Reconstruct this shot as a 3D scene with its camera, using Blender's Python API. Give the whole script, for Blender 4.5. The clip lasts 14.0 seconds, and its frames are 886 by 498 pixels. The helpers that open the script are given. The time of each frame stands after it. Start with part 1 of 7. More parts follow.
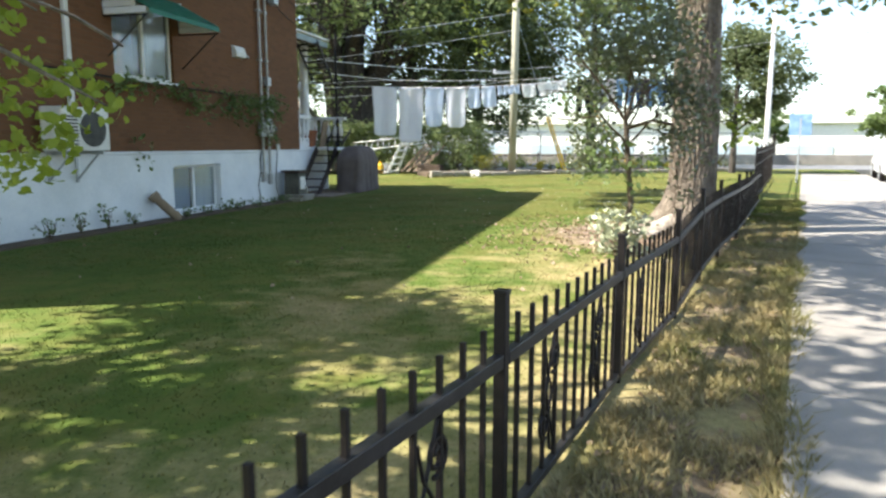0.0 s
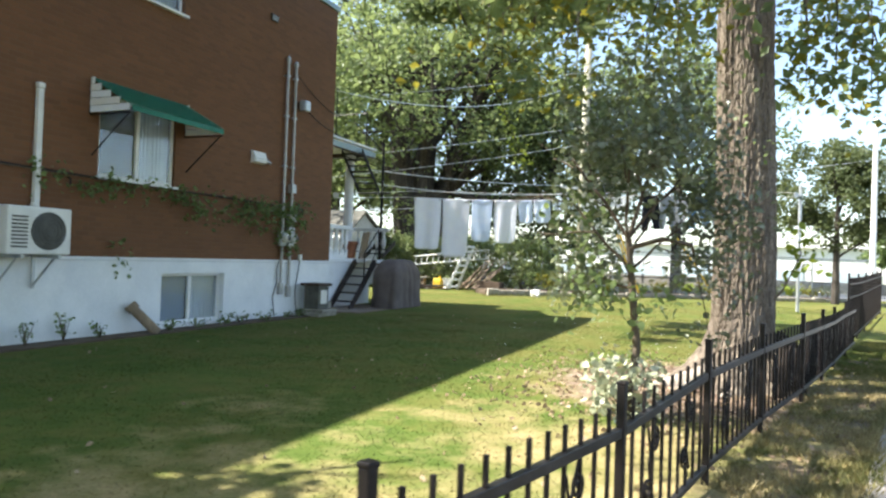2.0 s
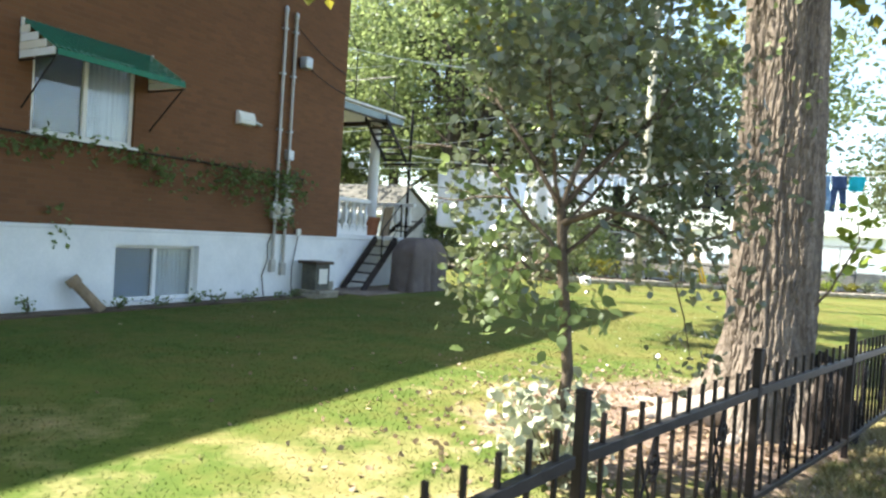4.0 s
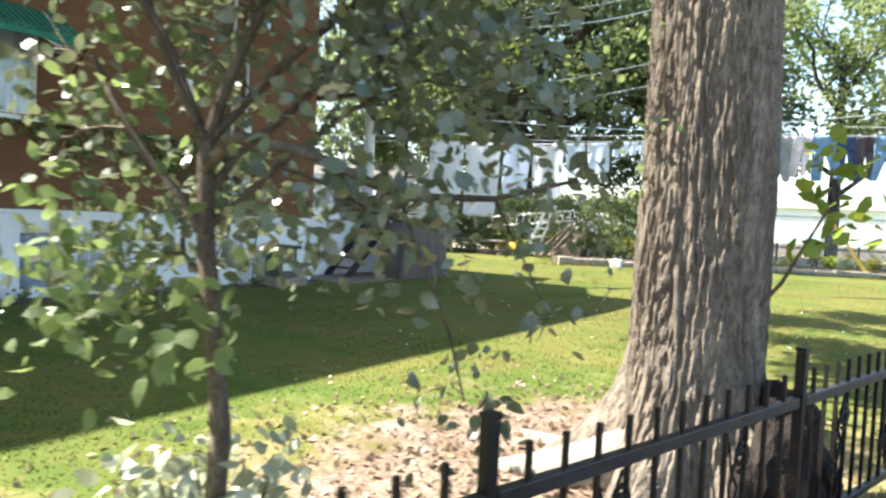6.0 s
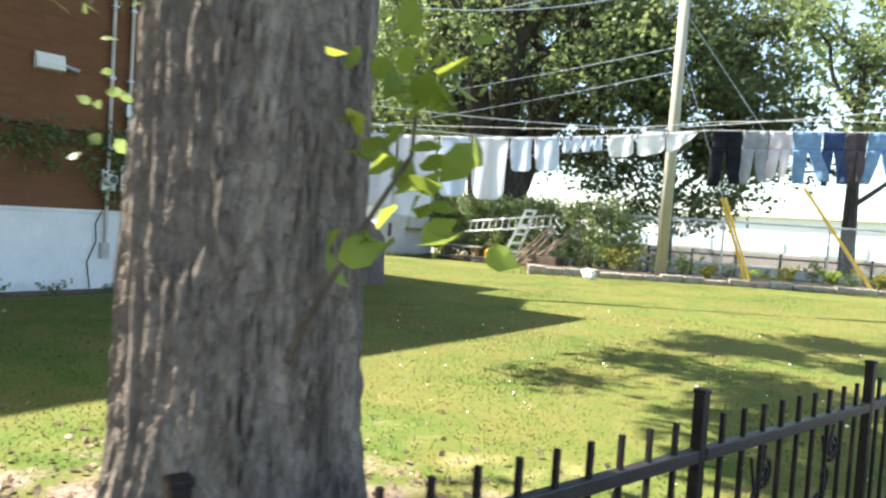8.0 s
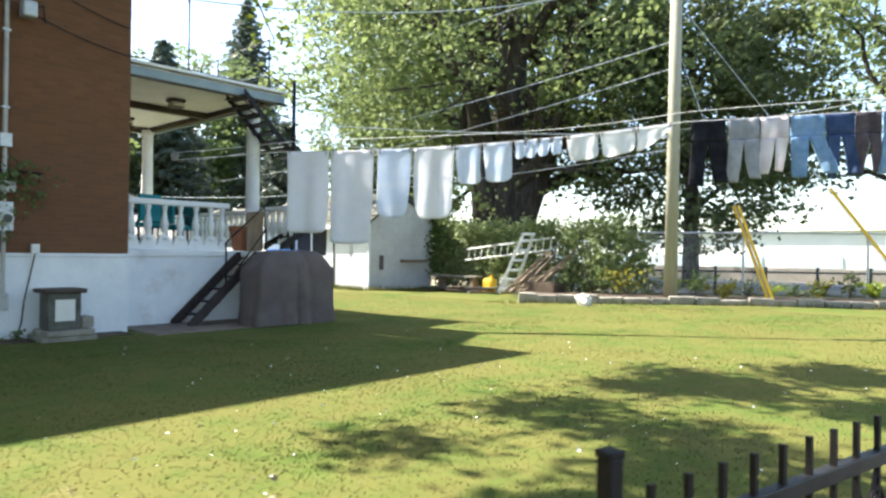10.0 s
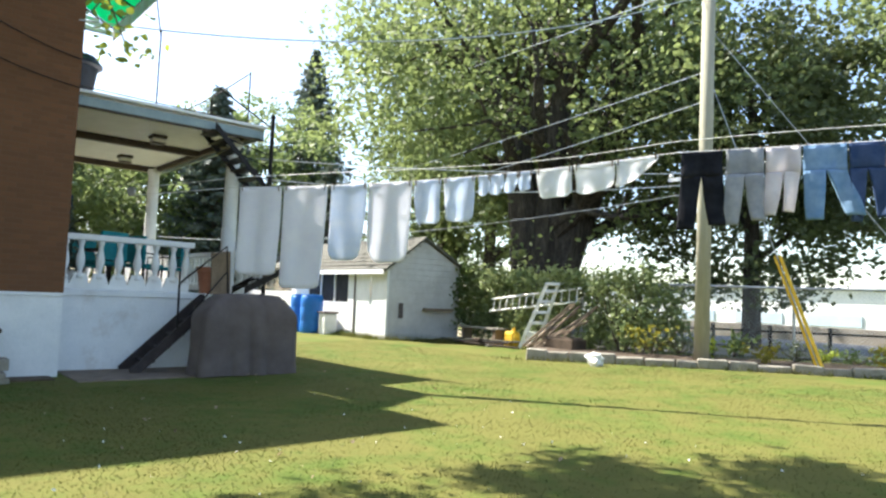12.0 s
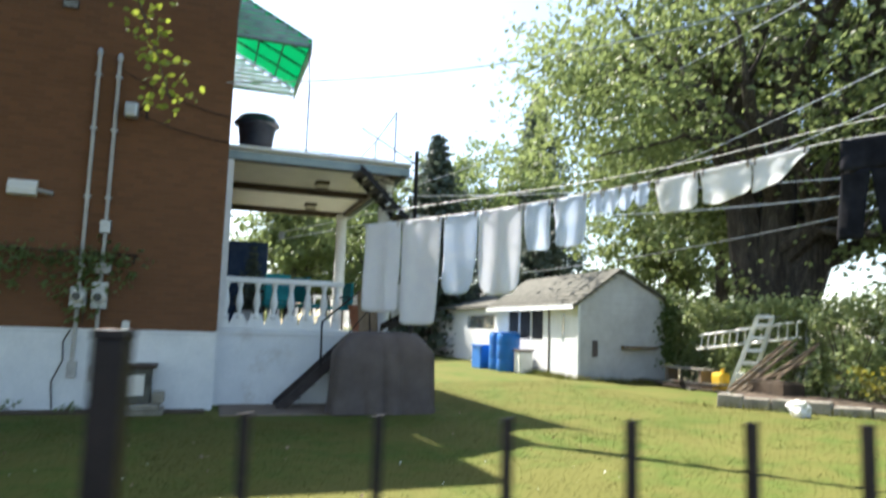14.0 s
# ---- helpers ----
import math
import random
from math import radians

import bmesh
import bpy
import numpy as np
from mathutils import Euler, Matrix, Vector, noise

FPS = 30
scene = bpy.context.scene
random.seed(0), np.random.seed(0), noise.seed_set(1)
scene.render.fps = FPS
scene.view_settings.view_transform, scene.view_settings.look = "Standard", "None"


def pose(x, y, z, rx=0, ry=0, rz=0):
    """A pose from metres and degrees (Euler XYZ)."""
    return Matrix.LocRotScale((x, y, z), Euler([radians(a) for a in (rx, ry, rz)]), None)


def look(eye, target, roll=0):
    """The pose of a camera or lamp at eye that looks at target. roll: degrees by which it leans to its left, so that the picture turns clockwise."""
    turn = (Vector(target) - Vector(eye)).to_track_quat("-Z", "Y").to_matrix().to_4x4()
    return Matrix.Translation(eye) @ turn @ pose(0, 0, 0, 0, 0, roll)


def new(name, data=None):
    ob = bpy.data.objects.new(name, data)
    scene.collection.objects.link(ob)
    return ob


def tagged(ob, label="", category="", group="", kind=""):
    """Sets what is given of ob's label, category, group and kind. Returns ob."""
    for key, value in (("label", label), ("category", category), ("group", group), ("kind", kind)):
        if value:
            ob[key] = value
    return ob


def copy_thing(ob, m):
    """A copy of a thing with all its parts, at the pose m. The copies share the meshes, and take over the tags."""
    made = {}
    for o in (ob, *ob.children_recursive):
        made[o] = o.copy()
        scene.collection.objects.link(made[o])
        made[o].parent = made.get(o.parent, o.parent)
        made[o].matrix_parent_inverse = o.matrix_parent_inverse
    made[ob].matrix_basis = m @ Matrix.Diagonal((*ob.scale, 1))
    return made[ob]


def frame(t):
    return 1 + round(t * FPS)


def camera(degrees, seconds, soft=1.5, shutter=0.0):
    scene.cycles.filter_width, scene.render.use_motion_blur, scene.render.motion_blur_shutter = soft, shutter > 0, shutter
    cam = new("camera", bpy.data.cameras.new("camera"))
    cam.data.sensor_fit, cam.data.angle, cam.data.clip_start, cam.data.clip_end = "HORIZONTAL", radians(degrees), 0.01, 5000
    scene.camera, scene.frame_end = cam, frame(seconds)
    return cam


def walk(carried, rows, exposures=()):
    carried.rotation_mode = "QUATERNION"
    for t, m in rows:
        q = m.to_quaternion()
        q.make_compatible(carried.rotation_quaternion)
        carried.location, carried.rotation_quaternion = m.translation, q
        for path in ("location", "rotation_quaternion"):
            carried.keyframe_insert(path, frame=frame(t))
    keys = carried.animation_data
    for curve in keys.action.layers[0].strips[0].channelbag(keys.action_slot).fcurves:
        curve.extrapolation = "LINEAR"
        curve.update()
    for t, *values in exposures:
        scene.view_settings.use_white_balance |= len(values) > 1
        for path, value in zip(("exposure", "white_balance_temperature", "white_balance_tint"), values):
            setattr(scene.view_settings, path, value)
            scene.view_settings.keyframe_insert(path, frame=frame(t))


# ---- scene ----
cam = camera(65.6, 14.0, soft=2.4, shutter=0.3)
PATH = [
    (0, (-0.095, -0.063, 1.241), (-0.576, 1.855, 0.943), 0.07),
    (0.5, (0.100, 0.422, 1.262), (-0.509, 2.313, 1.026), 0.47),
    (1, (0.257, 0.967, 1.266), (-0.273, 2.888, 1.093), 2.05),
    (1.5, (0.462, 1.457, 1.279), (-0.294, 3.309, 1.266), 1.31),
    (2, (0.691, 1.965, 1.289), (-0.064, 3.817, 1.316), 2.03),
    (4.3, (1.294, 4.509, 1.332), (0.269, 6.225, 1.284), 2.47),
    (4.5, (1.335, 4.745, 1.354), (0.289, 6.448, 1.294), 1.23),
    (5, (1.503, 5.273, 1.345), (0.405, 6.938, 1.202), 2.49),
    (5.5, (1.626, 5.824, 1.344), (0.600, 7.539, 1.299), 3.79),
    (6, (1.767, 6.383, 1.321), (0.614, 8.016, 1.222), 2.78),
    (6.5, (1.929, 6.963, 1.324), (0.819, 8.624, 1.224), 2.18),
    (7, (2.059, 7.525, 1.326), (0.902, 9.156, 1.269), 1.45),
    (7.5, (2.225, 8.095, 1.347), (1.038, 9.703, 1.255), 3.77),
    (9.8, (2.690, 10.733, 1.200), (1.300, 12.171, 1.224), 0.19),
    (10, (2.695, 10.990, 1.208), (1.345, 12.465, 1.220), 0.74),
    (10.5, (2.758, 11.526, 1.248), (1.342, 12.935, 1.351), 2.12),
    (11, (2.870, 12.055, 1.274), (1.442, 13.453, 1.211), 3.29),
    (11.5, (2.943, 12.662, 1.278), (1.593, 14.137, 1.248), 2.47),
    (12, (3.104, 13.163, 1.249), (1.578, 14.447, 1.397), 2.28),
    (12.5, (3.137, 13.709, 1.249), (1.573, 14.955, 1.278), 2.33),
    (13, (3.216, 14.222, 1.253), (1.386, 15.026, 1.239), 0.60),
    (13.5, (3.263, 14.672, 1.242), (1.364, 15.298, 1.196), 1.82),
    (14, (3.357, 15.152, 1.290), (1.474, 15.788, 1.521), 1.81),
]
walk(cam, [(t, look(eye, target, roll)) for t, eye, target, roll in PATH],
     [(0.0, 1.84), (2.0, 1.94), (4.3, 2.24), (7.7, 2.22), (9.8, 2.02), (11.0, 1.92), (14.0, 1.68)])

# ---------------------------------------------------------------- light
world = bpy.data.worlds.new("sky")
scene.world = world
world.use_nodes = True
wn = world.node_tree
sky = wn.nodes.new("ShaderNodeTexSky")
sky.sky_type = "NISHITA"
sky.sun_disc = False
sky.sun_elevation = radians(48.5)
sky.sun_rotation = radians(248.5)
sky.dust_density = 1.2
wn.links.new(sky.outputs["Color"], wn.nodes["Background"].inputs["Color"])
wn.nodes["Background"].inputs["Strength"].default_value = 0.112
sun_data = bpy.data.lights.new("sun", "SUN")
sun_data.energy = 5.0
sun_data.angle = radians(0.6)
sun_data.color = (1.0, 0.945, 0.86)
sun = new("sun", sun_data)
TO_SUN = Vector((-0.931 * math.cos(radians(48.5)), -0.366 * math.cos(radians(48.5)), math.sin(radians(48.5))))
sun.matrix_world = look(TO_SUN * 60, (0, 0, 0))

# ---------------------------------------------------------------- helpers


def origin(ob):
    at = Vector((0, 0, 0))
    while ob is not None:
        at += ob.location
        ob = ob.parent
    return at


def thing(name, at, label, category, group="", kind=""):
    """An Empty at the base of a thing; its parts are linked under it."""
    return place_empty(tagged(new(name), label, category, group, kind), at)


def place_empty(ob, at):
    ob.empty_display_size = 0.1
    ob.location = at
    return ob


def part(name, bm, material, parent=None, label="", smooth=False):
    """One mesh object from a bmesh given in world places, under its parent."""
    mesh = bpy.data.meshes.new(name)
    if parent is not None:
        bmesh.ops.translate(bm, verts=bm.verts, vec=-origin(parent))
    bm.normal_update()
    bm.to_mesh(mesh)
    bm.free()
    mesh.materials.append(material)
    if smooth:
        mesh.shade_smooth()
    ob = new(name, mesh)
    ob.parent = parent
    if label:
        ob["label"] = label
    return ob


def raw(name, verts, faces, material, parent=None, smooth=False):
    """One mesh object straight from arrays."""
    verts = np.asarray(verts, float)
    if parent is not None:
        verts = verts - np.array(origin(parent))
    mesh = bpy.data.meshes.new(name)
    mesh.from_pydata(verts.tolist(), [], faces.tolist() if isinstance(faces, np.ndarray) else faces)
    mesh.materials.append(material)
    if smooth:
        mesh.shade_smooth()
    ob = new(name, mesh)
    ob.parent = parent
    return ob


def solo(ob, label, category, group="", kind=""):
    return tagged(ob, label, category, group, kind)


def box(bm, x0, y0, z0, x1, y1, z1, bevel=0.0, m=None):
    got = bmesh.ops.create_cube(bm, size=1.0)
    vs = got["verts"]
    c = Vector(((x0 + x1) / 2, (y0 + y1) / 2, (z0 + z1) / 2))
    for v in vs:
        v.co = Vector((v.co.x * abs(x1 - x0), v.co.y * abs(y1 - y0), v.co.z * abs(z1 - z0))) + c
    if m is not None:
        for v in vs:
            v.co = m @ v.co
    if bevel > 0:
        es = list({e for v in vs for e in v.link_edges})
        bmesh.ops.bevel(bm, geom=es, offset=bevel, segments=2, profile=0.5, affect="EDGES")
    return bm


def boxed(*a, **k):
    return box(bmesh.new(), *a, **k)


def tube(bm, pts, radii, sides=8, cap=True):
    """A tapered tube along points."""
    pts = [Vector(p) for p in pts]
    if not hasattr(radii, "__len__"):
        radii = [radii] * len(pts)
    rings = []
    side = None
    for i, p in enumerate(pts):
        d = (pts[min(i + 1, len(pts) - 1)] - pts[max(i - 1, 0)]).normalized()
        if side is None:
            side = d.cross(Vector((0.31, 0.83, 0.11) if abs(d.z) > 0.8 else (0, 0, 1))).normalized()
        side = (side - d * side.dot(d)).normalized()
        up = d.cross(side)
        rings.append([bm.verts.new(p + radii[i] * (math.cos(a) * side + math.sin(a) * up))
                      for a in (2 * math.pi * k / sides for k in range(sides))])
    for a, b in zip(rings, rings[1:]):
        for k in range(sides):
            bm.faces.new((a[k], a[(k + 1) % sides], b[(k + 1) % sides], b[k]))
    if cap:
        bm.faces.new(rings[0][::-1])
        bm.faces.new(rings[-1])
    return bm


def tubed(pts, radii, sides=8):
    return tube(bmesh.new(), pts, radii, sides)


def lathe(bm, at, profile, sides=12):
    """A turned body: profile of (radius, height)."""
    rings = [[bm.verts.new((at[0] + r * math.cos(2 * math.pi * k / sides), at[1] + r * math.sin(2 * math.pi * k / sides), at[2] + h))
              for k in range(sides)] for r, h in profile]
    for a, b in zip(rings, rings[1:]):
        for k in range(sides):
            bm.faces.new((a[k], a[(k + 1) % sides], b[(k + 1) % sides], b[k]))
    bm.faces.new(rings[0][::-1])
    bm.faces.new(rings[-1])
    return bm


def prism(bm, outline, axis, lo, hi):
    """An outline of (a, b) pushed along an axis: 'x' takes (y, z), 'y' takes (x, z), 'z' takes (x, y)."""
    def put(a, b, c):
        return {"x": (c, a, b), "y": (a, c, b), "z": (a, b, c)}[axis]
    low = [bm.verts.new(put(a, b, lo)) for a, b in outline]
    high = [bm.verts.new(put(a, b, hi)) for a, b in outline]
    n = len(outline)
    for k in range(n):
        bm.faces.new((low[k], low[(k + 1) % n], high[(k + 1) % n], high[k]))
    bm.faces.new(low[::-1])
    bm.faces.new(high)
    bmesh.ops.recalc_face_normals(bm, faces=bm.faces)
    return bm


def sag(a, b, drop, n=14):
    a, b = Vector(a), Vector(b)
    return [a.lerp(b, i / n) - Vector((0, 0, drop * 4 * (i / n) * (1 - i / n))) for i in range(n + 1)]


def smooth01(v):
    v = min(max(v, 0.0), 1.0)
    return v * v * (3 - 2 * v)


def ground_z(x, y):
    """The height of the ground: a little higher by the street and at the back."""
    street = 0.25 * smooth01(((x - fence_x(y)) * 0.9732 - 2.80) / 0.25)
    return 0.06 * smooth01((x + 7.2) / 5.5) + 0.12 * smooth01((y - 16) / 8) - street


FX, FY = 0.2300, 0.9732      # the fence's way, along the pavement


def fence_x(y):
    return -0.39 + 0.2363 * (y - 1.84)


def along(y, off):
    """A place off metres to the street side of the fence line, level with y on it."""
    return (fence_x(y) + off * FY, y - off * FX)


# ---------------------------------------------------------------- materials


class Nodes:
    def __init__(self, name):
        self.mat = bpy.data.materials.new(name)
        self.mat.use_nodes = True
        self.t = self.mat.node_tree
        self.bsdf = self.t.nodes["Principled BSDF"]
        self.out = self.t.nodes["Material Output"]
        self.pos = self.t.nodes.new("ShaderNodeNewGeometry").outputs["Position"]

    def add(self, kind, **props):
        n = self.t.nodes.new(kind)
        for k, v in props.items():
            n.inputs[k].default_value = v
        return n

    def link(self, a, b):
        self.t.links.new(a, b)

    def noise(self, scale, detail=4.0, rough=0.6, stretch=None):
        n = self.add("ShaderNodeTexNoise", Scale=scale, Detail=detail, Roughness=rough)
        vec = self.pos
        if stretch:
            mp = self.add("ShaderNodeMapping", Scale=stretch)
            self.link(vec, mp.inputs["Vector"])
            vec = mp.outputs["Vector"]
        self.link(vec, n.inputs["Vector"])
        return n.outputs["Fac"]

    def math(self, op, a, b=0.0):
        n = self.t.nodes.new("ShaderNodeMath")
        n.operation = op
        for i, v in enumerate((a, b)):
            if isinstance(v, (int, float)):
                n.inputs[i].default_value = v
            else:
                self.link(v, n.inputs[i])
        return n.outputs[0]

    def ramp(self, fac, stops):
        n = self.t.nodes.new("ShaderNodeValToRGB")
        el = n.color_ramp.elements
        while len(el) < len(stops):
            el.new(0.5)
        for e, (p, c) in zip(el, stops):
            e.position, e.color = p, (*c, 1.0)
        self.link(fac, n.inputs["Fac"])
        return n.outputs["Color"]

    def mix(self, fac, a, b, blend="MIX"):
        n = self.t.nodes.new("ShaderNodeMix")
        n.data_type, n.blend_type = "RGBA", blend
        for i, v in ((0, fac), (6, a), (7, b)):
            if isinstance(v, (int, float)):
                n.inputs[i].default_value = v
            elif isinstance(v, tuple):
                n.inputs[i].default_value = (*v, 1.0)
            else:
                self.link(v, n.inputs[i])
        return n.outputs[2]

    def bump(self, height, strength=0.3, dist=0.01):
        n = self.add("ShaderNodeBump", Strength=strength, Distance=dist)
        self.link(height, n.inputs["Height"])
        self.link(n.outputs["Normal"], self.bsdf.inputs["Normal"])

    def done(self, colour=None, rough=0.8, metal=0.0, spec=0.4):
        b = self.bsdf
        if colour is not None:
            if isinstance(colour, tuple):
                b.inputs["Base Color"].default_value = (*colour, 1.0)
            else:
                self.link(colour, b.inputs["Base Color"])
        b.inputs["Roughness"].default_value = rough
        b.inputs["Metallic"].default_value = metal
        b.inputs["Specular IOR Level"].default_value = spec
        return self.mat


def weathered(name, a, b, scale=6.0, fine=60.0, rough=0.8, metal=0.0, bump=0.25, dist=0.004, spec=0.4, stretch=None, dirt=None, dirt_at=0.62):
    """Two colours mixed at two scales, with relief and, if given, stains of a third colour."""
    n = Nodes(name)
    coarse, grain = n.noise(scale, 4, 0.6, stretch), n.noise(fine, 5, 0.65, stretch)
    fac = n.math("ADD", n.math("MULTIPLY", coarse, 0.65), n.math("MULTIPLY", grain, 0.35))
    col = n.ramp(fac, [(0.36, a), (0.64, b)])
    if dirt:
        mask = n.ramp(n.noise(scale * 0.4, 6, 0.7), [(dirt_at, (0, 0, 0)), (dirt_at + 0.14, (1, 1, 1))])
        col = n.mix(n.math("MULTIPLY", mask, 0.7), col, dirt)
    n.bump(grain, bump, dist)
    return n.done(col, rough, metal, spec)


def leaf_material(name, dark, mid, light, glow=0.45, gloss=0.35, rough=0.5):
    n = Nodes(name)
    geo = n.t.nodes.new("ShaderNodeNewGeometry")
    col = n.ramp(geo.outputs["Random Per Island"], [(0.0, dark), (0.55, mid), (0.93, mid), (1.0, light)])
    col = n.mix(n.math("MULTIPLY", n.noise(0.7, 2), 0.45), col, light)
    n.done(col, rough, 0.0, gloss)
    tr = n.t.nodes.new("ShaderNodeBsdfTranslucent")
    n.link(n.mix(0.5, col, light), tr.inputs["Color"])
    mx = n.t.nodes.new("ShaderNodeMixShader")
    mx.inputs[0].default_value = glow
    n.link(n.bsdf.outputs[0], mx.inputs[1])
    n.link(tr.outputs[0], mx.inputs[2])
    n.link(mx.outputs[0], n.out.inputs["Surface"])
    return n.mat


def brick_material():
    n = Nodes("brown_brick")
    sep = n.t.nodes.new("ShaderNodeSeparateXYZ")
    n.link(n.pos, sep.inputs[0])
    com = n.t.nodes.new("ShaderNodeCombineXYZ")
    n.link(n.math("ADD", sep.outputs["X"], sep.outputs["Y"]), com.inputs[0])
    n.link(sep.outputs["Z"], com.inputs[1])
    bk = n.add("ShaderNodeTexBrick", Scale=1.0)
    bk.inputs["Color1"].default_value = (0.172, 0.078, 0.036, 1)
    bk.inputs["Color2"].default_value = (0.125, 0.058, 0.028, 1)
    bk.inputs["Mortar"].default_value = (0.14, 0.082, 0.048, 1)
    bk.inputs["Brick Width"].default_value = 0.21
    bk.inputs["Row Height"].default_value = 0.068
    bk.inputs["Mortar Size"].default_value = 0.006
    bk.inputs["Mortar Smooth"].default_value = 0.3
    n.link(com.outputs[0], bk.inputs["Vector"])
    stain = n.noise(0.8, 6, 0.7)
    grain = n.noise(45, 4, 0.7)
    col = n.mix(n.ramp(stain, [(0.4, (0, 0, 0)), (0.75, (0.55, 0.55, 0.55))]), bk.outputs["Color"], (0.11, 0.053, 0.026))
    col = n.mix(n.math("MULTIPLY", grain, 0.25), col, (0.22, 0.118, 0.064))
    n.bump(n.math("SUBTRACT", n.math("MULTIPLY", grain, 0.3), bk.outputs["Fac"]), 0.5, 0.006)
    return n.done(col, 0.85, 0, 0.25)


def dryness(n, x, y, patch):
    """How worn the turf is: more towards the street, less at the back; and the distance from the fence line."""
    off = n.math("SUBTRACT", n.math("SUBTRACT", x, -0.825), n.math("MULTIPLY", y, 0.2363))
    near = n.math("MULTIPLY", n.math("ADD", n.math("MINIMUM", off, 0.4), 3.4), 0.32)
    dry = n.math("ADD", n.math("MULTIPLY", near, 0.55), n.math("MULTIPLY", n.math("SUBTRACT", patch, 0.5), 2.4))
    dry = n.math("SUBTRACT", dry, n.math("MULTIPLY", n.math("MAXIMUM", n.math("SUBTRACT", y, 9.6), 0.0), 0.15))
    return dry, off


def grass_material():
    n = Nodes("grass_blade")
    sep = n.t.nodes.new("ShaderNodeSeparateXYZ")
    n.link(n.pos, sep.inputs[0])
    geo = n.t.nodes.new("ShaderNodeNewGeometry")
    patch, mid = n.noise(0.55, 5, 0.6), n.noise(3.2, 5, 0.65)
    dry, off = dryness(n, sep.outputs["X"], sep.outputs["Y"], patch)
    isle = geo.outputs["Random Per Island"]
    green = n.ramp(isle, [(0.0, (0.060, 0.090, 0.018)), (0.6, (0.078, 0.112, 0.022)), (1.0, (0.108, 0.138, 0.030))])
    thatch = n.math("ADD", n.math("MULTIPLY", n.noise(0.75, 4, 0.6), 0.6), n.math("MULTIPLY", n.noise(4.0, 3, 0.6), 0.4))
    thatch = n.math("ADD", thatch, n.math("MULTIPLY", n.math("MINIMUM", n.math("MAXIMUM", n.math("SUBTRACT", sep.outputs["Y"], 8.0), 0.0), 6.0), 0.013))
    green = n.mix(n.ramp(thatch, [(0.46, (0, 0, 0)), (0.62, (0.5, 0.5, 0.5))]), green, (0.160, 0.125, 0.042))
    green = n.mix(n.ramp(thatch, [(0.34, (0.55, 0.55, 0.55)), (0.46, (0, 0, 0))]), green, (0.050, 0.082, 0.016))
    straw = n.ramp(isle, [(0.0, (0.23, 0.18, 0.085)), (1.0, (0.42, 0.34, 0.175))])
    col = n.mix(n.ramp(n.math("ADD", dry, n.math("MULTIPLY", n.math("SUBTRACT", mid, 0.5), 1.3)), [(0.12, (0, 0, 0)), (0.75, (0.9, 0.9, 0.9))]), green, straw)
    n.done(col, 0.6, 0.0, 0.2)
    tr = n.t.nodes.new("ShaderNodeBsdfTranslucent")
    n.link(col, tr.inputs["Color"])
    mx = n.t.nodes.new("ShaderNodeMixShader")
    mx.inputs[0].default_value = 0.35
    n.link(n.bsdf.outputs[0], mx.inputs[1])
    n.link(tr.outputs[0], mx.inputs[2])
    n.link(mx.outputs[0], n.out.inputs["Surface"])
    return n.mat


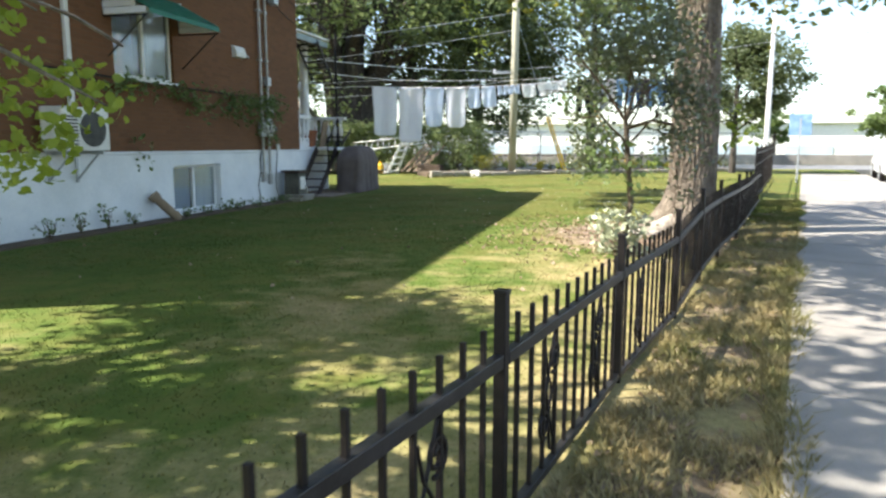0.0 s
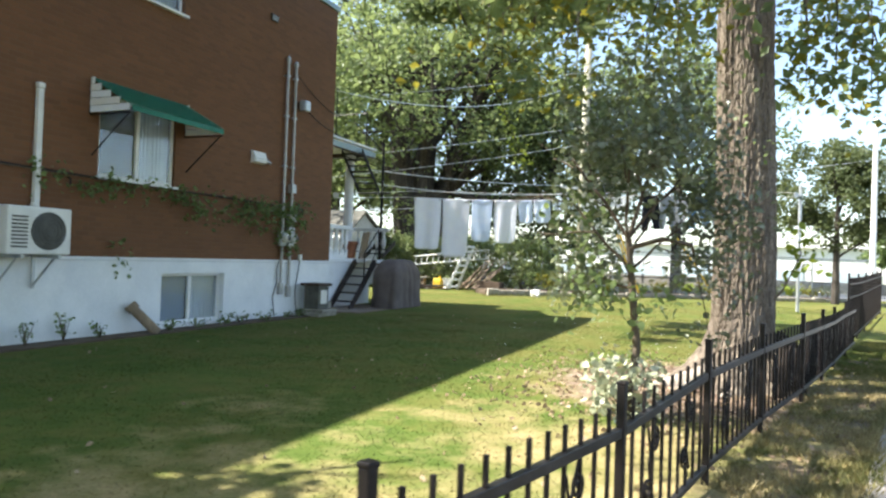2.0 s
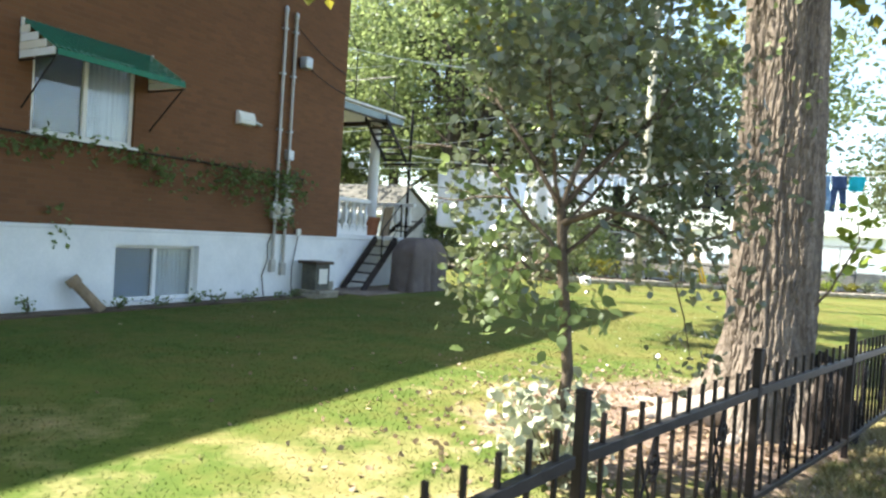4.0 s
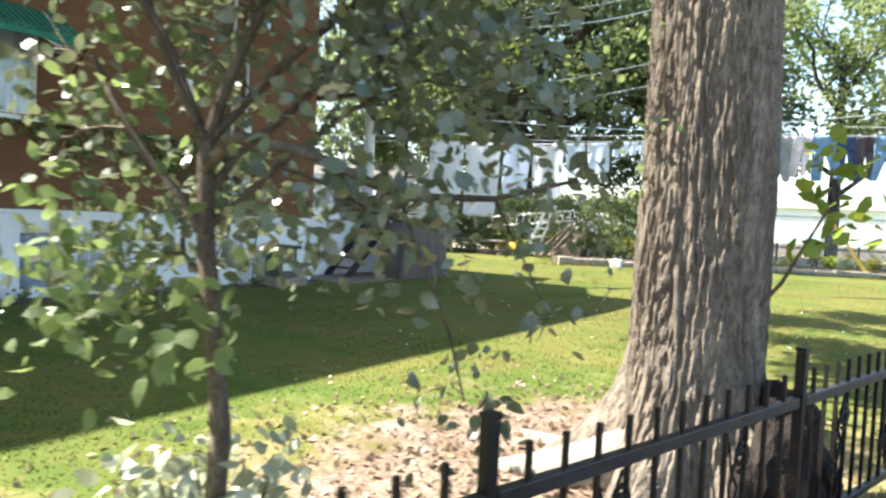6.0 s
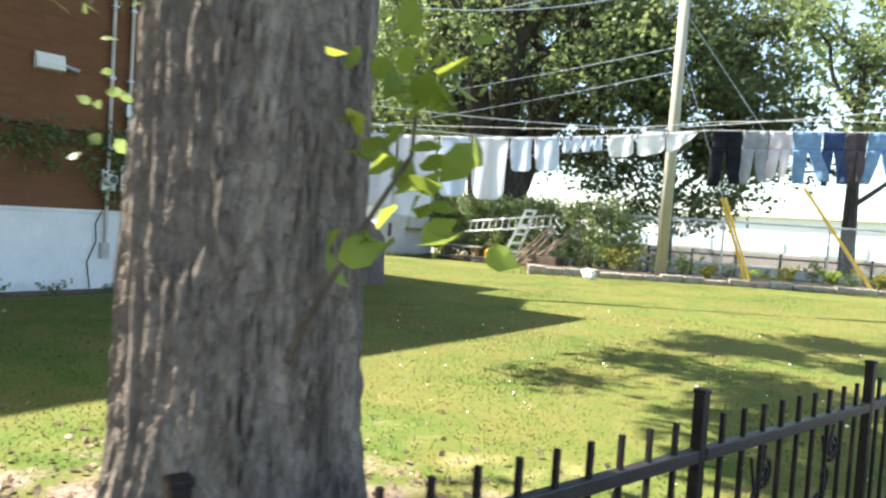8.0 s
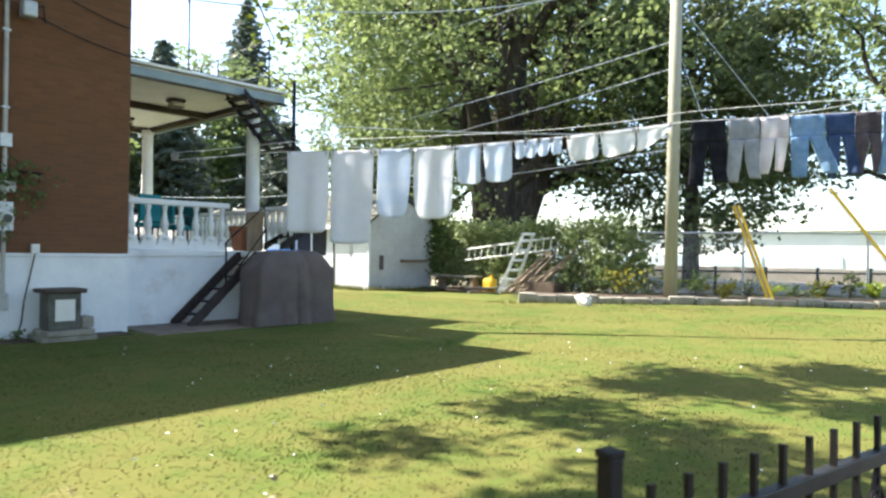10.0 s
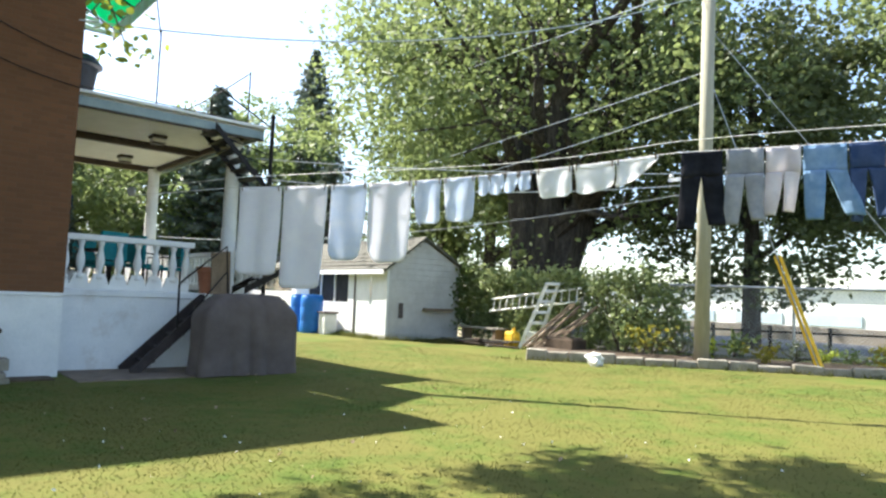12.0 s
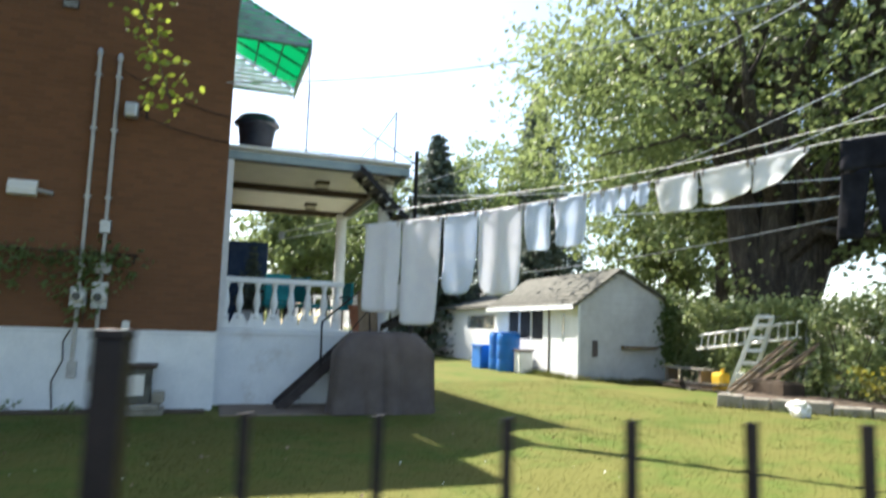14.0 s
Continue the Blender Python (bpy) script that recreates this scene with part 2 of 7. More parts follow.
def lawn_material():
    """Green turf, straw-coloured where it is worn, bare leaf-strewn soil by the old maple and along the fence."""
    n = Nodes("turf")
    sep = n.t.nodes.new("ShaderNodeSeparateXYZ")
    n.link(n.pos, sep.inputs[0])
    x, y = sep.outputs["X"], sep.outputs["Y"]
    patch, mid, fine = n.noise(0.55, 5, 0.6), n.noise(3.2, 5, 0.65), n.noise(38, 4, 0.7)
    green = n.ramp(n.math("ADD", n.math("MULTIPLY", mid, 0.5), n.math("MULTIPLY", fine, 0.5)),
                   [(0.30, (0.056, 0.084, 0.017)), (0.5, (0.075, 0.108, 0.021)), (0.70, (0.105, 0.134, 0.030))])
    thatch = n.math("ADD", n.math("MULTIPLY", n.noise(0.75, 4, 0.6), 0.6), n.math("MULTIPLY", n.noise(4.0, 3, 0.6), 0.4))
    thatch = n.math("ADD", thatch, n.math("MULTIPLY", n.math("MINIMUM", n.math("MAXIMUM", n.math("SUBTRACT", sep.outputs["Y"], 8.0), 0.0), 6.0), 0.013))
    green = n.mix(n.ramp(thatch, [(0.46, (0, 0, 0)), (0.62, (0.5, 0.5, 0.5))]), green, (0.160, 0.125, 0.042))
    green = n.mix(n.ramp(thatch, [(0.34, (0.55, 0.55, 0.55)), (0.46, (0, 0, 0))]), green, (0.050, 0.082, 0.016))
    straw = n.ramp(fine, [(0.3, (0.22, 0.17, 0.080)), (0.7, (0.38, 0.305, 0.155))])
    soil = n.ramp(n.math("ADD", n.math("MULTIPLY", fine, 0.6), n.math("MULTIPLY", mid, 0.4)),
                  [(0.38, (0.075, 0.050, 0.034)), (0.5, (0.17, 0.122, 0.090)), (0.63, (0.32, 0.255, 0.20))])
    dry, off = dryness(n, x, y, patch)
    col = n.mix(n.ramp(n.math("ADD", dry, n.math("MULTIPLY", n.math("SUBTRACT", mid, 0.5), 1.3)),
                       [(0.12, (0, 0, 0)), (0.75, (0.9, 0.9, 0.9))]), green, straw)
    dx, dy = n.math("SUBTRACT", x, 0.35), n.math("SUBTRACT", y, 9.5)
    r = n.math("SQRT", n.math("ADD", n.math("MULTIPLY", dx, dx), n.math("MULTIPLY", n.math("MULTIPLY", dy, dy), 0.55)))
    bare = n.math("ADD", n.math("SUBTRACT", 1.45, r), n.math("MULTIPLY", n.math("SUBTRACT", mid, 0.5), 2.2))
    col = n.mix(n.ramp(bare, [(0.0, (0, 0, 0)), (0.5, (1, 1, 1))]), col, soil)
    verge = n.math("ADD", n.math("MULTIPLY", off, 4.0), n.math("MULTIPLY", n.math("SUBTRACT", mid, 0.5), 2.4))
    verge = n.math("MULTIPLY", n.ramp(verge, [(0.0, (0, 0, 0)), (0.7, (0.85, 0.85, 0.85))]),
                   n.ramp(n.math("MULTIPLY", n.math("SUBTRACT", 17.0, y), 0.25), [(0.0, (0, 0, 0)), (1.0, (1, 1, 1))]))
    dirt = n.mix(0.6, soil, (0.085, 0.062, 0.042))
    col = n.mix(verge, col, n.mix(n.ramp(n.noise(1.9, 4, 0.6), [(0.45, (0, 0, 0)), (0.62, (1, 1, 1))]), dirt, n.mix(0.35, straw, green)))
    n.bump(n.math("ADD", fine, mid), 0.3, 0.006)
    return n.done(col, 0.95, 0, 0.1)


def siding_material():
    # base greyer than the white front to hold the gable's shade; stains are dirt
    return weathered("shaded_siding", (0.46, 0.45, 0.42), (0.60, 0.59, 0.56), 2.5, 40, 0.6, dirt=(0.40, 0.37, 0.31), dirt_at=0.56)


def bark_material(name, a, b, c):
    n = Nodes(name)
    ridge = n.noise(9, 6, 0.65, (1, 1, 0.22))
    fine = n.noise(60, 4, 0.7, (1, 1, 0.4))
    col = n.ramp(n.math("ADD", n.math("MULTIPLY", ridge, 0.7), n.math("MULTIPLY", fine, 0.3)), [(0.36, a), (0.5, b), (0.66, c)])
    vor = n.add("ShaderNodeTexVoronoi", Scale=27.0)
    vor.feature = "DISTANCE_TO_EDGE"
    mp = n.add("ShaderNodeMapping", Scale=(1.0, 1.0, 0.36))
    warp = n.t.nodes.new("ShaderNodeVectorMath")
    warp.operation = "ADD"
    cmb = n.t.nodes.new("ShaderNodeCombineXYZ")
    for i in range(3):
        n.link(n.math("MULTIPLY", n.noise(9 + 4 * i, 4), 0.13), cmb.inputs[i])
    n.link(n.pos, warp.inputs[0])
    n.link(cmb.outputs[0], warp.inputs[1])
    n.link(warp.outputs[0], mp.inputs["Vector"])
    n.link(mp.outputs["Vector"], vor.inputs["Vector"])
    plate = n.ramp(vor.outputs["Distance"], [(0.0, (0, 0, 0)), (0.16, (1, 1, 1))])
    col = n.mix(plate, n.mix(0.5, col, a), col)
    n.bump(n.math("ADD", n.math("MULTIPLY", plate, 0.7), n.math("ADD", ridge, n.math("MULTIPLY", fine, 0.3))), 0.6, 0.006)
    return n.done(col, 0.92, 0, 0.2)


def cloth_material(name, a, b, glow=0.3):
    n = Nodes(name)
    col = n.ramp(n.noise(5, 4), [(0.35, a), (0.65, b)])
    crease = n.noise(4.5, 3, 0.5, (1, 1, 0.45))
    n.bump(n.math("ADD", n.math("MULTIPLY", crease, 12.0), n.noise(260, 2)), 0.3, 0.003)
    n.done(col, 0.95, 0, 0.1)
    tr = n.t.nodes.new("ShaderNodeBsdfTranslucent")
    n.link(col, tr.inputs["Color"])
    mx = n.t.nodes.new("ShaderNodeMixShader")
    mx.inputs[0].default_value = glow
    n.link(n.bsdf.outputs[0], mx.inputs[1])
    n.link(tr.outputs[0], mx.inputs[2])
    n.link(mx.outputs[0], n.out.inputs["Surface"])
    return n.mat


def glass_material():
    n = Nodes("window_glass")
    n.bsdf.inputs["Base Color"].default_value = (0.80, 0.86, 0.90, 1)
    n.bsdf.inputs["Roughness"].default_value = 0.03
    n.bsdf.inputs["Specular IOR Level"].default_value = 0.5
    n.bsdf.inputs["Transmission Weight"].default_value = 0.9
    return n.mat


def pavement_material():
    n = Nodes("concrete_slab")
    ob = n.t.nodes.new("ShaderNodeObjectInfo")
    c, f = n.noise(1.3, 6, 0.65), n.noise(90, 4, 0.7)
    col = n.ramp(n.math("ADD", n.math("MULTIPLY", c, 0.7), n.math("MULTIPLY", f, 0.3)), [(0.34, (0.185, 0.170, 0.150)), (0.66, (0.29, 0.268, 0.238))])
    col = n.mix(n.math("MULTIPLY", ob.outputs["Random"], 0.25), col, (0.28, 0.265, 0.24))
    n.bump(f, 0.3, 0.003)
    return n.done(col, 0.9, 0, 0.3)


M_BRICK = brick_material()
M_FOUND = weathered("white_painted_parging", (0.66, 0.68, 0.69), (0.80, 0.81, 0.81), 1.6, 30, 0.8, dirt=(0.46, 0.40, 0.34), dirt_at=0.60)
M_WHITE = weathered("white_paint", (0.70, 0.71, 0.70), (0.82, 0.82, 0.80), 4, 50, 0.55)
M_TRIMGREY = weathered("grey_green_fascia", (0.20, 0.27, 0.29), (0.29, 0.36, 0.37), 3, 40, 0.45)
M_DARKTRIM = weathered("brown_trim", (0.035, 0.022, 0.016), (0.07, 0.045, 0.03), 5, 60, 0.6)
M_SOFFIT = weathered("cream_soffit", (0.66, 0.63, 0.56), (0.76, 0.73, 0.66), 3, 40, 0.7)
M_IRON = weathered("black_iron", (0.006, 0.005, 0.005), (0.016, 0.012, 0.011), 14, 120, 0.5, 0.1, 0.4, 0.002, dirt=(0.05, 0.022, 0.014), dirt_at=0.66, spec=0.25)
M_RAIL = weathered("worn_iron_rail", (0.012, 0.011, 0.011), (0.035, 0.033, 0.033), 10, 90, 0.42, 0.2, 0.3, 0.002)
M_STEEL = weathered("galvanised_steel", (0.36, 0.38, 0.39), (0.52, 0.54, 0.54), 8, 80, 0.45, 0.7)
M_CONDUIT = weathered("weathered_conduit", (0.34, 0.33, 0.31), (0.50, 0.49, 0.46), 6, 70, 0.55, 0.35)
M_ALU = weathered("dull_aluminium", (0.70, 0.70, 0.67), (0.84, 0.83, 0.79), 8, 90, 0.5, 0.1)
M_GLASS = glass_material()
M_PALEBLUE = weathered("pale_blue_siding", (0.40, 0.50, 0.58), (0.50, 0.59, 0.66), 0.5, 20, 0.7)
M_GRAVEL = weathered("tan_gravel", (0.20, 0.175, 0.12), (0.33, 0.29, 0.20), 0.4, 30, 0.95, bump=0.5, dist=0.02, dirt=(0.13, 0.14, 0.06), dirt_at=0.55)
M_DARK = weathered("unlit_interior", (0.012, 0.013, 0.015), (0.035, 0.036, 0.04), 3, 30, 0.9)
M_SKYPANEL = weathered("blue_grey_sky_panel", (0.20, 0.24, 0.31), (0.28, 0.32, 0.39), 4, 40, 0.8)
M_BLIND = weathered("pale_curtain", (0.55, 0.56, 0.56), (0.72, 0.72, 0.70), 4, 40, 0.9)
M_GREENMETAL = weathered("green_awning_metal", (0.008, 0.115, 0.066), (0.018, 0.18, 0.105), 5, 60, 0.45)
M_PLASTIC_W = weathered("off_white_plastic", (0.62, 0.62, 0.58), (0.74, 0.73, 0.69), 5, 60, 0.5)
M_GREYMESH = weathered("fan_grille", (0.055, 0.055, 0.05), (0.10, 0.10, 0.09), 8, 80, 0.6)
M_TURF = lawn_material()
M_EARTH = weathered("packed_earth", (0.13, 0.095, 0.07), (0.24, 0.185, 0.14), 3, 60, 0.95, bump=0.5, dist=0.01)
M_SOILED = weathered("garden_soil", (0.05, 0.035, 0.022), (0.12, 0.085, 0.055), 3, 60, 0.95, bump=0.6, dist=0.02)
M_SLAB = pavement_material()
M_ASPHALT = weathered("asphalt", (0.11, 0.11, 0.11), (0.19, 0.19, 0.185), 1.2, 140, 0.9, bump=0.4)
M_BARK = bark_material("maple_bark", (0.085, 0.070, 0.056), (0.175, 0.146, 0.115), (0.30, 0.252, 0.195))
M_BARK_DARK = bark_material("dark_maple_bark", (0.03, 0.026, 0.022), (0.07, 0.06, 0.05), (0.14, 0.12, 0.10))
# dark root bark, made blacker still to paint in the hump's shade
M_BARK_SHADED = bark_material("shaded_root_bark", (0.008, 0.006, 0.005), (0.022, 0.017, 0.014), (0.05, 0.04, 0.033))
# root bark paler than the trunk: the sun on it is painted in
M_ROOT = bark_material("sunlit_root_bark", (0.20, 0.17, 0.14), (0.36, 0.32, 0.27), (0.55, 0.50, 0.44))
M_TWIG = bark_material("young_bark", (0.05, 0.038, 0.026), (0.11, 0.085, 0.06), (0.19, 0.15, 0.11))
M_POLE = weathered("treated_pole_wood", (0.27, 0.26, 0.19), (0.40, 0.38, 0.29), 3, 50, 0.9, stretch=(1, 1, 0.1), bump=0.5)
M_WOOD = weathered("weathered_wood", (0.16, 0.115, 0.075), (0.30, 0.225, 0.15), 5, 60, 0.9, stretch=(1, 1, 0.3), bump=0.4)
M_STAIR = weathered("dark_painted_stair", (0.020, 0.014, 0.014), (0.050, 0.036, 0.034), 8, 80, 0.6)
M_BLUE = weathered("blue_plastic", (0.010, 0.12, 0.42), (0.02, 0.19, 0.58), 3, 40, 0.4)
M_YELLOW = weathered("yellow_plastic", (0.62, 0.36, 0.02), (0.78, 0.50, 0.04), 4, 40, 0.45)
M_STONE = weathered("grey_garden_block", (0.19, 0.17, 0.135), (0.36, 0.33, 0.27), 4, 50, 0.95, bump=0.6, dist=0.008, dirt=(0.12, 0.14, 0.05))
M_TUB = weathered("blue_black_plastic", (0.012, 0.015, 0.024), (0.028, 0.034, 0.05), 5, 60, 0.5)
M_COVER = weathered("grey_canvas_cover", (0.090, 0.071, 0.065), (0.140, 0.113, 0.103), 3, 180, 0.85, bump=0.2)
M_SHINGLE = weathered("mossy_shingle", (0.065, 0.064, 0.054), (0.14, 0.135, 0.11), 5, 40, 0.95, dirt=(0.11, 0.13, 0.05), bump=0.7, dist=0.012)
M_SIDING = siding_material()
M_TEAL = weathered("teal_cloth", (0.01, 0.16, 0.18), (0.02, 0.27, 0.29), 5, 60, 0.8)
M_TERRACOTTA = weathered("terracotta", (0.30, 0.11, 0.06), (0.42, 0.18, 0.10), 6, 60, 0.85)
M_LEAF_MAPLE = leaf_material("maple_leaf", (0.044, 0.073, 0.030), (0.120, 0.170, 0.064), (0.28, 0.335, 0.125), 0.5)
M_LEAF_DEEP = leaf_material("deep_green_leaf", (0.022, 0.038, 0.016), (0.062, 0.086, 0.034), (0.17, 0.20, 0.075), 0.4)
M_LEAF_WARM = leaf_material("turning_maple_leaf", (0.055, 0.080, 0.014), (0.13, 0.155, 0.022), (0.36, 0.30, 0.04))
M_LEAF_YOUNG = leaf_material("lilac_leaf", (0.030, 0.046, 0.025), (0.080, 0.104, 0.052), (0.23, 0.26, 0.13), 0.33, 1.0, 0.30)
M_LEAF_BASAL = leaf_material("pale_basal_leaf", (0.13, 0.16, 0.09), (0.30, 0.33, 0.20), (0.48, 0.50, 0.36), 0.25, 0.8)
M_LEAF_BRIGHT = leaf_material("sunlit_elm_leaf", (0.09, 0.15, 0.02), (0.19, 0.27, 0.035), (0.38, 0.42, 0.06))
M_LEAF_VINE = leaf_material("vine_leaf", (0.046, 0.078, 0.030), (0.110, 0.166, 0.060), (0.25, 0.315, 0.11))
M_LEAF_HEDGE = leaf_material("hedge_vine_leaf", (0.09, 0.125, 0.05), (0.20, 0.26, 0.10), (0.40, 0.45, 0.20))
M_LEAF_SPRUCE = leaf_material("blue_spruce_needles", (0.036, 0.058, 0.040), (0.085, 0.118, 0.086), (0.17, 0.20, 0.15), 0.2)
M_LEAF_DRY = leaf_material("fallen_leaf", (0.11, 0.068, 0.034), (0.24, 0.165, 0.095), (0.42, 0.34, 0.23), 0.2)
M_GRASS = grass_material()
M_FLOWER = weathered("clover_white", (0.70, 0.70, 0.66), (0.82, 0.82, 0.78), 20, 80, 0.9)
M_CLOTH_GREY = cloth_material("white_towel", (0.88, 0.88, 0.92), (0.93, 0.93, 0.95), 0.5)
M_CLOTH_BLUE = cloth_material("pale_blue_towel", (0.76, 0.83, 0.94), (0.85, 0.89, 0.96), 0.5)
M_CLOTH_LIGHT = cloth_material("bright_white_cotton", (0.86, 0.87, 0.88), (0.95, 0.95, 0.95), 0.6)
M_CLOTH_BLACK = cloth_material("black_cotton", (0.010, 0.011, 0.014), (0.022, 0.023, 0.028), 0.05)
M_CLOTH_STONE = cloth_material("grey_denim", (0.26, 0.28, 0.30), (0.38, 0.39, 0.40), 0.2)
M_CLOTH_PINK = cloth_material("white_pink_cotton", (0.64, 0.60, 0.62), (0.78, 0.74, 0.74), 0.35)
M_CLOTH_JEANS = cloth_material("light_blue_denim", (0.14, 0.26, 0.42), (0.25, 0.38, 0.54), 0.2)
M_CLOTH_NAVY = cloth_material("navy_denim", (0.030, 0.055, 0.12), (0.060, 0.090, 0.17), 0.1)
M_CLOTH_BROWN = cloth_material("dark_brown_cotton", (0.060, 0.048, 0.055), (0.11, 0.090, 0.095), 0.1)
M_CLOTH_CYAN = cloth_material("turquoise_cotton", (0.01, 0.36, 0.46), (0.03, 0.48, 0.58), 0.3)

# ---------------------------------------------------------------- ground, pavement, road
gx = np.concatenate([[-600, -250, -110, -60, -36], np.arange(-24, 14.01, 0.3), [22, 40, 80, 180, 600]])
gy = np.concatenate([[-400, -120, -40, -14], np.arange(-5, 36.01, 0.3), [44, 60, 100, 220, 700]])
gv = [(x, y, ground_z(x, y) + 0.005 * noise.noise((x * 0.9, y * 0.9, 0)) * smooth01((x + 7) / 2)) for y in gy for x in gx]
gw = len(gx)
gf = [(j * gw + i, j * gw + i + 1, (j + 1) * gw + i + 1, (j + 1) * gw + i) for j in range(len(gy) - 1) for i in range(gw - 1)]
ground = raw("ground", gv, gf, M_TURF, smooth=True)
solo(ground, "mown green lawn with dry straw patches and bare soil", "lawn", kind="structure")


def strip(name, y0, y1, step, off0, off1, lift, material, label, category):
    """A paved strip that runs along the fence line and follows the ground."""
    bm = bmesh.new()
    rows_ = []
    n = int((y1 - y0) / step)
    for k in range(n + 1):
        y = y0 + (y1 - y0) * k / n
        ring = []
        for off, dz in ((off0, -0.3), (off0, lift), (off1, lift), (off1, -0.3)):
            px, py = along(y, off)
            ring.append(bm.verts.new((px, py, ground_z(fence_x(y), y) + dz)))
        rows_.append(ring)
    for a, b in zip(rows_, rows_[1:]):
        for k in range(3):
            bm.faces.new((a[k], b[k], b[k + 1], a[k + 1]))
    bmesh.ops.recalc_face_normals(bm, faces=bm.faces)
    return solo(part(name, bm, material), label, category, kind="structure")


pavement = strip("pavement", -12, 29, 1.0, 0.74, 2.68, 0.004, M_SOILED, "concrete pavement of large square slabs beside the lawn", "pavement")
kerb = strip("kerb", -12, 29, 1.0, 2.69, 2.86, 0.02, M_SLAB, "low concrete kerb between pavement and road", "kerb")
road = strip("road", -40, 29, 1.5, 2.86, 12.5, -0.07, M_ASPHALT, "grey asphalt side street", "road")
bm = boxed(-60, 34.5, -0.3, 90, 42, 0.19)
cross_road = solo(part("road_crossing", bm, M_ASPHALT), "sunlit grey asphalt street behind the yard", "road", kind="structure")

# ---------------------------------------------------------------- the house
WX, WY0, WY1, HX = -7.5, 2.8, 15.3, -17.6
FT, HT = 1.14, 6.75


def holed_wall(bm, axis, at, thick, a0, a1, z0, z1, holes):
    """A wall slab in the plane axis = at, cut through by holes (a0, a1, z0, z1)."""
    cuts_a = sorted({a0, a1, *[h[i] for h in holes for i in (0, 1)]})
    cuts_z = sorted({z0, z1, *[h[i] for h in holes for i in (2, 3)]})
    na, nz = len(cuts_a) - 1, len(cuts_z) - 1
    solid = {(i, j) for i in range(na) for j in range(nz) if not any(
        h[0] < (cuts_a[i] + cuts_a[i + 1]) / 2 < h[1] and h[2] < (cuts_z[j] + cuts_z[j + 1]) / 2 < h[3] for h in holes)}
    made = {}

    def vert(i, j, k):
        if (i, j, k) not in made:
            w = at - thick * k
            made[i, j, k] = bm.verts.new((w, cuts_a[i], cuts_z[j]) if axis == "x" else (cuts_a[i], w, cuts_z[j]))
        return made[i, j, k]
    for i, j in solid:
        ring = ((i, j), (i + 1, j), (i + 1, j + 1), (i, j + 1))
        bm.faces.new([vert(*c, 0) for c in ring])
        bm.faces.new([vert(*c, 1) for c in ring[::-1]])
        for c, d, nb_ in ((ring[0], ring[1], (i, j - 1)), (ring[1], ring[2], (i + 1, j)), (ring[2], ring[3], (i, j + 1)), (ring[3], ring[0], (i - 1, j))):
            if nb_ not in solid:
                bm.faces.new((vert(*c, 0), vert(*c, 1), vert(*d, 1), vert(*d, 0)))
    bmesh.ops.recalc_face_normals(bm, faces=bm.faces)
    return bm


house = thing("brick_house", (WX - 4, 9, 0), "two-storey brown brick house on a white painted foundation", "house")
WIN = (9.07, 10.53, 2.28, 3.45)
BWIN = (10.33, 11.80, 0.07, 0.89)
UWIN = (9.2, 10.63, 5.08, 6.2)
part("wall", holed_wall(bmesh.new(), "x", WX, 0.28, WY0, WY1, FT, HT, [WIN, UWIN]), M_BRICK, house, "brown brick side wall")
part("wall", boxed(HX, WY1 - 0.28, FT, WX - 0.28, WY1, HT), M_BRICK, house)
part("wall", boxed(HX, WY0, FT, WX - 0.28, WY0 + 0.28, HT), M_BRICK, house)
part("wall", boxed(HX, WY0 + 0.28, FT, HX + 0.28, WY1 - 0.28, HT), M_BRICK, house)
part("foundation", holed_wall(bmesh.new(), "x", WX + 0.015, 0.3, WY0, WY1, -0.4, FT - 0.05, [BWIN]), M_FOUND, house, "white painted rough foundation wall")
part("foundation", boxed(HX, WY1 - 0.3, -0.4, WX - 0.285, WY1, FT - 0.002), M_FOUND, house)
part("foundation_ledge", boxed(WX - 0.28, WY0, FT - 0.05, WX + 0.035, WY1 + 0.01, FT - 0.002, 0.008), M_FOUND, house)
part("roof", boxed(HX - 0.05, WY0 - 0.05, HT, WX + 0.05, WY1 + 0.05, HT + 0.12, 0.02), M_TRIMGREY, house, "flat roof with a grey metal edge")
part("floor", boxed(HX + 0.3, WY0 + 0.3, FT, WX - 0.3, WY1 - 0.3, FT + 0.1), M_WOOD, house)
part("floor", boxed(HX + 0.3, WY0 + 0.3, 4.0, WX - 0.3, WY1 - 0.3, 4.12), M_WOOD, house)


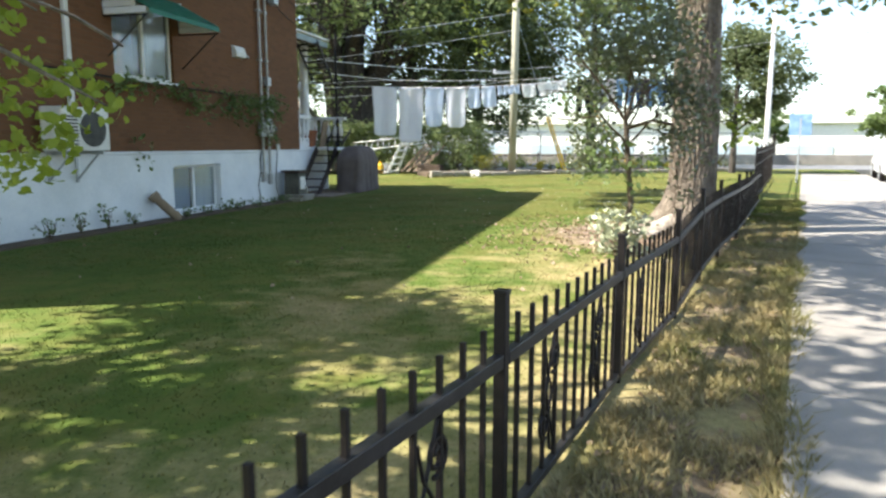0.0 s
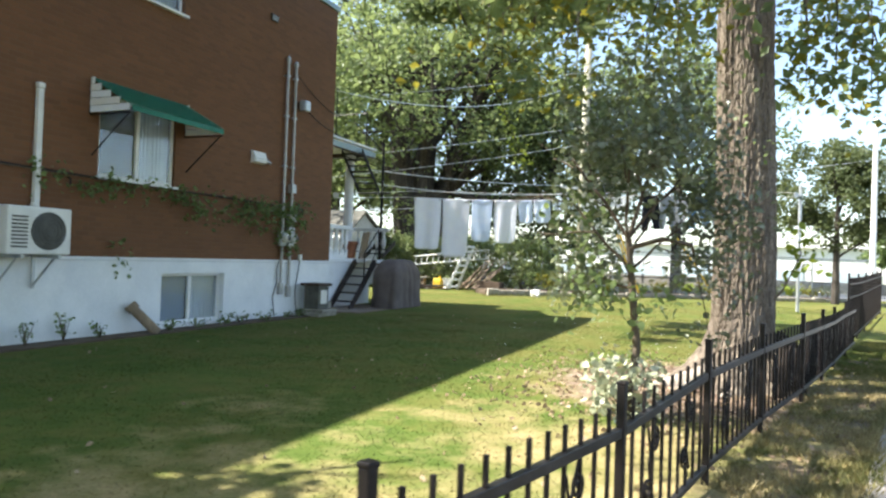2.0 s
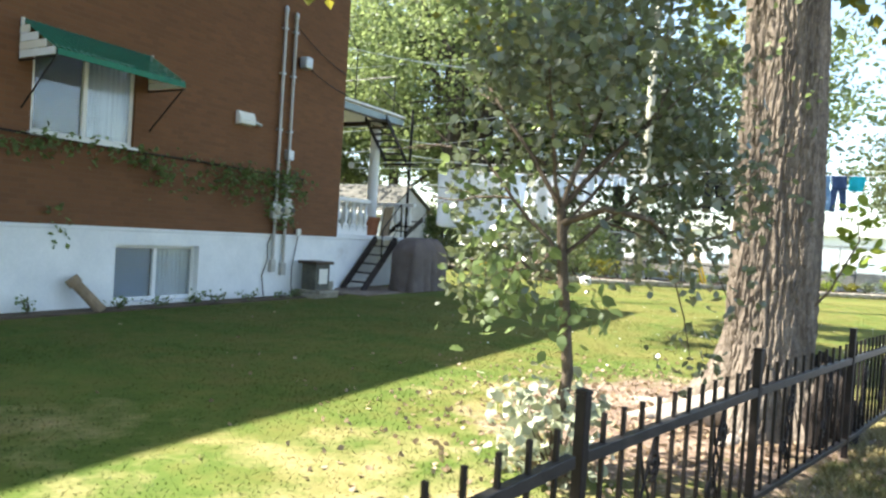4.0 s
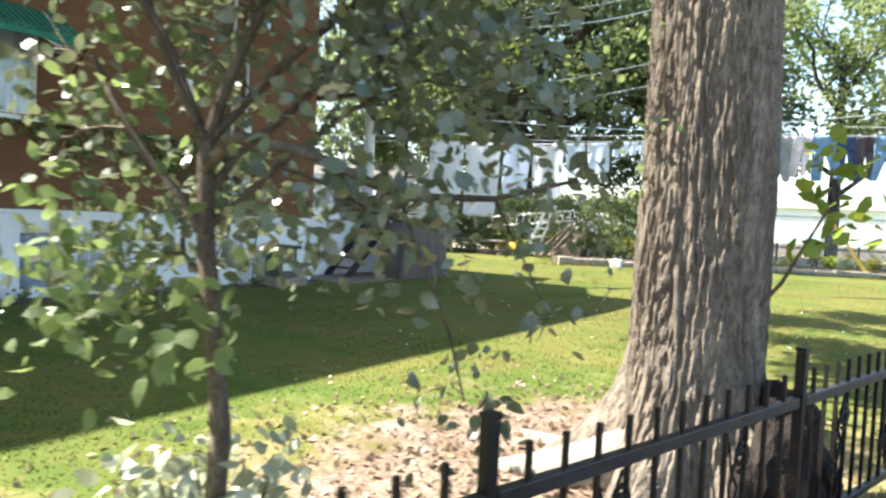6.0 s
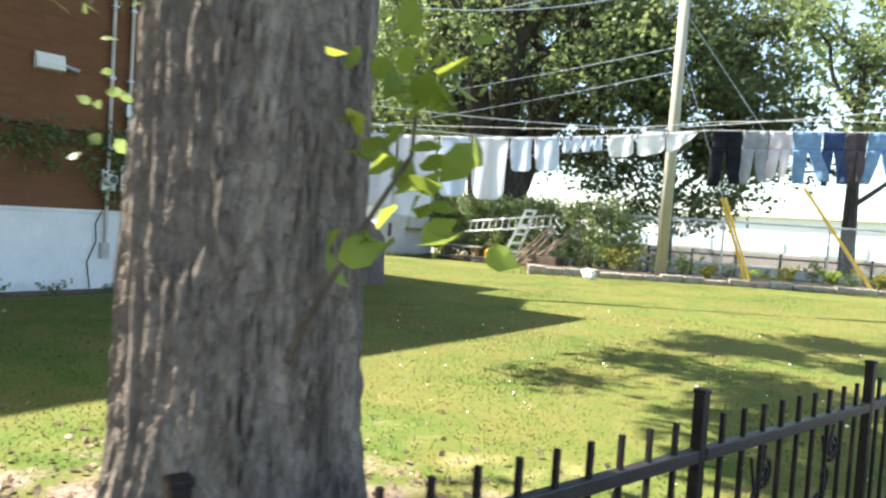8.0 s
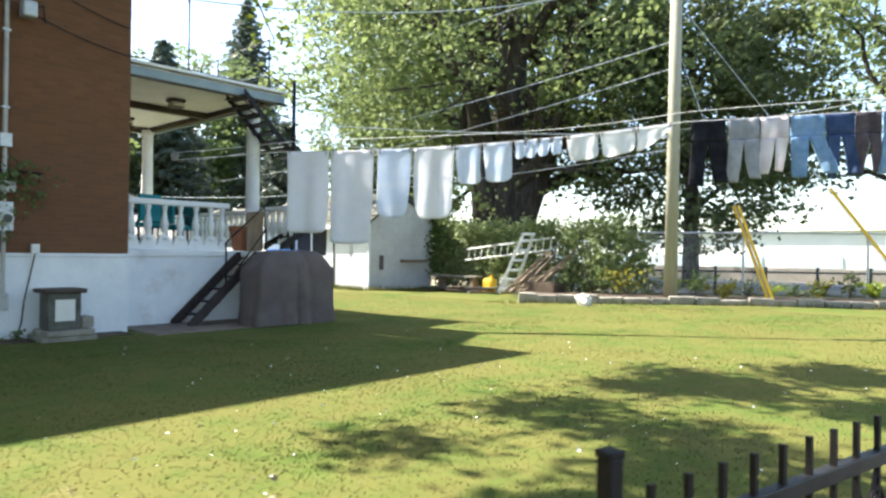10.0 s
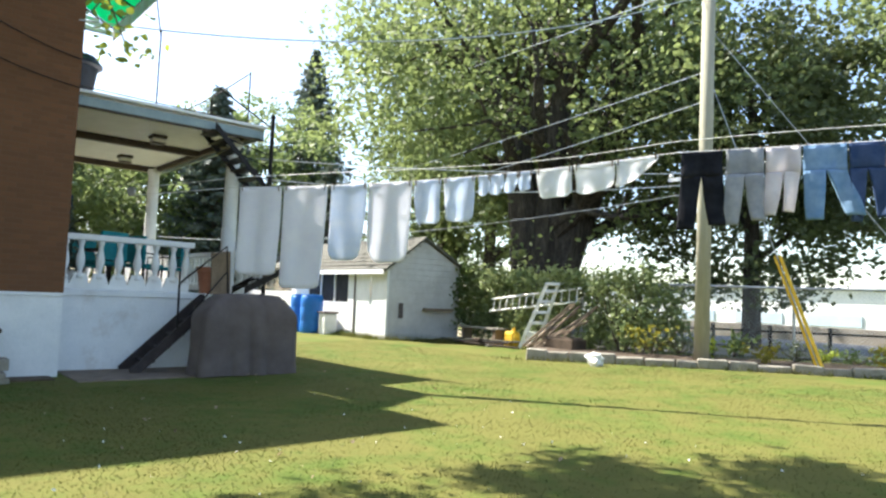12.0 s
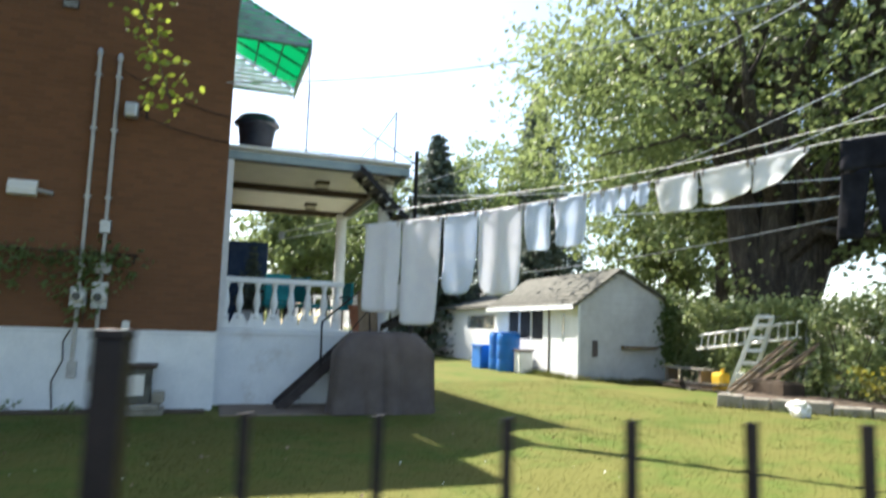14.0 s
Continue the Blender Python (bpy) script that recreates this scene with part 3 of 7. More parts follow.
def sash_window(y0, y1, z0, z1, depth, label, curtain=True, sky_panel=False):
    """A two-leaf sliding window set back in the side wall."""
    x = WX - depth
    win = part("window", boxed(x - 0.05, y0 + 0.001, z0 + 0.001, x, y0 + 0.055, z1 - 0.001, 0.004), M_WHITE, house, label)
    for a in ((y1 - 0.055, y1 - 0.001, z0 + 0.001, z1 - 0.001), (y0 + 0.055, y1 - 0.055, z0 + 0.001, z0 + 0.05), (y0 + 0.055, y1 - 0.055, z1 - 0.05, z1 - 0.001)):
        part("frame", boxed(x - 0.05, a[0], a[2], x, a[1], a[3], 0.004), M_WHITE, win)
    ym = (y0 + y1) / 2
    part("mullion", boxed(x - 0.04, ym - 0.03, z0 + 0.05, x + 0.012, ym + 0.03, z1 - 0.05, 0.004), M_WHITE, win)
    part("pane", boxed(x - 0.034, y0 + 0.055, z0 + 0.05, x - 0.028, ym - 0.03, z1 - 0.05), M_GLASS, win).visible_shadow = False
    part("pane", boxed(x - 0.020, ym + 0.03, z0 + 0.05, x - 0.014, y1 - 0.055, z1 - 0.05), M_GLASS, win).visible_shadow = False
    part("sill", boxed(x - 0.05, y0 - 0.04, z0 - 0.05, WX + 0.06, y1 + 0.04, z0 - 0.003, 0.008), M_WHITE, win)
    # added near-black sheet that paints the room's darkness behind the panes
    part("unlit_room_sheet", boxed(x - 1.2, y0 - 0.5, z0 - 0.3, x - 1.15, y1 + 0.5, z1 + 0.3), M_DARK, win)
    if curtain:
        bm = bmesh.new()
        n = 26
        lo = [bm.verts.new((x - 0.09 + 0.018 * math.sin(k * 1.9), ym + 0.04 + (y1 - ym - 0.06) * k / n, z0 + 0.03)) for k in range(n + 1)]
        hi = [bm.verts.new((x - 0.09 + 0.014 * math.sin(k * 1.9 + 0.4), ym + 0.04 + (y1 - ym - 0.06) * k / n, z1 - 0.03)) for k in range(n + 1)]
        for k in range(n):
            bm.faces.new((lo[k], lo[k + 1], hi[k + 1], hi[k]))
        part("curtain", bm, M_BLIND, win)
    if sky_panel:
        # added sheet behind the left pane, coloured like sky reflected in the glass
        part("sky_panel", boxed(x - 0.075, y0 + 0.06, z0 + 0.05, x - 0.065, ym - 0.035, z1 - 0.05), M_SKYPANEL, win, "added blue-grey panel for the sky's reflection")
    return win


sash_window(*WIN, 0.05, "white framed sliding window with a pale curtain")
sash_window(*BWIN, 0.10, "white basement sliding window with a pale curtain and sky-reflection panel", True, True)
sash_window(*UWIN, 0.08, "white framed upstairs window")

# green metal awning over the window
awning = thing("window_awning", (WX, 9.8, 3.2), "green corrugated metal awning with striped white sides", "awning")
AY0, AY1, AXF, AZF, AZT = 8.90, 10.72, WX + 0.78, 3.20, 3.62
bm = bmesh.new()
nr = 46
for k in range(nr):
    ya, yb = AY0 + (AY1 - AY0) * k / nr, AY0 + (AY1 - AY0) * (k + 1) / nr
    lift = 0.014 * (k % 2)
    a = [bm.verts.new(p) for p in ((WX + 0.004, ya, AZT + lift), (WX + 0.004, yb, AZT + lift), (AXF, yb, AZF + lift), (AXF, ya, AZF + lift))]
    bm.faces.new(a)
    a = [bm.verts.new(p) for p in ((AXF, ya, AZF + lift), (AXF, yb, AZF + lift), (AXF + 0.015, yb, AZF - 0.07), (AXF + 0.015, ya, AZF - 0.07))]
    bm.faces.new(a)
ob = part("roof_sheet", bm, M_GREENMETAL, awning)
so = ob.modifiers.new("thickness", "SOLIDIFY")
so.thickness = 0.006
for ya in (AY0, AY1):
    for k in range(5):
        z0, z1 = AZF - 0.06 + k * 0.10, AZF + 0.03 + k * 0.10
        reach = 0.76 * min(1.0, max(0.1, (AZT - z1 + 0.02) / (AZT - AZF)))
        part("side_slat", boxed(WX + 0.006, ya - 0.008 - 0.002 * (k % 2), z0, WX + reach, ya + 0.008, z1), M_WHITE if k % 2 == 0 else M_SOFFIT, awning)
    part("side_frame", tubed([(WX + 0.012, ya, AZF - 0.09), (WX + 0.77, ya, AZF - 0.09)], 0.012, 6), M_IRON, awning)
    part("brace", tubed([(WX + 0.012, ya + 0.05, 2.55), (WX + 0.72, ya + 0.02, AZF - 0.08)], 0.011, 6), M_IRON, awning)
    part("side_frame", tubed([(WX + 0.012, ya, AZF - 0.09), (WX + 0.012, ya, AZT)], 0.012, 6), M_IRON, awning)

# outdoor air conditioner on brackets
ac = thing("air_conditioner", (WX + 0.3, 8.0, 1.12), "off-white wall-hung outdoor air conditioner with round fan grille", "air conditioner")
part("casing", boxed(WX + 0.12, 7.45, 1.16, WX + 0.48, 8.30, 1.74, 0.02), M_PLASTIC_W, ac)
bm = bmesh.new()
lathe(bm, (0, 0, 0), [(0.235, 0.0), (0.235, 0.012), (0.05, 0.025)], 24)
bmesh.ops.transform(bm, matrix=pose(WX + 0.481, 7.98, 1.45, 0, 90, 0), verts=bm.verts)
part("fan_grille", bm, M_GREYMESH, ac, "round dark fan grille")
for k in range(4):
    bm = bmesh.new()
    r = 0.06 + 0.05 * k
    tube(bm, [(WX + 0.512, 7.98 + r * math.cos(a), 1.45 + r * math.sin(a)) for a in np.linspace(0, 2 * math.pi, 21)], 0.004, 4)
    part("grille_ring", bm, M_GREYMESH, ac)
for k in range(9):
    part("louvre", boxed(WX + 0.478, 7.50, 1.24 + k * 0.045, WX + 0.490, 7.70, 1.262 + k * 0.045), M_GREYMESH, ac)
part("side_cover", boxed(WX + 0.16, 8.301, 1.25, WX + 0.40, 8.34, 1.62, 0.01), M_PLASTIC_W, ac)
for y in (7.62, 8.12):
    bm = boxed(WX + 0.016, y - 0.02, 1.115, WX + 0.52, y + 0.02, 1.158)
    box(bm, WX + 0.036, y - 0.02, 0.72, WX + 0.056, y + 0.02, 1.115)
    tube(bm, [(WX + 0.05, y, 0.76), (WX + 0.42, y, 1.12)], 0.014, 6)
    part("bracket", bm, M_STEEL, ac, "grey steel wall bracket")
line_cover = thing("pipe_cover", (WX + 0.05, 8.05, 1.75), "white plastic pipe cover rising up the brick wall", "pipe")
part("duct", boxed(WX + 0.002, 8.08, 1.75, WX + 0.07, 8.16, 3.28, 0.012), M_PLASTIC_W, line_cover)
part("end_cap", boxed(WX + 0.001, 8.07, 3.28, WX + 0.08, 8.17, 3.36, 0.02), M_PLASTIC_W, line_cover)
part("elbow", tubed([(WX + 0.05, 8.06, 1.80), (WX + 0.12, 8.10, 1.74), (WX + 0.16, 8.22, 1.68), (WX + 0.2, 8.34, 1.55)], 0.03, 8), M_PLASTIC_W, line_cover)

# electric service: conduits, meters, boxes
for y, top, low in ((13.42, 5.12, 0.48), (13.69, 5.08, 0.42)):
    con = thing("service_conduit", (WX + 0.05, y, low), "grey steel electric service conduit with a meter", "conduit", "service conduits")
    part("pipe", tubed([(WX + 0.06, y, low), (WX + 0.06, y, top)], 0.028, 10), M_CONDUIT, con)
    part("weather_head", lathe(bmesh.new(), (WX + 0.06, y, top - 0.02), [(0.036, 0), (0.044, 0.05), (0.03, 0.10), (0.01, 0.12)], 12), M_STEEL, con)
    part("meter_socket", boxed(WX + 0.016, y - 0.105, 1.42, WX + 0.10, y + 0.105, 1.80 if y > 13.5 else 1.72, 0.01), M_STEEL, con, "grey metal meter box")
    bm = lathe(bmesh.new(), (0, 0, 0), [(0.095, 0.0), (0.095, 0.03), (0.082, 0.10), (0.05, 0.13)], 20)
    bmesh.ops.transform(bm, matrix=pose(WX + 0.10, y, 1.58, 0, 90, 0), verts=bm.verts)
    part("meter_glass", bm, M_PLASTIC_W, con, "round pale glass meter", True)
    bm = lathe(bmesh.new(), (0, 0, 0), [(0.055, 0.0), (0.055, 0.006)], 16)
    bmesh.ops.transform(bm, matrix=pose(WX + 0.231, y, 1.58, 0, 90, 0), verts=bm.verts)
    part("dial", bm, M_GREYMESH, con)
    part("lower_box", boxed(WX + 0.016, y - 0.06, low - 0.02, WX + 0.09, y + 0.06, low + 0.2, 0.006), M_CONDUIT, con)
    for z in (2.0, 3.0, 4.0, 4.8):
        part("strap", boxed(WX + 0.001, y - 0.045, z, WX + 0.092, y + 0.045, z + 0.03), M_STEEL, con)
    if y > 13.5:
        part("junction_box", boxed(WX + 0.002, y - 0.08, 1.92, WX + 0.12, y + 0.12, 2.06, 0.008), M_CONDUIT, con)
        part("junction_box", boxed(WX + 0.002, y - 0.07, 2.50, WX + 0.12, y + 0.07, 2.68, 0.008), M_STEEL, con)
pipe_bar = thing("wall_pipe", (WX + 0.04, 11.5, 2.2), "thin rusty pipe along the brick wall carrying a vine", "pipe")
part("pipe", tubed([(WX + 0.05, 7.4, 2.27), (WX + 0.05, 10.0, 2.23), (WX + 0.05, 14.15, 2.20)], 0.013, 6), M_IRON, pipe_bar)
for y in (8.6, 10.7, 12.3, 14.1):
    part("hook", tubed([(WX + 0.002, y, 2.20), (WX + 0.05, y, 2.19), (WX + 0.06, y, 2.08)], 0.012, 5), M_IRON, pipe_bar)
flood = thing("wall_lamp", (WX + 0.05, 13.87, 4.3), "small grey outdoor floodlight on the brick wall", "lamp")
part("base", boxed(WX + 0.001, 13.86, 4.28, WX + 0.06, 13.98, 4.40, 0.01), M_DARKTRIM, flood)
part("head", boxed(WX + 0.06, 13.82, 4.20, WX + 0.24, 14.00, 4.42, 0.03), M_STEEL, flood)
part("arm", tubed([(WX + 0.03, 13.98, 4.36), (WX + 0.1, 14.10, 4.42), (WX + 0.12, 14.12, 4.2)], 0.012, 6), M_IRON, flood)
vent = thing("dryer_vent", (WX, 12.6, 2.95), "white louvred dryer vent hood on the brick wall", "vent")
prism_bm = prism(bmesh.new(), [(WX + 0.001, 2.95), (WX + 0.10, 2.97), (WX + 0.10, 3.06), (WX + 0.06, 3.17), (WX + 0.001, 3.18)], "y", 12.42, 12.78)
part("hood", prism_bm, M_PLASTIC_W, vent)
for k in range(3):
    part("flap", boxed(WX + 0.101, 12.45, 2.975 + k * 0.03, WX + 0.108, 12.75, 2.998 + k * 0.03), M_WHITE, vent)
part("hose_stub", tubed([(WX + 0.02, 12.78, 3.05), (WX + 0.03, 12.98, 3.01)], 0.03, 8), M_STEEL, vent)
small_vent = thing("wall_vent", (WX, 12.97, 5.8), "small dark vent grille high on the brick wall", "vent")
part("frame", boxed(WX + 0.001, 12.86, 5.76, WX + 0.03, 13.08, 5.9, 0.006), M_DARKTRIM, small_vent)
for k in range(3):
    part("slat", boxed(WX + 0.03, 12.88, 5.785 + 0.035 * k, WX + 0.042, 13.06, 5.80 + 0.035 * k), M_STEEL, small_vent)
outlet = thing("outdoor_outlet", (WX, 14.06, 1.2), "white outdoor power outlet with a cable", "outlet")
part("box", boxed(WX + 0.036, 14.01, 1.13, WX + 0.09, 14.11, 1.26, 0.01), M_PLASTIC_W, outlet)
part("cable", tubed([(WX + 0.06, 14.06, 1.13), (WX + 0.05, 14.0, 0.8), (WX + 0.05, 13.94, 0.5), (WX + 0.10, 13.9, 0.22), (WX + 0.22, 13.8, 0.05)], 0.009, 6), M_IRON, outlet)
hose = thing("wall_cable", (WX + 0.05, 13.2, 0.1), "black cable hanging down the white foundation", "cable")
part("cable", tubed([(WX + 0.05, 13.36, 1.12), (WX + 0.05, 13.28, 0.95), (WX + 0.05, 13.30, 0.7), (WX + 0.05, 13.18, 0.4), (WX + 0.08, 13.22, 0.04)], 0.010, 6), M_IRON, hose)
telecom = thing("service_wire", (WX + 0.05, 14.3, 4.9), "thin dark wires sagging along the brick wall", "wire")
part("wire", tubed(sag((WX + 0.06, 13.7, 4.95), (WX + 0.03, 15.29, 4.42), 0.08), 0.008, 5), M_IRON, telecom)
part("wire", tubed(sag((WX + 0.10, 13.95, 4.30), (WX + 0.03, 15.29, 4.02), 0.05), 0.008, 5), M_IRON, telecom)

# wooden stand on flat stones by the house corner
stand = thing("planter_stand", (-7.15, 14.29, 0.0), "old square wooden stand with a dark slab top on flat stones", "stand")
for k, (dx, dy) in enumerate(((-0.02, 0.0), (0.03, 0.05))):
    part("flat_stone", boxed(-7.42 + dx, 13.98 + dy, 0.0 + 0.075 * k, -6.86 + dx, 14.66 - dy, 0.07 + 0.075 * k, 0.012), M_STONE, stand)
part("body", boxed(-7.32, 14.08, 0.15, -6.97, 14.48, 0.62, 0.015), M_SHINGLE, stand)
part("front_panel", boxed(-6.968, 14.16, 0.26, -6.955, 14.40, 0.54, 0.004), M_SOFFIT, stand)
part("top_slab", boxed(-7.38, 14.02, 0.622, -6.92, 14.54, 0.68, 0.015), M_DARKTRIM, stand)
part("side_block", boxed(-7.30, 14.50, 0.15, -7.0, 14.66, 0.30, 0.02), M_STONE, stand)
logp = thing("clay_pipe", (-7.3, 9.8, 0.0), "short weathered clay pipe leaning on the foundation", "pipe")
bm = bmesh.new()
tube(bm, [(-7.12, 9.92, 0.02), (-7.40, 9.66, 0.42)], [0.075, 0.07], 12)
part("body", bm, M_WOOD, logp, smooth=False)
part("collar", tubed([(-7.36, 9.70, 0.36), (-7.41, 9.65, 0.44)], [0.092, 0.092], 12), M_WOOD, logp)

# ---------------------------------------------------------------- porch behind the house
PX, PY0, PY1, PXB = -8.1, 15.302, 18.35, -13.6
porch = thing("back_porch", (-10.8, 16.8, 0), "white back porch with turned balusters and round columns", "porch")
part("base_wall", boxed(PX - 0.2, PY0, -0.3, PX, PY1, 1.10), M_FOUND, porch, "white painted concrete base wall")
part("base_wall", boxed(PXB, PY1 - 0.2, -0.3, PX - 0.2, PY1, 1.10), M_FOUND, porch)
part("deck_slab", boxed(PXB, PY0, 1.102, PX + 0.03, PY1 + 0.02, 1.20, 0.01), M_FOUND, porch)


def baluster_mesh():
    bm = lathe(bmesh.new(), (0, 0, 0), [(0.058, 0), (0.058, 0.05), (0.032, 0.07), (0.028, 0.10), (0.046, 0.17), (0.062, 0.24), (0.058, 0.31), (0.036, 0.42), (0.030, 0.48), (0.046, 0.52), (0.052, 0.58)], 10)
    mesh = bpy.data.meshes.new("baluster")
    bm.to_mesh(mesh)
    bm.free()
    mesh.materials.append(M_WHITE)
    mesh.shade_smooth()
    return mesh


BALUSTER = baluster_mesh()


def balusters(parent, a, b, step, z):
    n = max(1, round((Vector(b) - Vector(a)).length / step))
    for k in range(n):
        p = Vector(a).lerp(Vector(b), (k + 0.5) / n)
        ob = new("baluster", BALUSTER)
        ob.parent = parent
        ob.location = Vector((p.x, p.y, z)) - origin(parent)


# scalloped lower board, balusters and rail along the side
ya, yb, nb = 15.36, 17.25, 7
st = (yb - ya) / nb
outline = [(ya, 1.205)]
for k in range(nb):
    y = ya + st * k
    outline += [(y + 0.001, 1.44), (y + st * 0.28, 1.44), (y + st * 0.5 - 0.02, 1.33), (y + st * 0.5, 1.27), (y + st * 0.5 + 0.02, 1.33), (y + st * 0.72, 1.44)]
outline += [(yb, 1.44), (yb, 1.205)]
part("scalloped_board", prism(bmesh.new(), outline[::-1], "x", PX - 0.12, PX - 0.06), M_WHITE, porch, "white board with a scalloped edge")
for k in range(nb + 1):
    ob = new("baluster", BALUSTER)
    ob.parent = porch
    ob.location = Vector((PX - 0.09, min(max(ya + st * k, ya + 0.06), yb - 0.06), 1.36)) - origin(porch)
part("handrail", boxed(PX - 0.17, PY0 + 0.01, 1.93, PX - 0.01, 17.3, 2.02, 0.015), M_WHITE, porch)
part("end_post", boxed(PX - 0.15, PY0 + 0.012, 1.205, PX - 0.03, PY0 + 0.055, 1.93), M_WHITE, porch)
part("handrail", boxed(PXB + 0.05, 18.18, 1.90, -8.55, 18.30, 1.98, 0.012), M_WHITE, porch)
part("bottom_rail", boxed(PXB + 0.05, 18.19, 1.26, -8.55, 18.29, 1.33, 0.01), M_WHITE, porch)
balusters(porch, (PXB + 0.1, 18.24, 0), (-8.78, 18.24, 0), 0.2, 1.33)
part("handrail", boxed(-8.54, 18.18, 1.94, -7.5, 18.30, 2.02, 0.012), M_WHITE, porch)
balusters(porch, (-8.5, 18.24, 0), (-7.55, 18.24, 0), 0.19, 1.37)
part("landing", boxed(PX + 0.031, 17.46, 1.10, -7.42, 18.35, 1.19, 0.01), M_WHITE, porch)
part("handrail", boxed(PXB, PY0 + 0.4, 1.93, PXB + 0.12, 18.17, 2.01, 0.012), M_WHITE, porch)
balusters(porch, (PXB + 0.06, PY0 + 0.5, 0), (PXB + 0.06, 18.1, 0), 0.2, 1.36)
for x, y in ((-8.66, 18.08), (-13.15, 18.10)):
    col = part("column", lathe(bmesh.new(), (x, y, 1.2), [(0.16, 0), (0.16, 0.08), (0.135, 0.10), (0.130, 0.9), (0.122, 1.9), (0.118, 2.62), (0.14, 2.66), (0.15, 2.76)], 18), M_WHITE, porch, "round white column", True)
part("corner_pilaster", boxed(-8.16, PY0, 1.2, -8.02, PY0 + 0.1, 3.9), M_WHITE, porch)
# roof
part("roof_slab", boxed(PXB - 0.45, PY0, 4.02, PX - 0.02, PY1 - 0.06, 4.10), M_SOFFIT, porch, "cream painted porch ceiling")
part("fascia", boxed(PX - 0.02, PY0, 3.92, PX + 0.06, PY1, 4.06, 0.006), M_TRIMGREY, porch, "blue-grey fascia board")
part("fascia", boxed(PXB - 0.5, PY1 - 0.06, 3.92, PX - 0.02, PY1, 4.06, 0.006), M_TRIMGREY, porch)
part("roof_edge", boxed(PXB - 0.5, PY0, 4.102, PX + 0.09, PY1 + 0.03, 4.15, 0.008), M_WHITE, porch)
part("drip_trim", boxed(PX - 0.03, PY0, 3.895, PX + 0.05, PY1, 3.918), M_DARKTRIM, porch)
for x in (-10.5, -13.2):
    part("beam", boxed(x - 0.06, PY0, 3.90, x + 0.06, 18.10, 4.018), M_DARKTRIM, porch, "dark brown ceiling beam")
part("beam", boxed(-13.1, 18.11, 3.92, -8.3, 18.2, 4.018), M_DARKTRIM, porch)
for x, y in ((-9.69, 17.07), (-12.2, 17.2)):
    lamp = thing("ceiling_lamp", (x, y, 3.9), "small dark framed porch ceiling lamp", "lamp", "porch lamps")
    part("frame", boxed(x - 0.13, y - 0.13, 3.96, x + 0.13, y + 0.13, 4.016, 0.01), M_DARKTRIM, lamp)
    part("glass", boxed(x - 0.11, y - 0.11, 3.88, x + 0.11, y + 0.11, 3.958, 0.02), M_SOFFIT, lamp)
    part("bottom_ring", boxed(x - 0.12, y - 0.12, 3.862, x + 0.12, y + 0.12, 3.88, 0.006), M_DARKTRIM, lamp)

# second-floor balcony on the porch roof
tub = thing("dark_tub", (-10.7, 15.85, 4.15), "large dark grey planter tub with a folded rim", "tub")
part("body", lathe(bmesh.new(), (-10.7, 15.85, 4.152), [(0.28, 0), (0.27, 0.5), (0.30, 0.55), (0.36, 1.0), (0.40, 1.12), (0.37, 1.24), (0.32, 1.28), (0.1, 1.26)], 16), M_TUB, tub, smooth=True)
part("rim", lathe(bmesh.new(), (-10.7, 15.85, 5.22), [(0.40, 0), (0.45, 0.03), (0.44, 0.08), (0.39, 0.12)], 16), M_TUB, tub)
balc = thing("balcony_rail", (-10, 18.2, 4.15), "thin black iron balcony rail on the porch roof", "railing")
for x, y, h in ((-8.2, 16.55, 1.25), (-8.2, 18.1, 0.95), (-10.2, 18.2, 0.95), (-12.2, 18.2, 0.95), (-13.9, 18.2, 0.95)):
    part("post", tubed([(x, y, 4.15), (x, y, 4.15 + h)], 0.014, 6), M_IRON, balc)
part("rail", tubed([(-8.2, 15.4, 4.24), (-8.2, 16.55, 4.22), (-8.2, 18.1, 4.20)], 0.010, 6), M_IRON, balc)
part("rail", tubed([(-8.2, 18.1, 5.08), (-10.2, 18.2, 5.08), (-13.9, 18.2, 5.08)], 0.012, 6), M_IRON, balc)
bawn = thing("balcony_awning", (-9.8, 16, 5.4), "translucent green corrugated balcony awning with white scalloped ends", "awning")
gm = Nodes("green_translucent_sheet")
gm.bsdf.inputs["Base Color"].default_value = (0.0, 0.42, 0.17, 1)
gm.bsdf.inputs["Roughness"].default_value = 0.4
tr = gm.t.nodes.new("ShaderNodeBsdfTranslucent")
tr.inputs["Color"].default_value = (0.0, 0.50, 0.27, 1)
mx = gm.t.nodes.new("ShaderNodeMixShader")
mx.inputs[0].default_value = 0.75
gm.link(gm.bsdf.outputs[0], mx.inputs[1])
gm.link(tr.outputs[0], mx.inputs[2])
gm.link(mx.outputs[0], gm.out.inputs["Surface"])
M_GREENSHEET = gm.mat
# the sheet slopes down from the rear wall; panels between dark ribs
BX0, BX1, BYF = -8.75, -11.5, 16.62
BZT, BZF = 7.05, 6.42
nr = 4
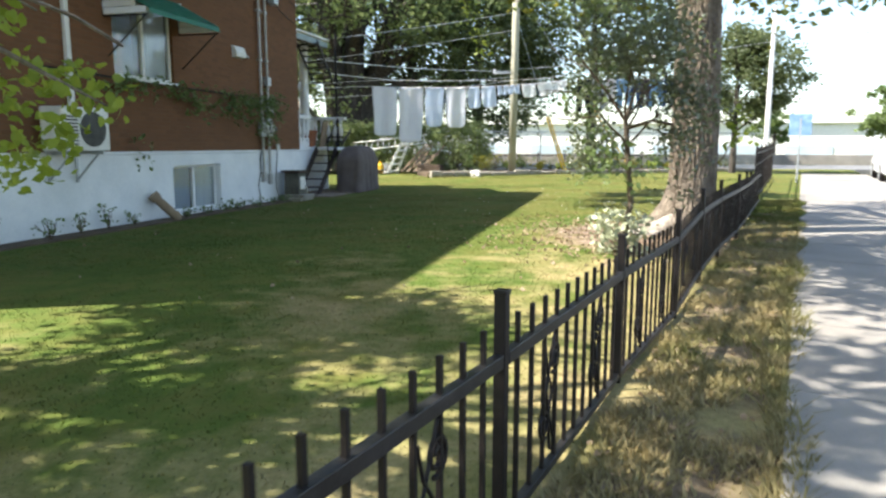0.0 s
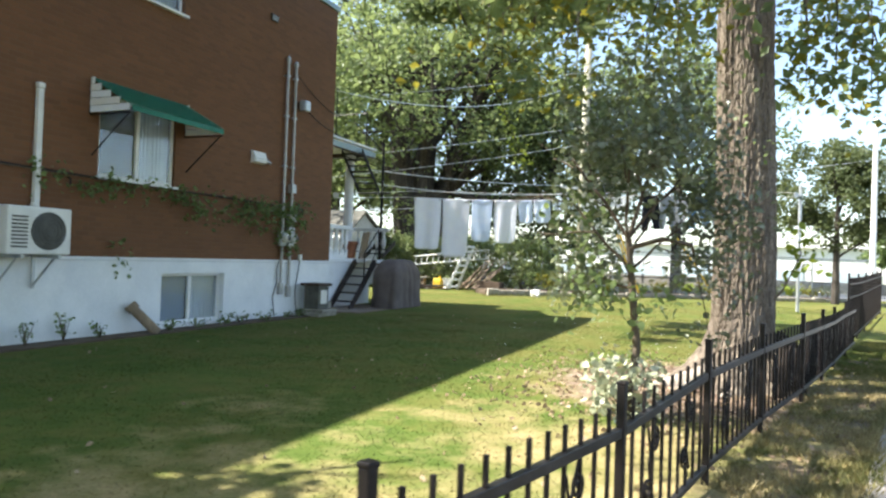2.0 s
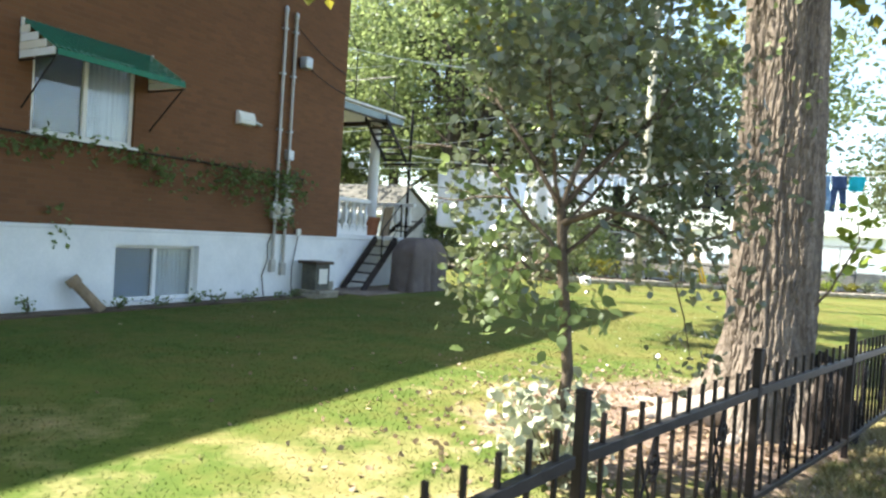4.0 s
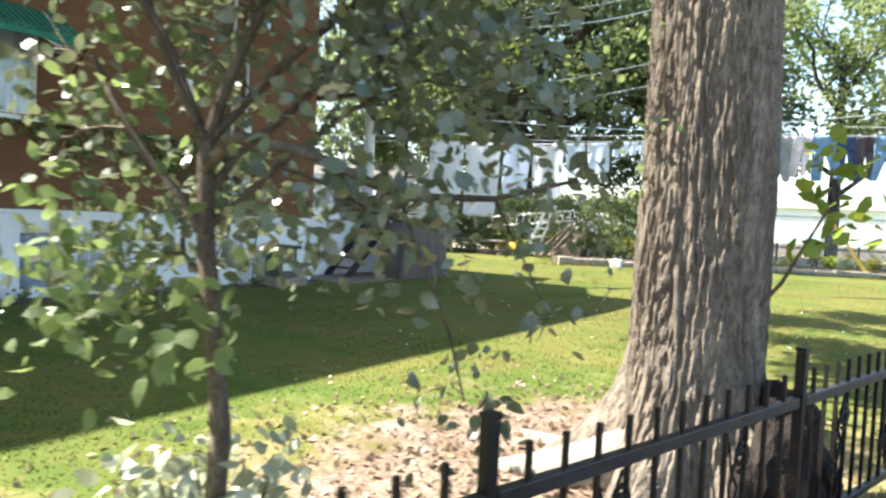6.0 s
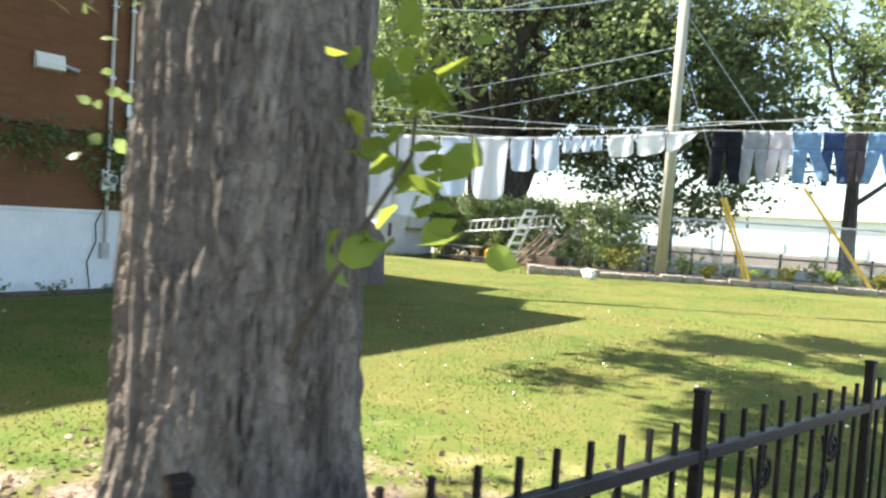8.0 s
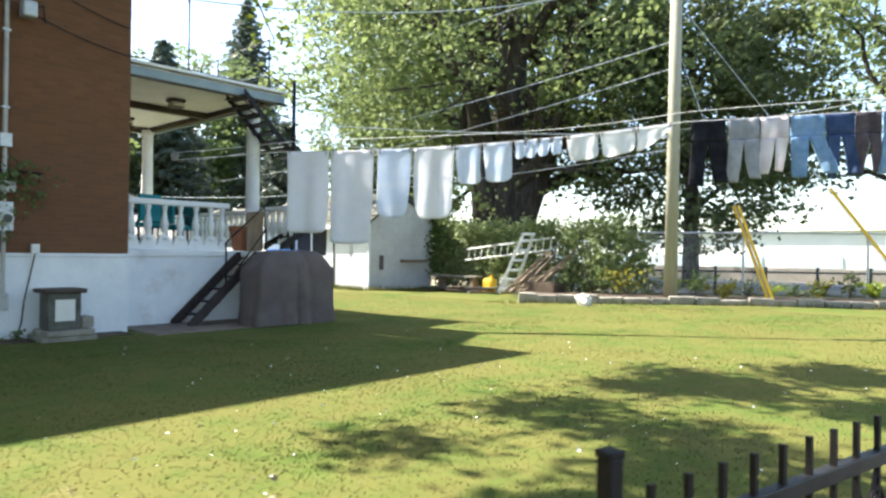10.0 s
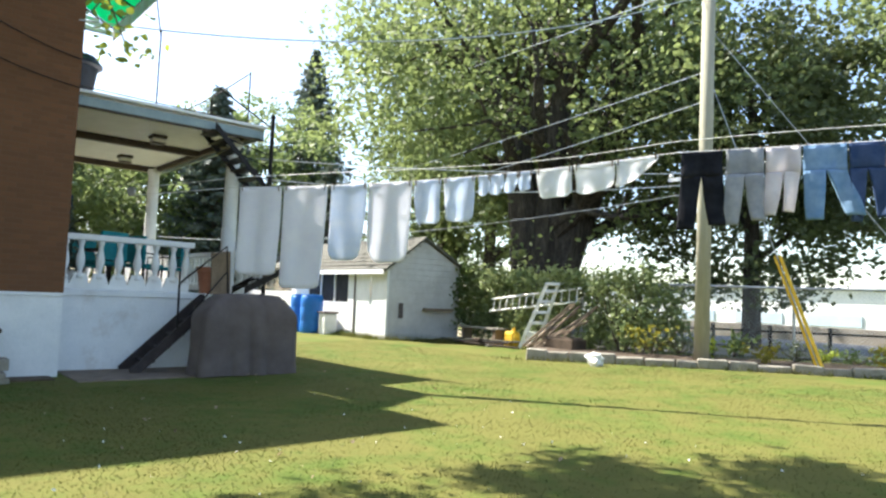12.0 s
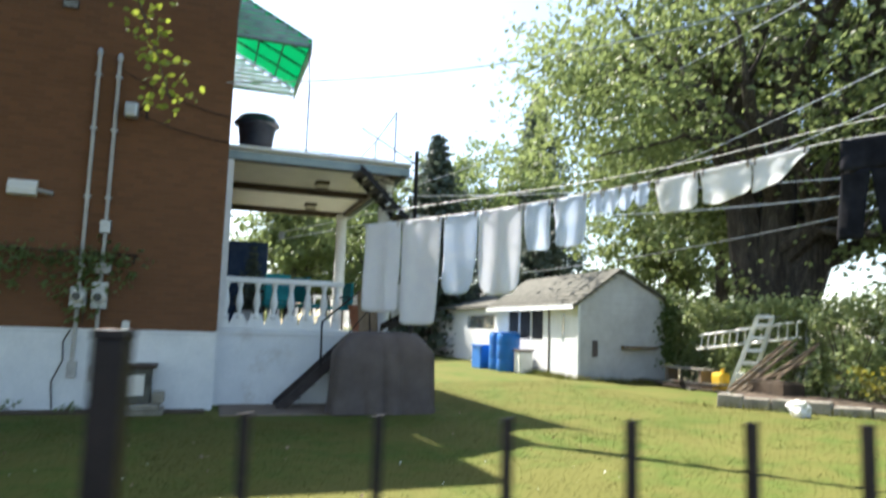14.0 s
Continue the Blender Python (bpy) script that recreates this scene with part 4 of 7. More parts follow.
for k in range(3):
    y0, y1 = WY1 + 0.03 + (BYF - WY1 - 0.03) * k / 3, WY1 + 0.03 + (BYF - WY1 - 0.03) * (k + 1) / 3
    z0, z1 = BZT + (BZF - BZT) * k / 3, BZT + (BZF - BZT) * (k + 1) / 3
    bm = bmesh.new()
    a = [bm.verts.new(p) for p in ((BX0, y0, z0), (BX1, y0, z0), (BX1, y1, z1), (BX0, y1, z1))]
    b = [bm.verts.new((v.co.x, v.co.y, v.co.z + 0.006)) for v in a]
    bm.faces.new(a[::-1])
    bm.faces.new(b)
    for i in range(4):
        bm.faces.new((a[i], a[(i + 1) % 4], b[(i + 1) % 4], b[i]))
    part("sheet", bm, M_GREENSHEET, bawn, "green translucent sheet")
for k in range(5):
    x = BX0 + (BX1 - BX0) * k / 4
    part("rib", tubed([(x, WY1 + 0.02, BZT - 0.03), (x, BYF, BZF - 0.03)], 0.02, 6), M_IRON, bawn)
for k in range(4):
    y = WY1 + 0.03 + (BYF - WY1 - 0.03) * k / 3
    part("purlin", tubed([(BX0, y, BZT + (BZF - BZT) * k / 3 - 0.03), (BX1, y, BZT + (BZF - BZT) * k / 3 - 0.03)], 0.016, 6), M_IRON, bawn)
for xe, mat_ in ((BX0 + 0.012, M_TRIMGREY), (BX1 - 0.03, M_WHITE)):
    for k in range(8):
        z0 = BZF - 0.16 + 0.095 * k
        z1 = z0 + 0.078
        reach = WY1 + 0.02 + (BYF - WY1 - 0.02) * min(1.0, max(0.03, (BZT - 0.02 - z1) / (BZT - BZF)))
        part("end_slat", boxed(xe, WY1 + 0.02, z0, xe + 0.018, reach, z1, 0.003), mat_, bawn)
    part("end_rail", tubed([(xe, WY1 + 0.02, BZF - 0.17), (xe, BYF, BZF - 0.17)], 0.014, 6), M_IRON, bawn)
for k in range(11):
    x = BX0 + (BX1 - BX0) * k / 11
    part("valance_slat", boxed(x + (BX1 - BX0) / 11 + 0.01, BYF - 0.008, BZF - 0.30, x, BYF + 0.008, BZF - 0.03), M_WHITE if k % 2 else M_SOFFIT, bawn)
part("stay", tubed([(BX0 - 0.02, BYF - 0.05, BZF - 0.05), (-8.2, 16.55, 5.3)], 0.012, 6), M_IRON, bawn)

# lower wooden stairs to the porch
stairs = thing("porch_stairs", (-7.75, 16.9, 0), "dark painted open stairs up to the porch", "stairs")
for x in (-8.03, -7.47):
    part("stringer", prism(bmesh.new(), [(16.24, 0.0), (16.37, 0.0), (17.55, 1.12), (17.46, 1.19), (17.40, 1.19), (16.22, 0.06)], "x", x - 0.02, x + 0.02), M_STAIR, stairs)
for k in range(5):
    t = (k + 0.75) / 5.6
    y, z = 16.3 + 1.16 * t, 1.12 * t
    part("tread", boxed(-8.008, y, z, -7.492, y + 0.13, z + 0.03, 0.005), M_STAIR, stairs)
hr = part("handrail", tubed([(-7.45, 16.86, 0.66), (-7.45, 16.85, 1.33), (-7.45, 16.95, 1.43), (-7.45, 17.56, 1.96), (-7.45, 17.62, 1.2)], 0.017, 8), M_IRON, stairs, "thin iron handrail")
part("handrail_brace", tubed([(-7.45, 17.02, 0.85), (-7.45, 17.58, 1.55)], 0.012, 6), M_IRON, stairs)

# black iron fire stairs from the landing to the porch roof
fire = thing("fire_stairs", (-7.8, 18.8, 1.2), "black iron outdoor stairs rising to the upper balcony", "stairs")


def flight(p0, p1, width, n, rail):
    p0, p1 = Vector(p0), Vector(p1)
    for dx in (-width / 2, width / 2):
        bm = bmesh.new()
        a, b = p0 + Vector((dx, 0, 0)), p1 + Vector((dx, 0, 0))
        prism(bm, [(a.y, a.z - 0.06), (a.y, a.z + 0.06), (b.y, b.z + 0.06), (b.y, b.z - 0.06)], "x", a.x - 0.012, a.x + 0.012)
        part("stringer", bm, M_IRON, fire)
    for k in range(n):
        p = p0.lerp(p1, (k + 0.5) / n)
        part("tread", boxed(p.x - width / 2 + 0.014, p.y - 0.11, p.z - 0.012, p.x + width / 2 - 0.014, p.y + 0.11, p.z + 0.012), M_IRON, fire)
    if rail:
        for dx in (-width / 2, width / 2):
            part("handrail", tubed([p0 + Vector((dx, 0, 0.9)), p1 + Vector((dx, 0, 0.9))], 0.016, 6), M_IRON, fire)
            for k in range(4):
                p = p0.lerp(p1, k / 3) + Vector((dx, 0, 0))
                part("rail_post", tubed([p, p + Vector((0, 0, 0.9))], 0.011, 6), M_IRON, fire)


flight((-8.25, 17.45, 3.98), (-8.25, 18.45, 3.02), 0.6, 7, False)
part("platform", boxed(-8.6, 18.45, 2.98, -7.75, 18.75, 3.02), M_IRON, fire)
flight((-7.75, 17.92, 1.28), (-7.75, 18.62, 1.66), 0.5, 3, False)
for x, y, top in ((-7.83, 18.40, 4.32),):
    part("post", tubed([(x, y, 0.0), (x, y, top)], 0.035, 8), M_IRON, fire)
part("handrail", tubed([(-8.25, 17.5, 4.75), (-7.85, 18.40, 4.1)], 0.014, 6), M_IRON, fire)
for k in range(3):
    part("guard_rail", tubed([(-8.55, 17.5, 4.15 - 0.12 * k), (-7.9, 18.4, 3.85 - 0.22 * k)], 0.011, 6), M_IRON, fire)

# things on the porch
ptable = thing("patio_table", (-10.4, 16.6, 1.2), "dark round patio table on the porch", "table")
part("tabletop", lathe(bmesh.new(), (-10.4, 16.6, 1.88), [(0.5, 0), (0.52, 0.015), (0.5, 0.03)], 20), M_DARKTRIM, ptable)
part("pedestal", lathe(bmesh.new(), (-10.4, 16.6, 1.2), [(0.26, 0), (0.24, 0.03), (0.04, 0.08), (0.035, 0.68)], 12), M_IRON, ptable)


def patio_chair():
    c = thing("patio_chair", (0, 0, 0), "teal cushioned patio chair with a dark frame", "chair", "porch chairs")
    part("seat", boxed(-0.24, -0.24, 0.40, 0.24, 0.24, 0.47, 0.02), M_TEAL, c)
    part("backrest", boxed(-0.24, 0.20, 0.48, 0.24, 0.27, 0.95, 0.02), M_TEAL, c)
    for x in (-0.22, 0.22):
        for y in (-0.22, 0.22):
            part("leg", tubed([(x, y, 0), (x * 0.98, y * 0.98, 0.40)], 0.016, 6), M_IRON, c)
        part("arm", tubed([(x, -0.22, 0.40), (x, -0.22, 0.64), (x, 0.24, 0.66)], 0.016, 6), M_IRON, c)
    return c


chair = patio_chair()
chair.matrix_basis = pose(-9.2, 16.2, 1.2, 0, 0, -70)
copy_thing(chair, pose(-9.6, 16.95, 1.2, 0, 0, -150))
copy_thing(chair, pose(-11.3, 16.4, 1.2, 0, 0, 95))
copy_thing(chair, pose(-10.5, 17.6, 1.2, 0, 0, 10))
pot = thing("plant_pot", (-10.9, 15.95, 1.2), "white pot with a small dark conical evergreen", "potted plant")
part("pot", lathe(bmesh.new(), (-10.9, 15.95, 1.2), [(0.14, 0), (0.18, 0.30), (0.2, 0.34), (0.17, 0.33)], 14), M_WHITE, pot)
tpot = thing("terracotta_pot", (-8.35, 17.5, 1.2), "terracotta flower pot on the porch landing", "flower pot")
part("body", lathe(bmesh.new(), (-8.3, 17.62, 1.202), [(0.13, 0), (0.18, 0.34), (0.2, 0.36), (0.2, 0.44), (0.17, 0.44)], 14), M_TERRACOTTA, tpot)
board = thing("leaning_board", (-8.0, 17.9, 1.2), "brown wooden board leaning at the top of the stairs", "board")
part("plank", boxed(-0.02, -0.16, 0, 0.02, 0.16, 0.72, 0.006, pose(-8.0, 17.72, 1.195, 8, 14, 0)), M_WOOD, board)
curt = thing("porch_cabinet", (-12.9, 15.8, 1.2), "tall dark cabinet at the back of the porch", "cabinet")
part("body", boxed(-13.3, 15.4, 1.2, -12.5, 16.35, 3.1, 0.02), M_CLOTH_NAVY, curt)
part("door", boxed(-12.498, 15.42, 1.25, -12.48, 16.33, 3.05, 0.006), M_CLOTH_NAVY, curt)

# grill under its cover
grill = thing("covered_grill", (-6.9, 17.7, 0), "barbecue grill under a draped grey canvas cover", "grill")
bm = bmesh.new()
prof = [(0.0, 1.03, 1.05), (0.10, 1.02, 1.03), (0.35, 0.99, 1.01), (0.62, 1.0, 1.0), (0.80, 1.0, 1.0), (0.90, 0.96, 0.98), (1.02, 0.86, 0.86), (1.12, 0.72, 0.74), (1.18, 0.55, 0.62), (1.20, 0.25, 0.3)]
rings = []
ns = 160
for h, sx, sy in prof:
    ring = []
    for k in range(ns):
        a = 2 * math.pi * k / ns
        ca, sa = math.cos(a), math.sin(a)
        reach = (abs(ca / (0.36 * sx)) ** 7 + abs(sa / (0.76 * sy)) ** 7) ** (-1 / 7)
        px, py = ca * reach, sa * reach
        drape = abs(math.sin(7.5 * (py - px) + 0.9 * math.sin(5 * py) + 0.5 * h)) ** 0.6
        fold = (1 - h / 1.25) ** 0.8 * 0.10 * (drape - 0.65) + 0.012 * noise.noise((px * 6, py * 6, h * 5))
        n2 = Vector((px, py, 0)).normalized()
        ring.append(bm.verts.new((-6.95 + px + n2.x * fold, 17.72 + py + n2.y * fold, 0.02 + h + 0.015 * noise.noise((px * 3, py * 3, 4)))))
    rings.append(ring)
for a, b in zip(rings, rings[1:]):
    for k in range(ns):
        bm.faces.new((a[k], a[(k + 1) % ns], b[(k + 1) % ns], b[k]))
bm.faces.new(rings[-1])
part("cover", bm, M_COVER, grill, "grey canvas cover", True)
for y in (17.1, 18.3):
    part("wheel", lathe(bmesh.new(), (-6.95, y, 0.0), [(0.06, 0), (0.08, 0.02), (0.08, 0.1), (0.06, 0.12)], 12), M_IRON, grill)
pad = solo(part("paving", boxed(PX + 0.01, 15.4, -0.1, -6.75, 18.7, 0.016, 0.008), M_EARTH), "bare packed earth under the grill and stairs", "paving", kind="structure")
soilbed = solo(part("soil_bed", boxed(WX + 0.02, 3.0, -0.2, WX + 0.42, 15.2, 0.022, 0.01), M_SOILED), "narrow bare soil bed along the foundation", "soil", kind="structure")

# ---------------------------------------------------------------- washing line
LC = Vector((-6.34, 17.24, 2.74))
LD = Vector((0.8377, 0.5462, 0))
LN = Vector((0.5462, -0.8377, 0))


def line_at(s):
    """The loaded line: it sags under the towels, then runs straighter to the post."""
    u = s / 5.9
    rise = 0.355 * u - 0.42 * u * (1 - u) if 0 < u < 1 else (0.06 * s if u <= 0 else 0.355 + 0.04 * (s - 5.9))
    return LC + LD * s + Vector((0, 0, rise + 0.008))


wl = thing("washing_line", (-8.0, 16.2, 2.7), "white washing line strung from porch to post across the yard", "washing line")
part("cord", tubed([line_at(s) + Vector((0, 0, 0.012)) for s in np.linspace(-1.95, 10.6, 50)], 0.006, 5), M_PLASTIC_W, wl)
part("cord", tubed([line_at(s) + Vector((0, 0, 0.16 + 0.03 * math.sin(s))) for s in np.linspace(-1.95, 10.6, 50)], 0.005, 5), M_PLASTIC_W, wl)
for s in (-1.9, 10.55):
    bm = lathe(bmesh.new(), (0, 0, 0), [(0.07, -0.012), (0.055, 0), (0.07, 0.012)], 14)
    bmesh.ops.transform(bm, matrix=Matrix.Translation(line_at(s) + Vector((0, 0, 0.08))) @ pose(0, 0, 0, 90, 0, 33), verts=bm.verts)
    part("pulley", bm, M_STEEL, wl)
lp = line_at(10.68)
lpost = thing("line_post", (lp.x, lp.y, ground_z(lp.x, lp.y)), "grey steel washing line post at the yard's edge", "post")
part("post", tubed([(lp.x, lp.y, -0.1), (lp.x, lp.y, 3.6)], 0.045, 10), M_STEEL, lpost)
part("cap", lathe(bmesh.new(), (lp.x, lp.y, 3.6), [(0.05, 0), (0.05, 0.03), (0.02, 0.05)], 10), M_STEEL, lpost)


def hang(outline_fn, w, nu, nv, ripple, seed, blow=0.0):
    """A hanging cloth grid: outline_fn(u, v) gives (across, down) or None where it is cut out."""
    rnd = random.Random(seed)
    ph = [rnd.uniform(0, 6.28) for _ in range(4)]
    bm = bmesh.new()
    grid = {}
    for j in range(nv + 1):
        for i in range(nu + 1):
            u, v = i / nu, j / nv
            q = outline_fn(u, v)
            if q is None:
                continue
            a, d = q
            out = 1.5 * ripple * (0.25 + v) * (math.sin(a / max(w, 0.2) * 9 + ph[0]) * 0.6 + math.sin(a * 17 + ph[1] + v * 2) * 0.4) + 0.02 * math.sin(5 * v + ph[2]) * v + blow * v * v
            grid[i, j] = bm.verts.new((a, out, -d))
    for j in range(nv):
        for i in range(nu):
            ks = ((i, j), (i + 1, j), (i + 1, j + 1), (i, j + 1))
            if all(k in grid for k in ks):
                bm.faces.new([grid[k] for k in ks])
    return bm


def place_on_line(bm, s):
    p = line_at(s)
    m = Matrix(((LD.x, LN.x, 0, p.x), (LD.y, LN.y, 0, p.y), ((line_at(s + 0.3).z - p.z) / 0.3, 0, 1, p.z), (0, 0, 0, 1)))
    bmesh.ops.transform(bm, matrix=m, verts=bm.verts)
    return bm


def pegs(owner, s, w, n=2):
    for k in range(n):
        p = line_at(s + w * (0.06 + 0.88 * k / max(1, n - 1)))
        part("clothes_peg", boxed(-0.007, -0.014, -0.05, 0.007, 0.014, 0.035, 0.002, Matrix.Translation(p) @ pose(0, 0, 0, 0, 0, 33)), M_WOOD, owner)


def thicken(ob, t=0.006):
    so = ob.modifiers.new("thickness", "SOLIDIFY")
    so.thickness = t
    return ob


def towel(s, w, length, material, seed, label, skew=0.0, round_=0.05, name="towel", category="towel"):
    def f(u, v):
        corner = round_ * (abs(2 * u - 1) ** 6) * v
        across = 0.5 + (u - 0.5) * (1 - 0.10 * v ** 1.5)
        return (w * across + 0.03 * math.sin(2.4 * v + seed) * v, (length - corner - skew * u) * v + 0.03 * math.sin(math.pi * u * 2) * (1 - v) * 0.3)
    th = thing(name, line_at(s), label, category, "washing on the line")
    thicken(part("cloth", place_on_line(hang(f, w, 22, 24, 0.030, seed), s), material, th, smooth=True))
    part("hem", place_on_line(boxed(0.0, -0.012, -0.03, w, 0.012, 0.006, 0.004), s), material, th)
    pegs(th, s, w)
    return th


towel(0.00, 0.67, 1.25, M_CLOTH_GREY, 1, "long off-white bath towel pegged on the line")
towel(0.71, 0.68, 1.42, M_CLOTH_GREY, 2, "longest pale grey bath towel on the line")
towel(1.45, 0.53, 1.03, M_CLOTH_BLUE, 3, "pale bluish white towel on the line", round_=0.14)
towel(2.02, 0.61, 1.07, M_CLOTH_GREY, 4, "white bath towel with a curved hem", round_=0.16)
towel(2.66, 0.37, 0.57, M_CLOTH_BLUE, 5, "small pale blue hand towel")
towel(3.07, 0.42, 0.57, M_CLOTH_BLUE, 6, "small bluish hand towel with a woven border")
for k, (s, w, ln) in enumerate(((3.53, 0.15, 0.25), (3.70, 0.17, 0.25), (3.89, 0.17, 0.24), (4.07, 0.16, 0.24))):
    towel(s, w, ln, M_CLOTH_BLUE, 7 + k, "little white face cloth on the line", name="face_cloth", category="cloth")
towel(4.29, 0.44, 0.37, M_CLOTH_LIGHT, 12, "bright pale blue undershirt hung by its hem", skew=0.02, name="undershirt", category="shirt")
towel(4.76, 0.49, 0.37, M_CLOTH_LIGHT, 13, "bright white undershirt hung by its hem", skew=0.05, name="undershirt", category="shirt")
towel(5.26, 0.50, 0.37, M_CLOTH_LIGHT, 14, "bright white undershirt blown askew on the line", skew=0.26, name="undershirt", category="shirt")


def trousers(s, w, length, material, seed, label, splay=0.10, side=0.0):
    """Two legs that hang from a waistband, each a flattened sleeve."""
    th = thing("trousers", line_at(s), label, "trousers", "washing on the line")

    def hips(u, v):
        return (w * u, 0.30 * v)
    thicken(part("seat", place_on_line(hang(hips, w, 12, 6, 0.02, seed), s), material, th, smooth=True), 0.02)
    for k in (0, 1):
        def leg(u, v, k=k):
            mid = w * (0.25 + 0.5 * k) + (k - 0.5) * splay * v * 2 + side * v
            half = w * (0.25 - 0.07 * v)
            return (mid + (2 * u - 1) * half, 0.29 + (length - 0.29 - 0.04 * k) * v)
        thicken(part("leg", place_on_line(hang(leg, w, 8, 14, 0.03, seed + 10 * k), s), material, th, smooth=True), 0.03)
    part("waistband", place_on_line(boxed(0.0, -0.016, -0.04, w, 0.016, 0.006, 0.005), s), material, th)
    pegs(th, s, w)
    return th


trousers(6.02, 0.46, 0.92, M_CLOTH_BLACK, 21, "black trousers pegged by the waistband", 0.06)
trousers(6.52, 0.40, 0.88, M_CLOTH_STONE, 22, "faded grey jeans pegged by the waistband", 0.05)
trousers(6.95, 0.36, 0.78, M_CLOTH_PINK, 23, "white and pink trousers pegged by the waistband", 0.02, -0.05)
trousers(7.34, 0.44, 0.85, M_CLOTH_JEANS, 24, "light blue jeans pegged by the waistband", 0.10, 0.10)
trousers(7.80, 0.36, 0.88, M_CLOTH_NAVY, 25, "dark navy jeans pegged by the waistband", 0.05, 0.04)
trousers(8.17, 0.32, 0.85, M_CLOTH_BROWN, 26, "dark brown trousers pegged by the waistband", 0.04)
trousers(8.52, 0.42, 0.84, M_CLOTH_JEANS, 27, "pale blue jeans with legs spread on the line", 0.10)
trousers(8.97, 0.36, 0.82, M_CLOTH_NAVY, 28, "navy work trousers on the line", 0.05)
towel(9.40, 0.40, 0.34, M_CLOTH_CYAN, 29, "turquoise T-shirt hung by its hem", name="t_shirt", category="shirt")

# ---------------------------------------------------------------- iron fence along the pavement
fence = thing("iron_fence", (1.2, 8.5, 0.05), "low black wrought iron picket fence with scroll ornaments", "fence")
fence_high = thing("iron_fence", (4.0, 19.5, 0.1), "taller black iron picket fence beyond the corner post", "fence")
FTURN = math.degrees(math.atan2(-FX, FY))


def shared(name, bm, material):
    mesh = bpy.data.meshes.new(name)
    bm.to_mesh(mesh)
    bm.free()
    mesh.materials.append(material)
    return mesh


def stick(name, mesh, parent, x, y, z):
    ob = new(name, mesh)
    ob.parent = parent
    ob.matrix_local = pose(x, y, z, 0, 0, FTURN) if parent is None else Matrix.Translation(Vector((x, y, z)) - origin(parent)) @ pose(0, 0, 0, 0, 0, FTURN)
    return ob


bm = boxed(-0.018, -0.018, -0.12, 0.018, 0.018, 0.775, 0.003)
box(bm, -0.0205, -0.0205, 0.775, 0.0205, 0.0205, 0.79, 0.003)
POST_LOW = shared("post", bm, M_IRON)
bm = boxed(-0.007, -0.007, 0.05, 0.007, 0.007, 0.70)
PICKET_LOW = shared("picket", bm, M_IRON)
bm = bmesh.new()
for sgn, zc in ((1, 0.46), (-1, 0.24)):
    pts = []
    for k in range(26):
        a = k / 25 * 3.6 * math.pi
        r = 0.012 + 0.046 * k / 25
        pts.append((0, sgn * (0.05 - r * math.cos(a)) * 0.9, zc + r * math.sin(a)))
    tube(bm, pts, 0.008, 5)
tube(bm, [(0, -0.05, 0.52), (0, -0.02, 0.42), (0, 0.03, 0.35), (0, 0.0, 0.26), (0, 0.05, 0.16)], 0.006, 5)
tube(bm, [(0, 0.05, 0.55), (0, -0.03, 0.36), (0, 0.02, 0.12)], 0.006, 5)
SCROLL = shared("scroll", bm, M_IRON)
bm = boxed(-0.0145, -0.0145, -0.12, 0.0145, 0.0145, 1.21, 0.002)
box(bm, -0.0155, -0.0155, 1.21, 0.0155, 0.0155, 1.22, 0.002)
POST_HIGH = shared("post", bm, M_IRON)
PICKET_HIGH = shared("picket", boxed(-0.005, -0.005, 0.06, 0.005, 0.005, 1.145), M_IRON)
STEP = 1.483


def base_z(y):
    return ground_z(fence_x(y), y)


low_posts = [1.82 + STEP * k for k in range(-5, 1)] + [3.385, 4.836, 6.16, 7.71, 9.26, 10.79, 12.17, 13.57, 15.03]
lifts = [0.0] * 5 + [-0.01, -0.035, -0.033, 0.035, 0.032, 0.042, 0.018, -0.01, 0.02, 0.02]


def low_z(y):
    """The foot of the low fence, which heaves a little from post to post."""
    return base_z(y) + float(np.interp(y, low_posts, lifts))


sways = [0.0] * 6 + [-0.03, 0.01, 0.0, -0.012, 0.045, 0.03, 0.0, 0.0, 0.0]


def low_x(y):
    """The low fence leans in and out a little from post to post."""
    return fence_x(y) + float(np.interp(y, low_posts, sways))


for y in low_posts[:-1]:
    stick("post", POST_LOW, fence, low_x(y), y, low_z(y))
for a, b in zip(low_posts, low_posts[1:]):
    za, zb = low_z(a), low_z(b)
    for lo, hi, mat_ in ((0.565, 0.605, M_RAIL), (0.055, 0.085, M_RAIL)):
        bm = bmesh.new()
        m_ = (Vector((low_x(a), a, 0)) + Vector((low_x(b), b, 0))) / 2
        ln = (b - a) / FY
        box(bm, -0.016, -ln / 2 + 0.022, lo, 0.016, ln / 2 - 0.022, hi, 0.003, Matrix.Translation((m_.x, m_.y, (za + zb) / 2)) @ pose(0, 0, 0, math.degrees(math.atan2(zb - za, ln)), 0, math.degrees(math.atan2(low_x(a) - low_x(b), b - a))))
        part("rail", bm, mat_, fence)
    n = 11 if b - a > 1.4 else 9
    for k in range(1, n + 1):
        y = a + (b - a) * k / (n + 1)
        stick("picket", PICKET_LOW, fence, low_x(y), y, low_z(y))
    for u in (0.29, 0.71):
        y = a + (b - a) * u
        stick("scroll", SCROLL, fence, low_x(y), y, low_z(y))
HB = 0.10      # the taller run stands a little further in
high_posts = [15.07 + 1.72 * k for k in range(6)]
for y in high_posts:
    stick("post", POST_HIGH, fence_high, fence_x(y) - HB, y, base_z(y))
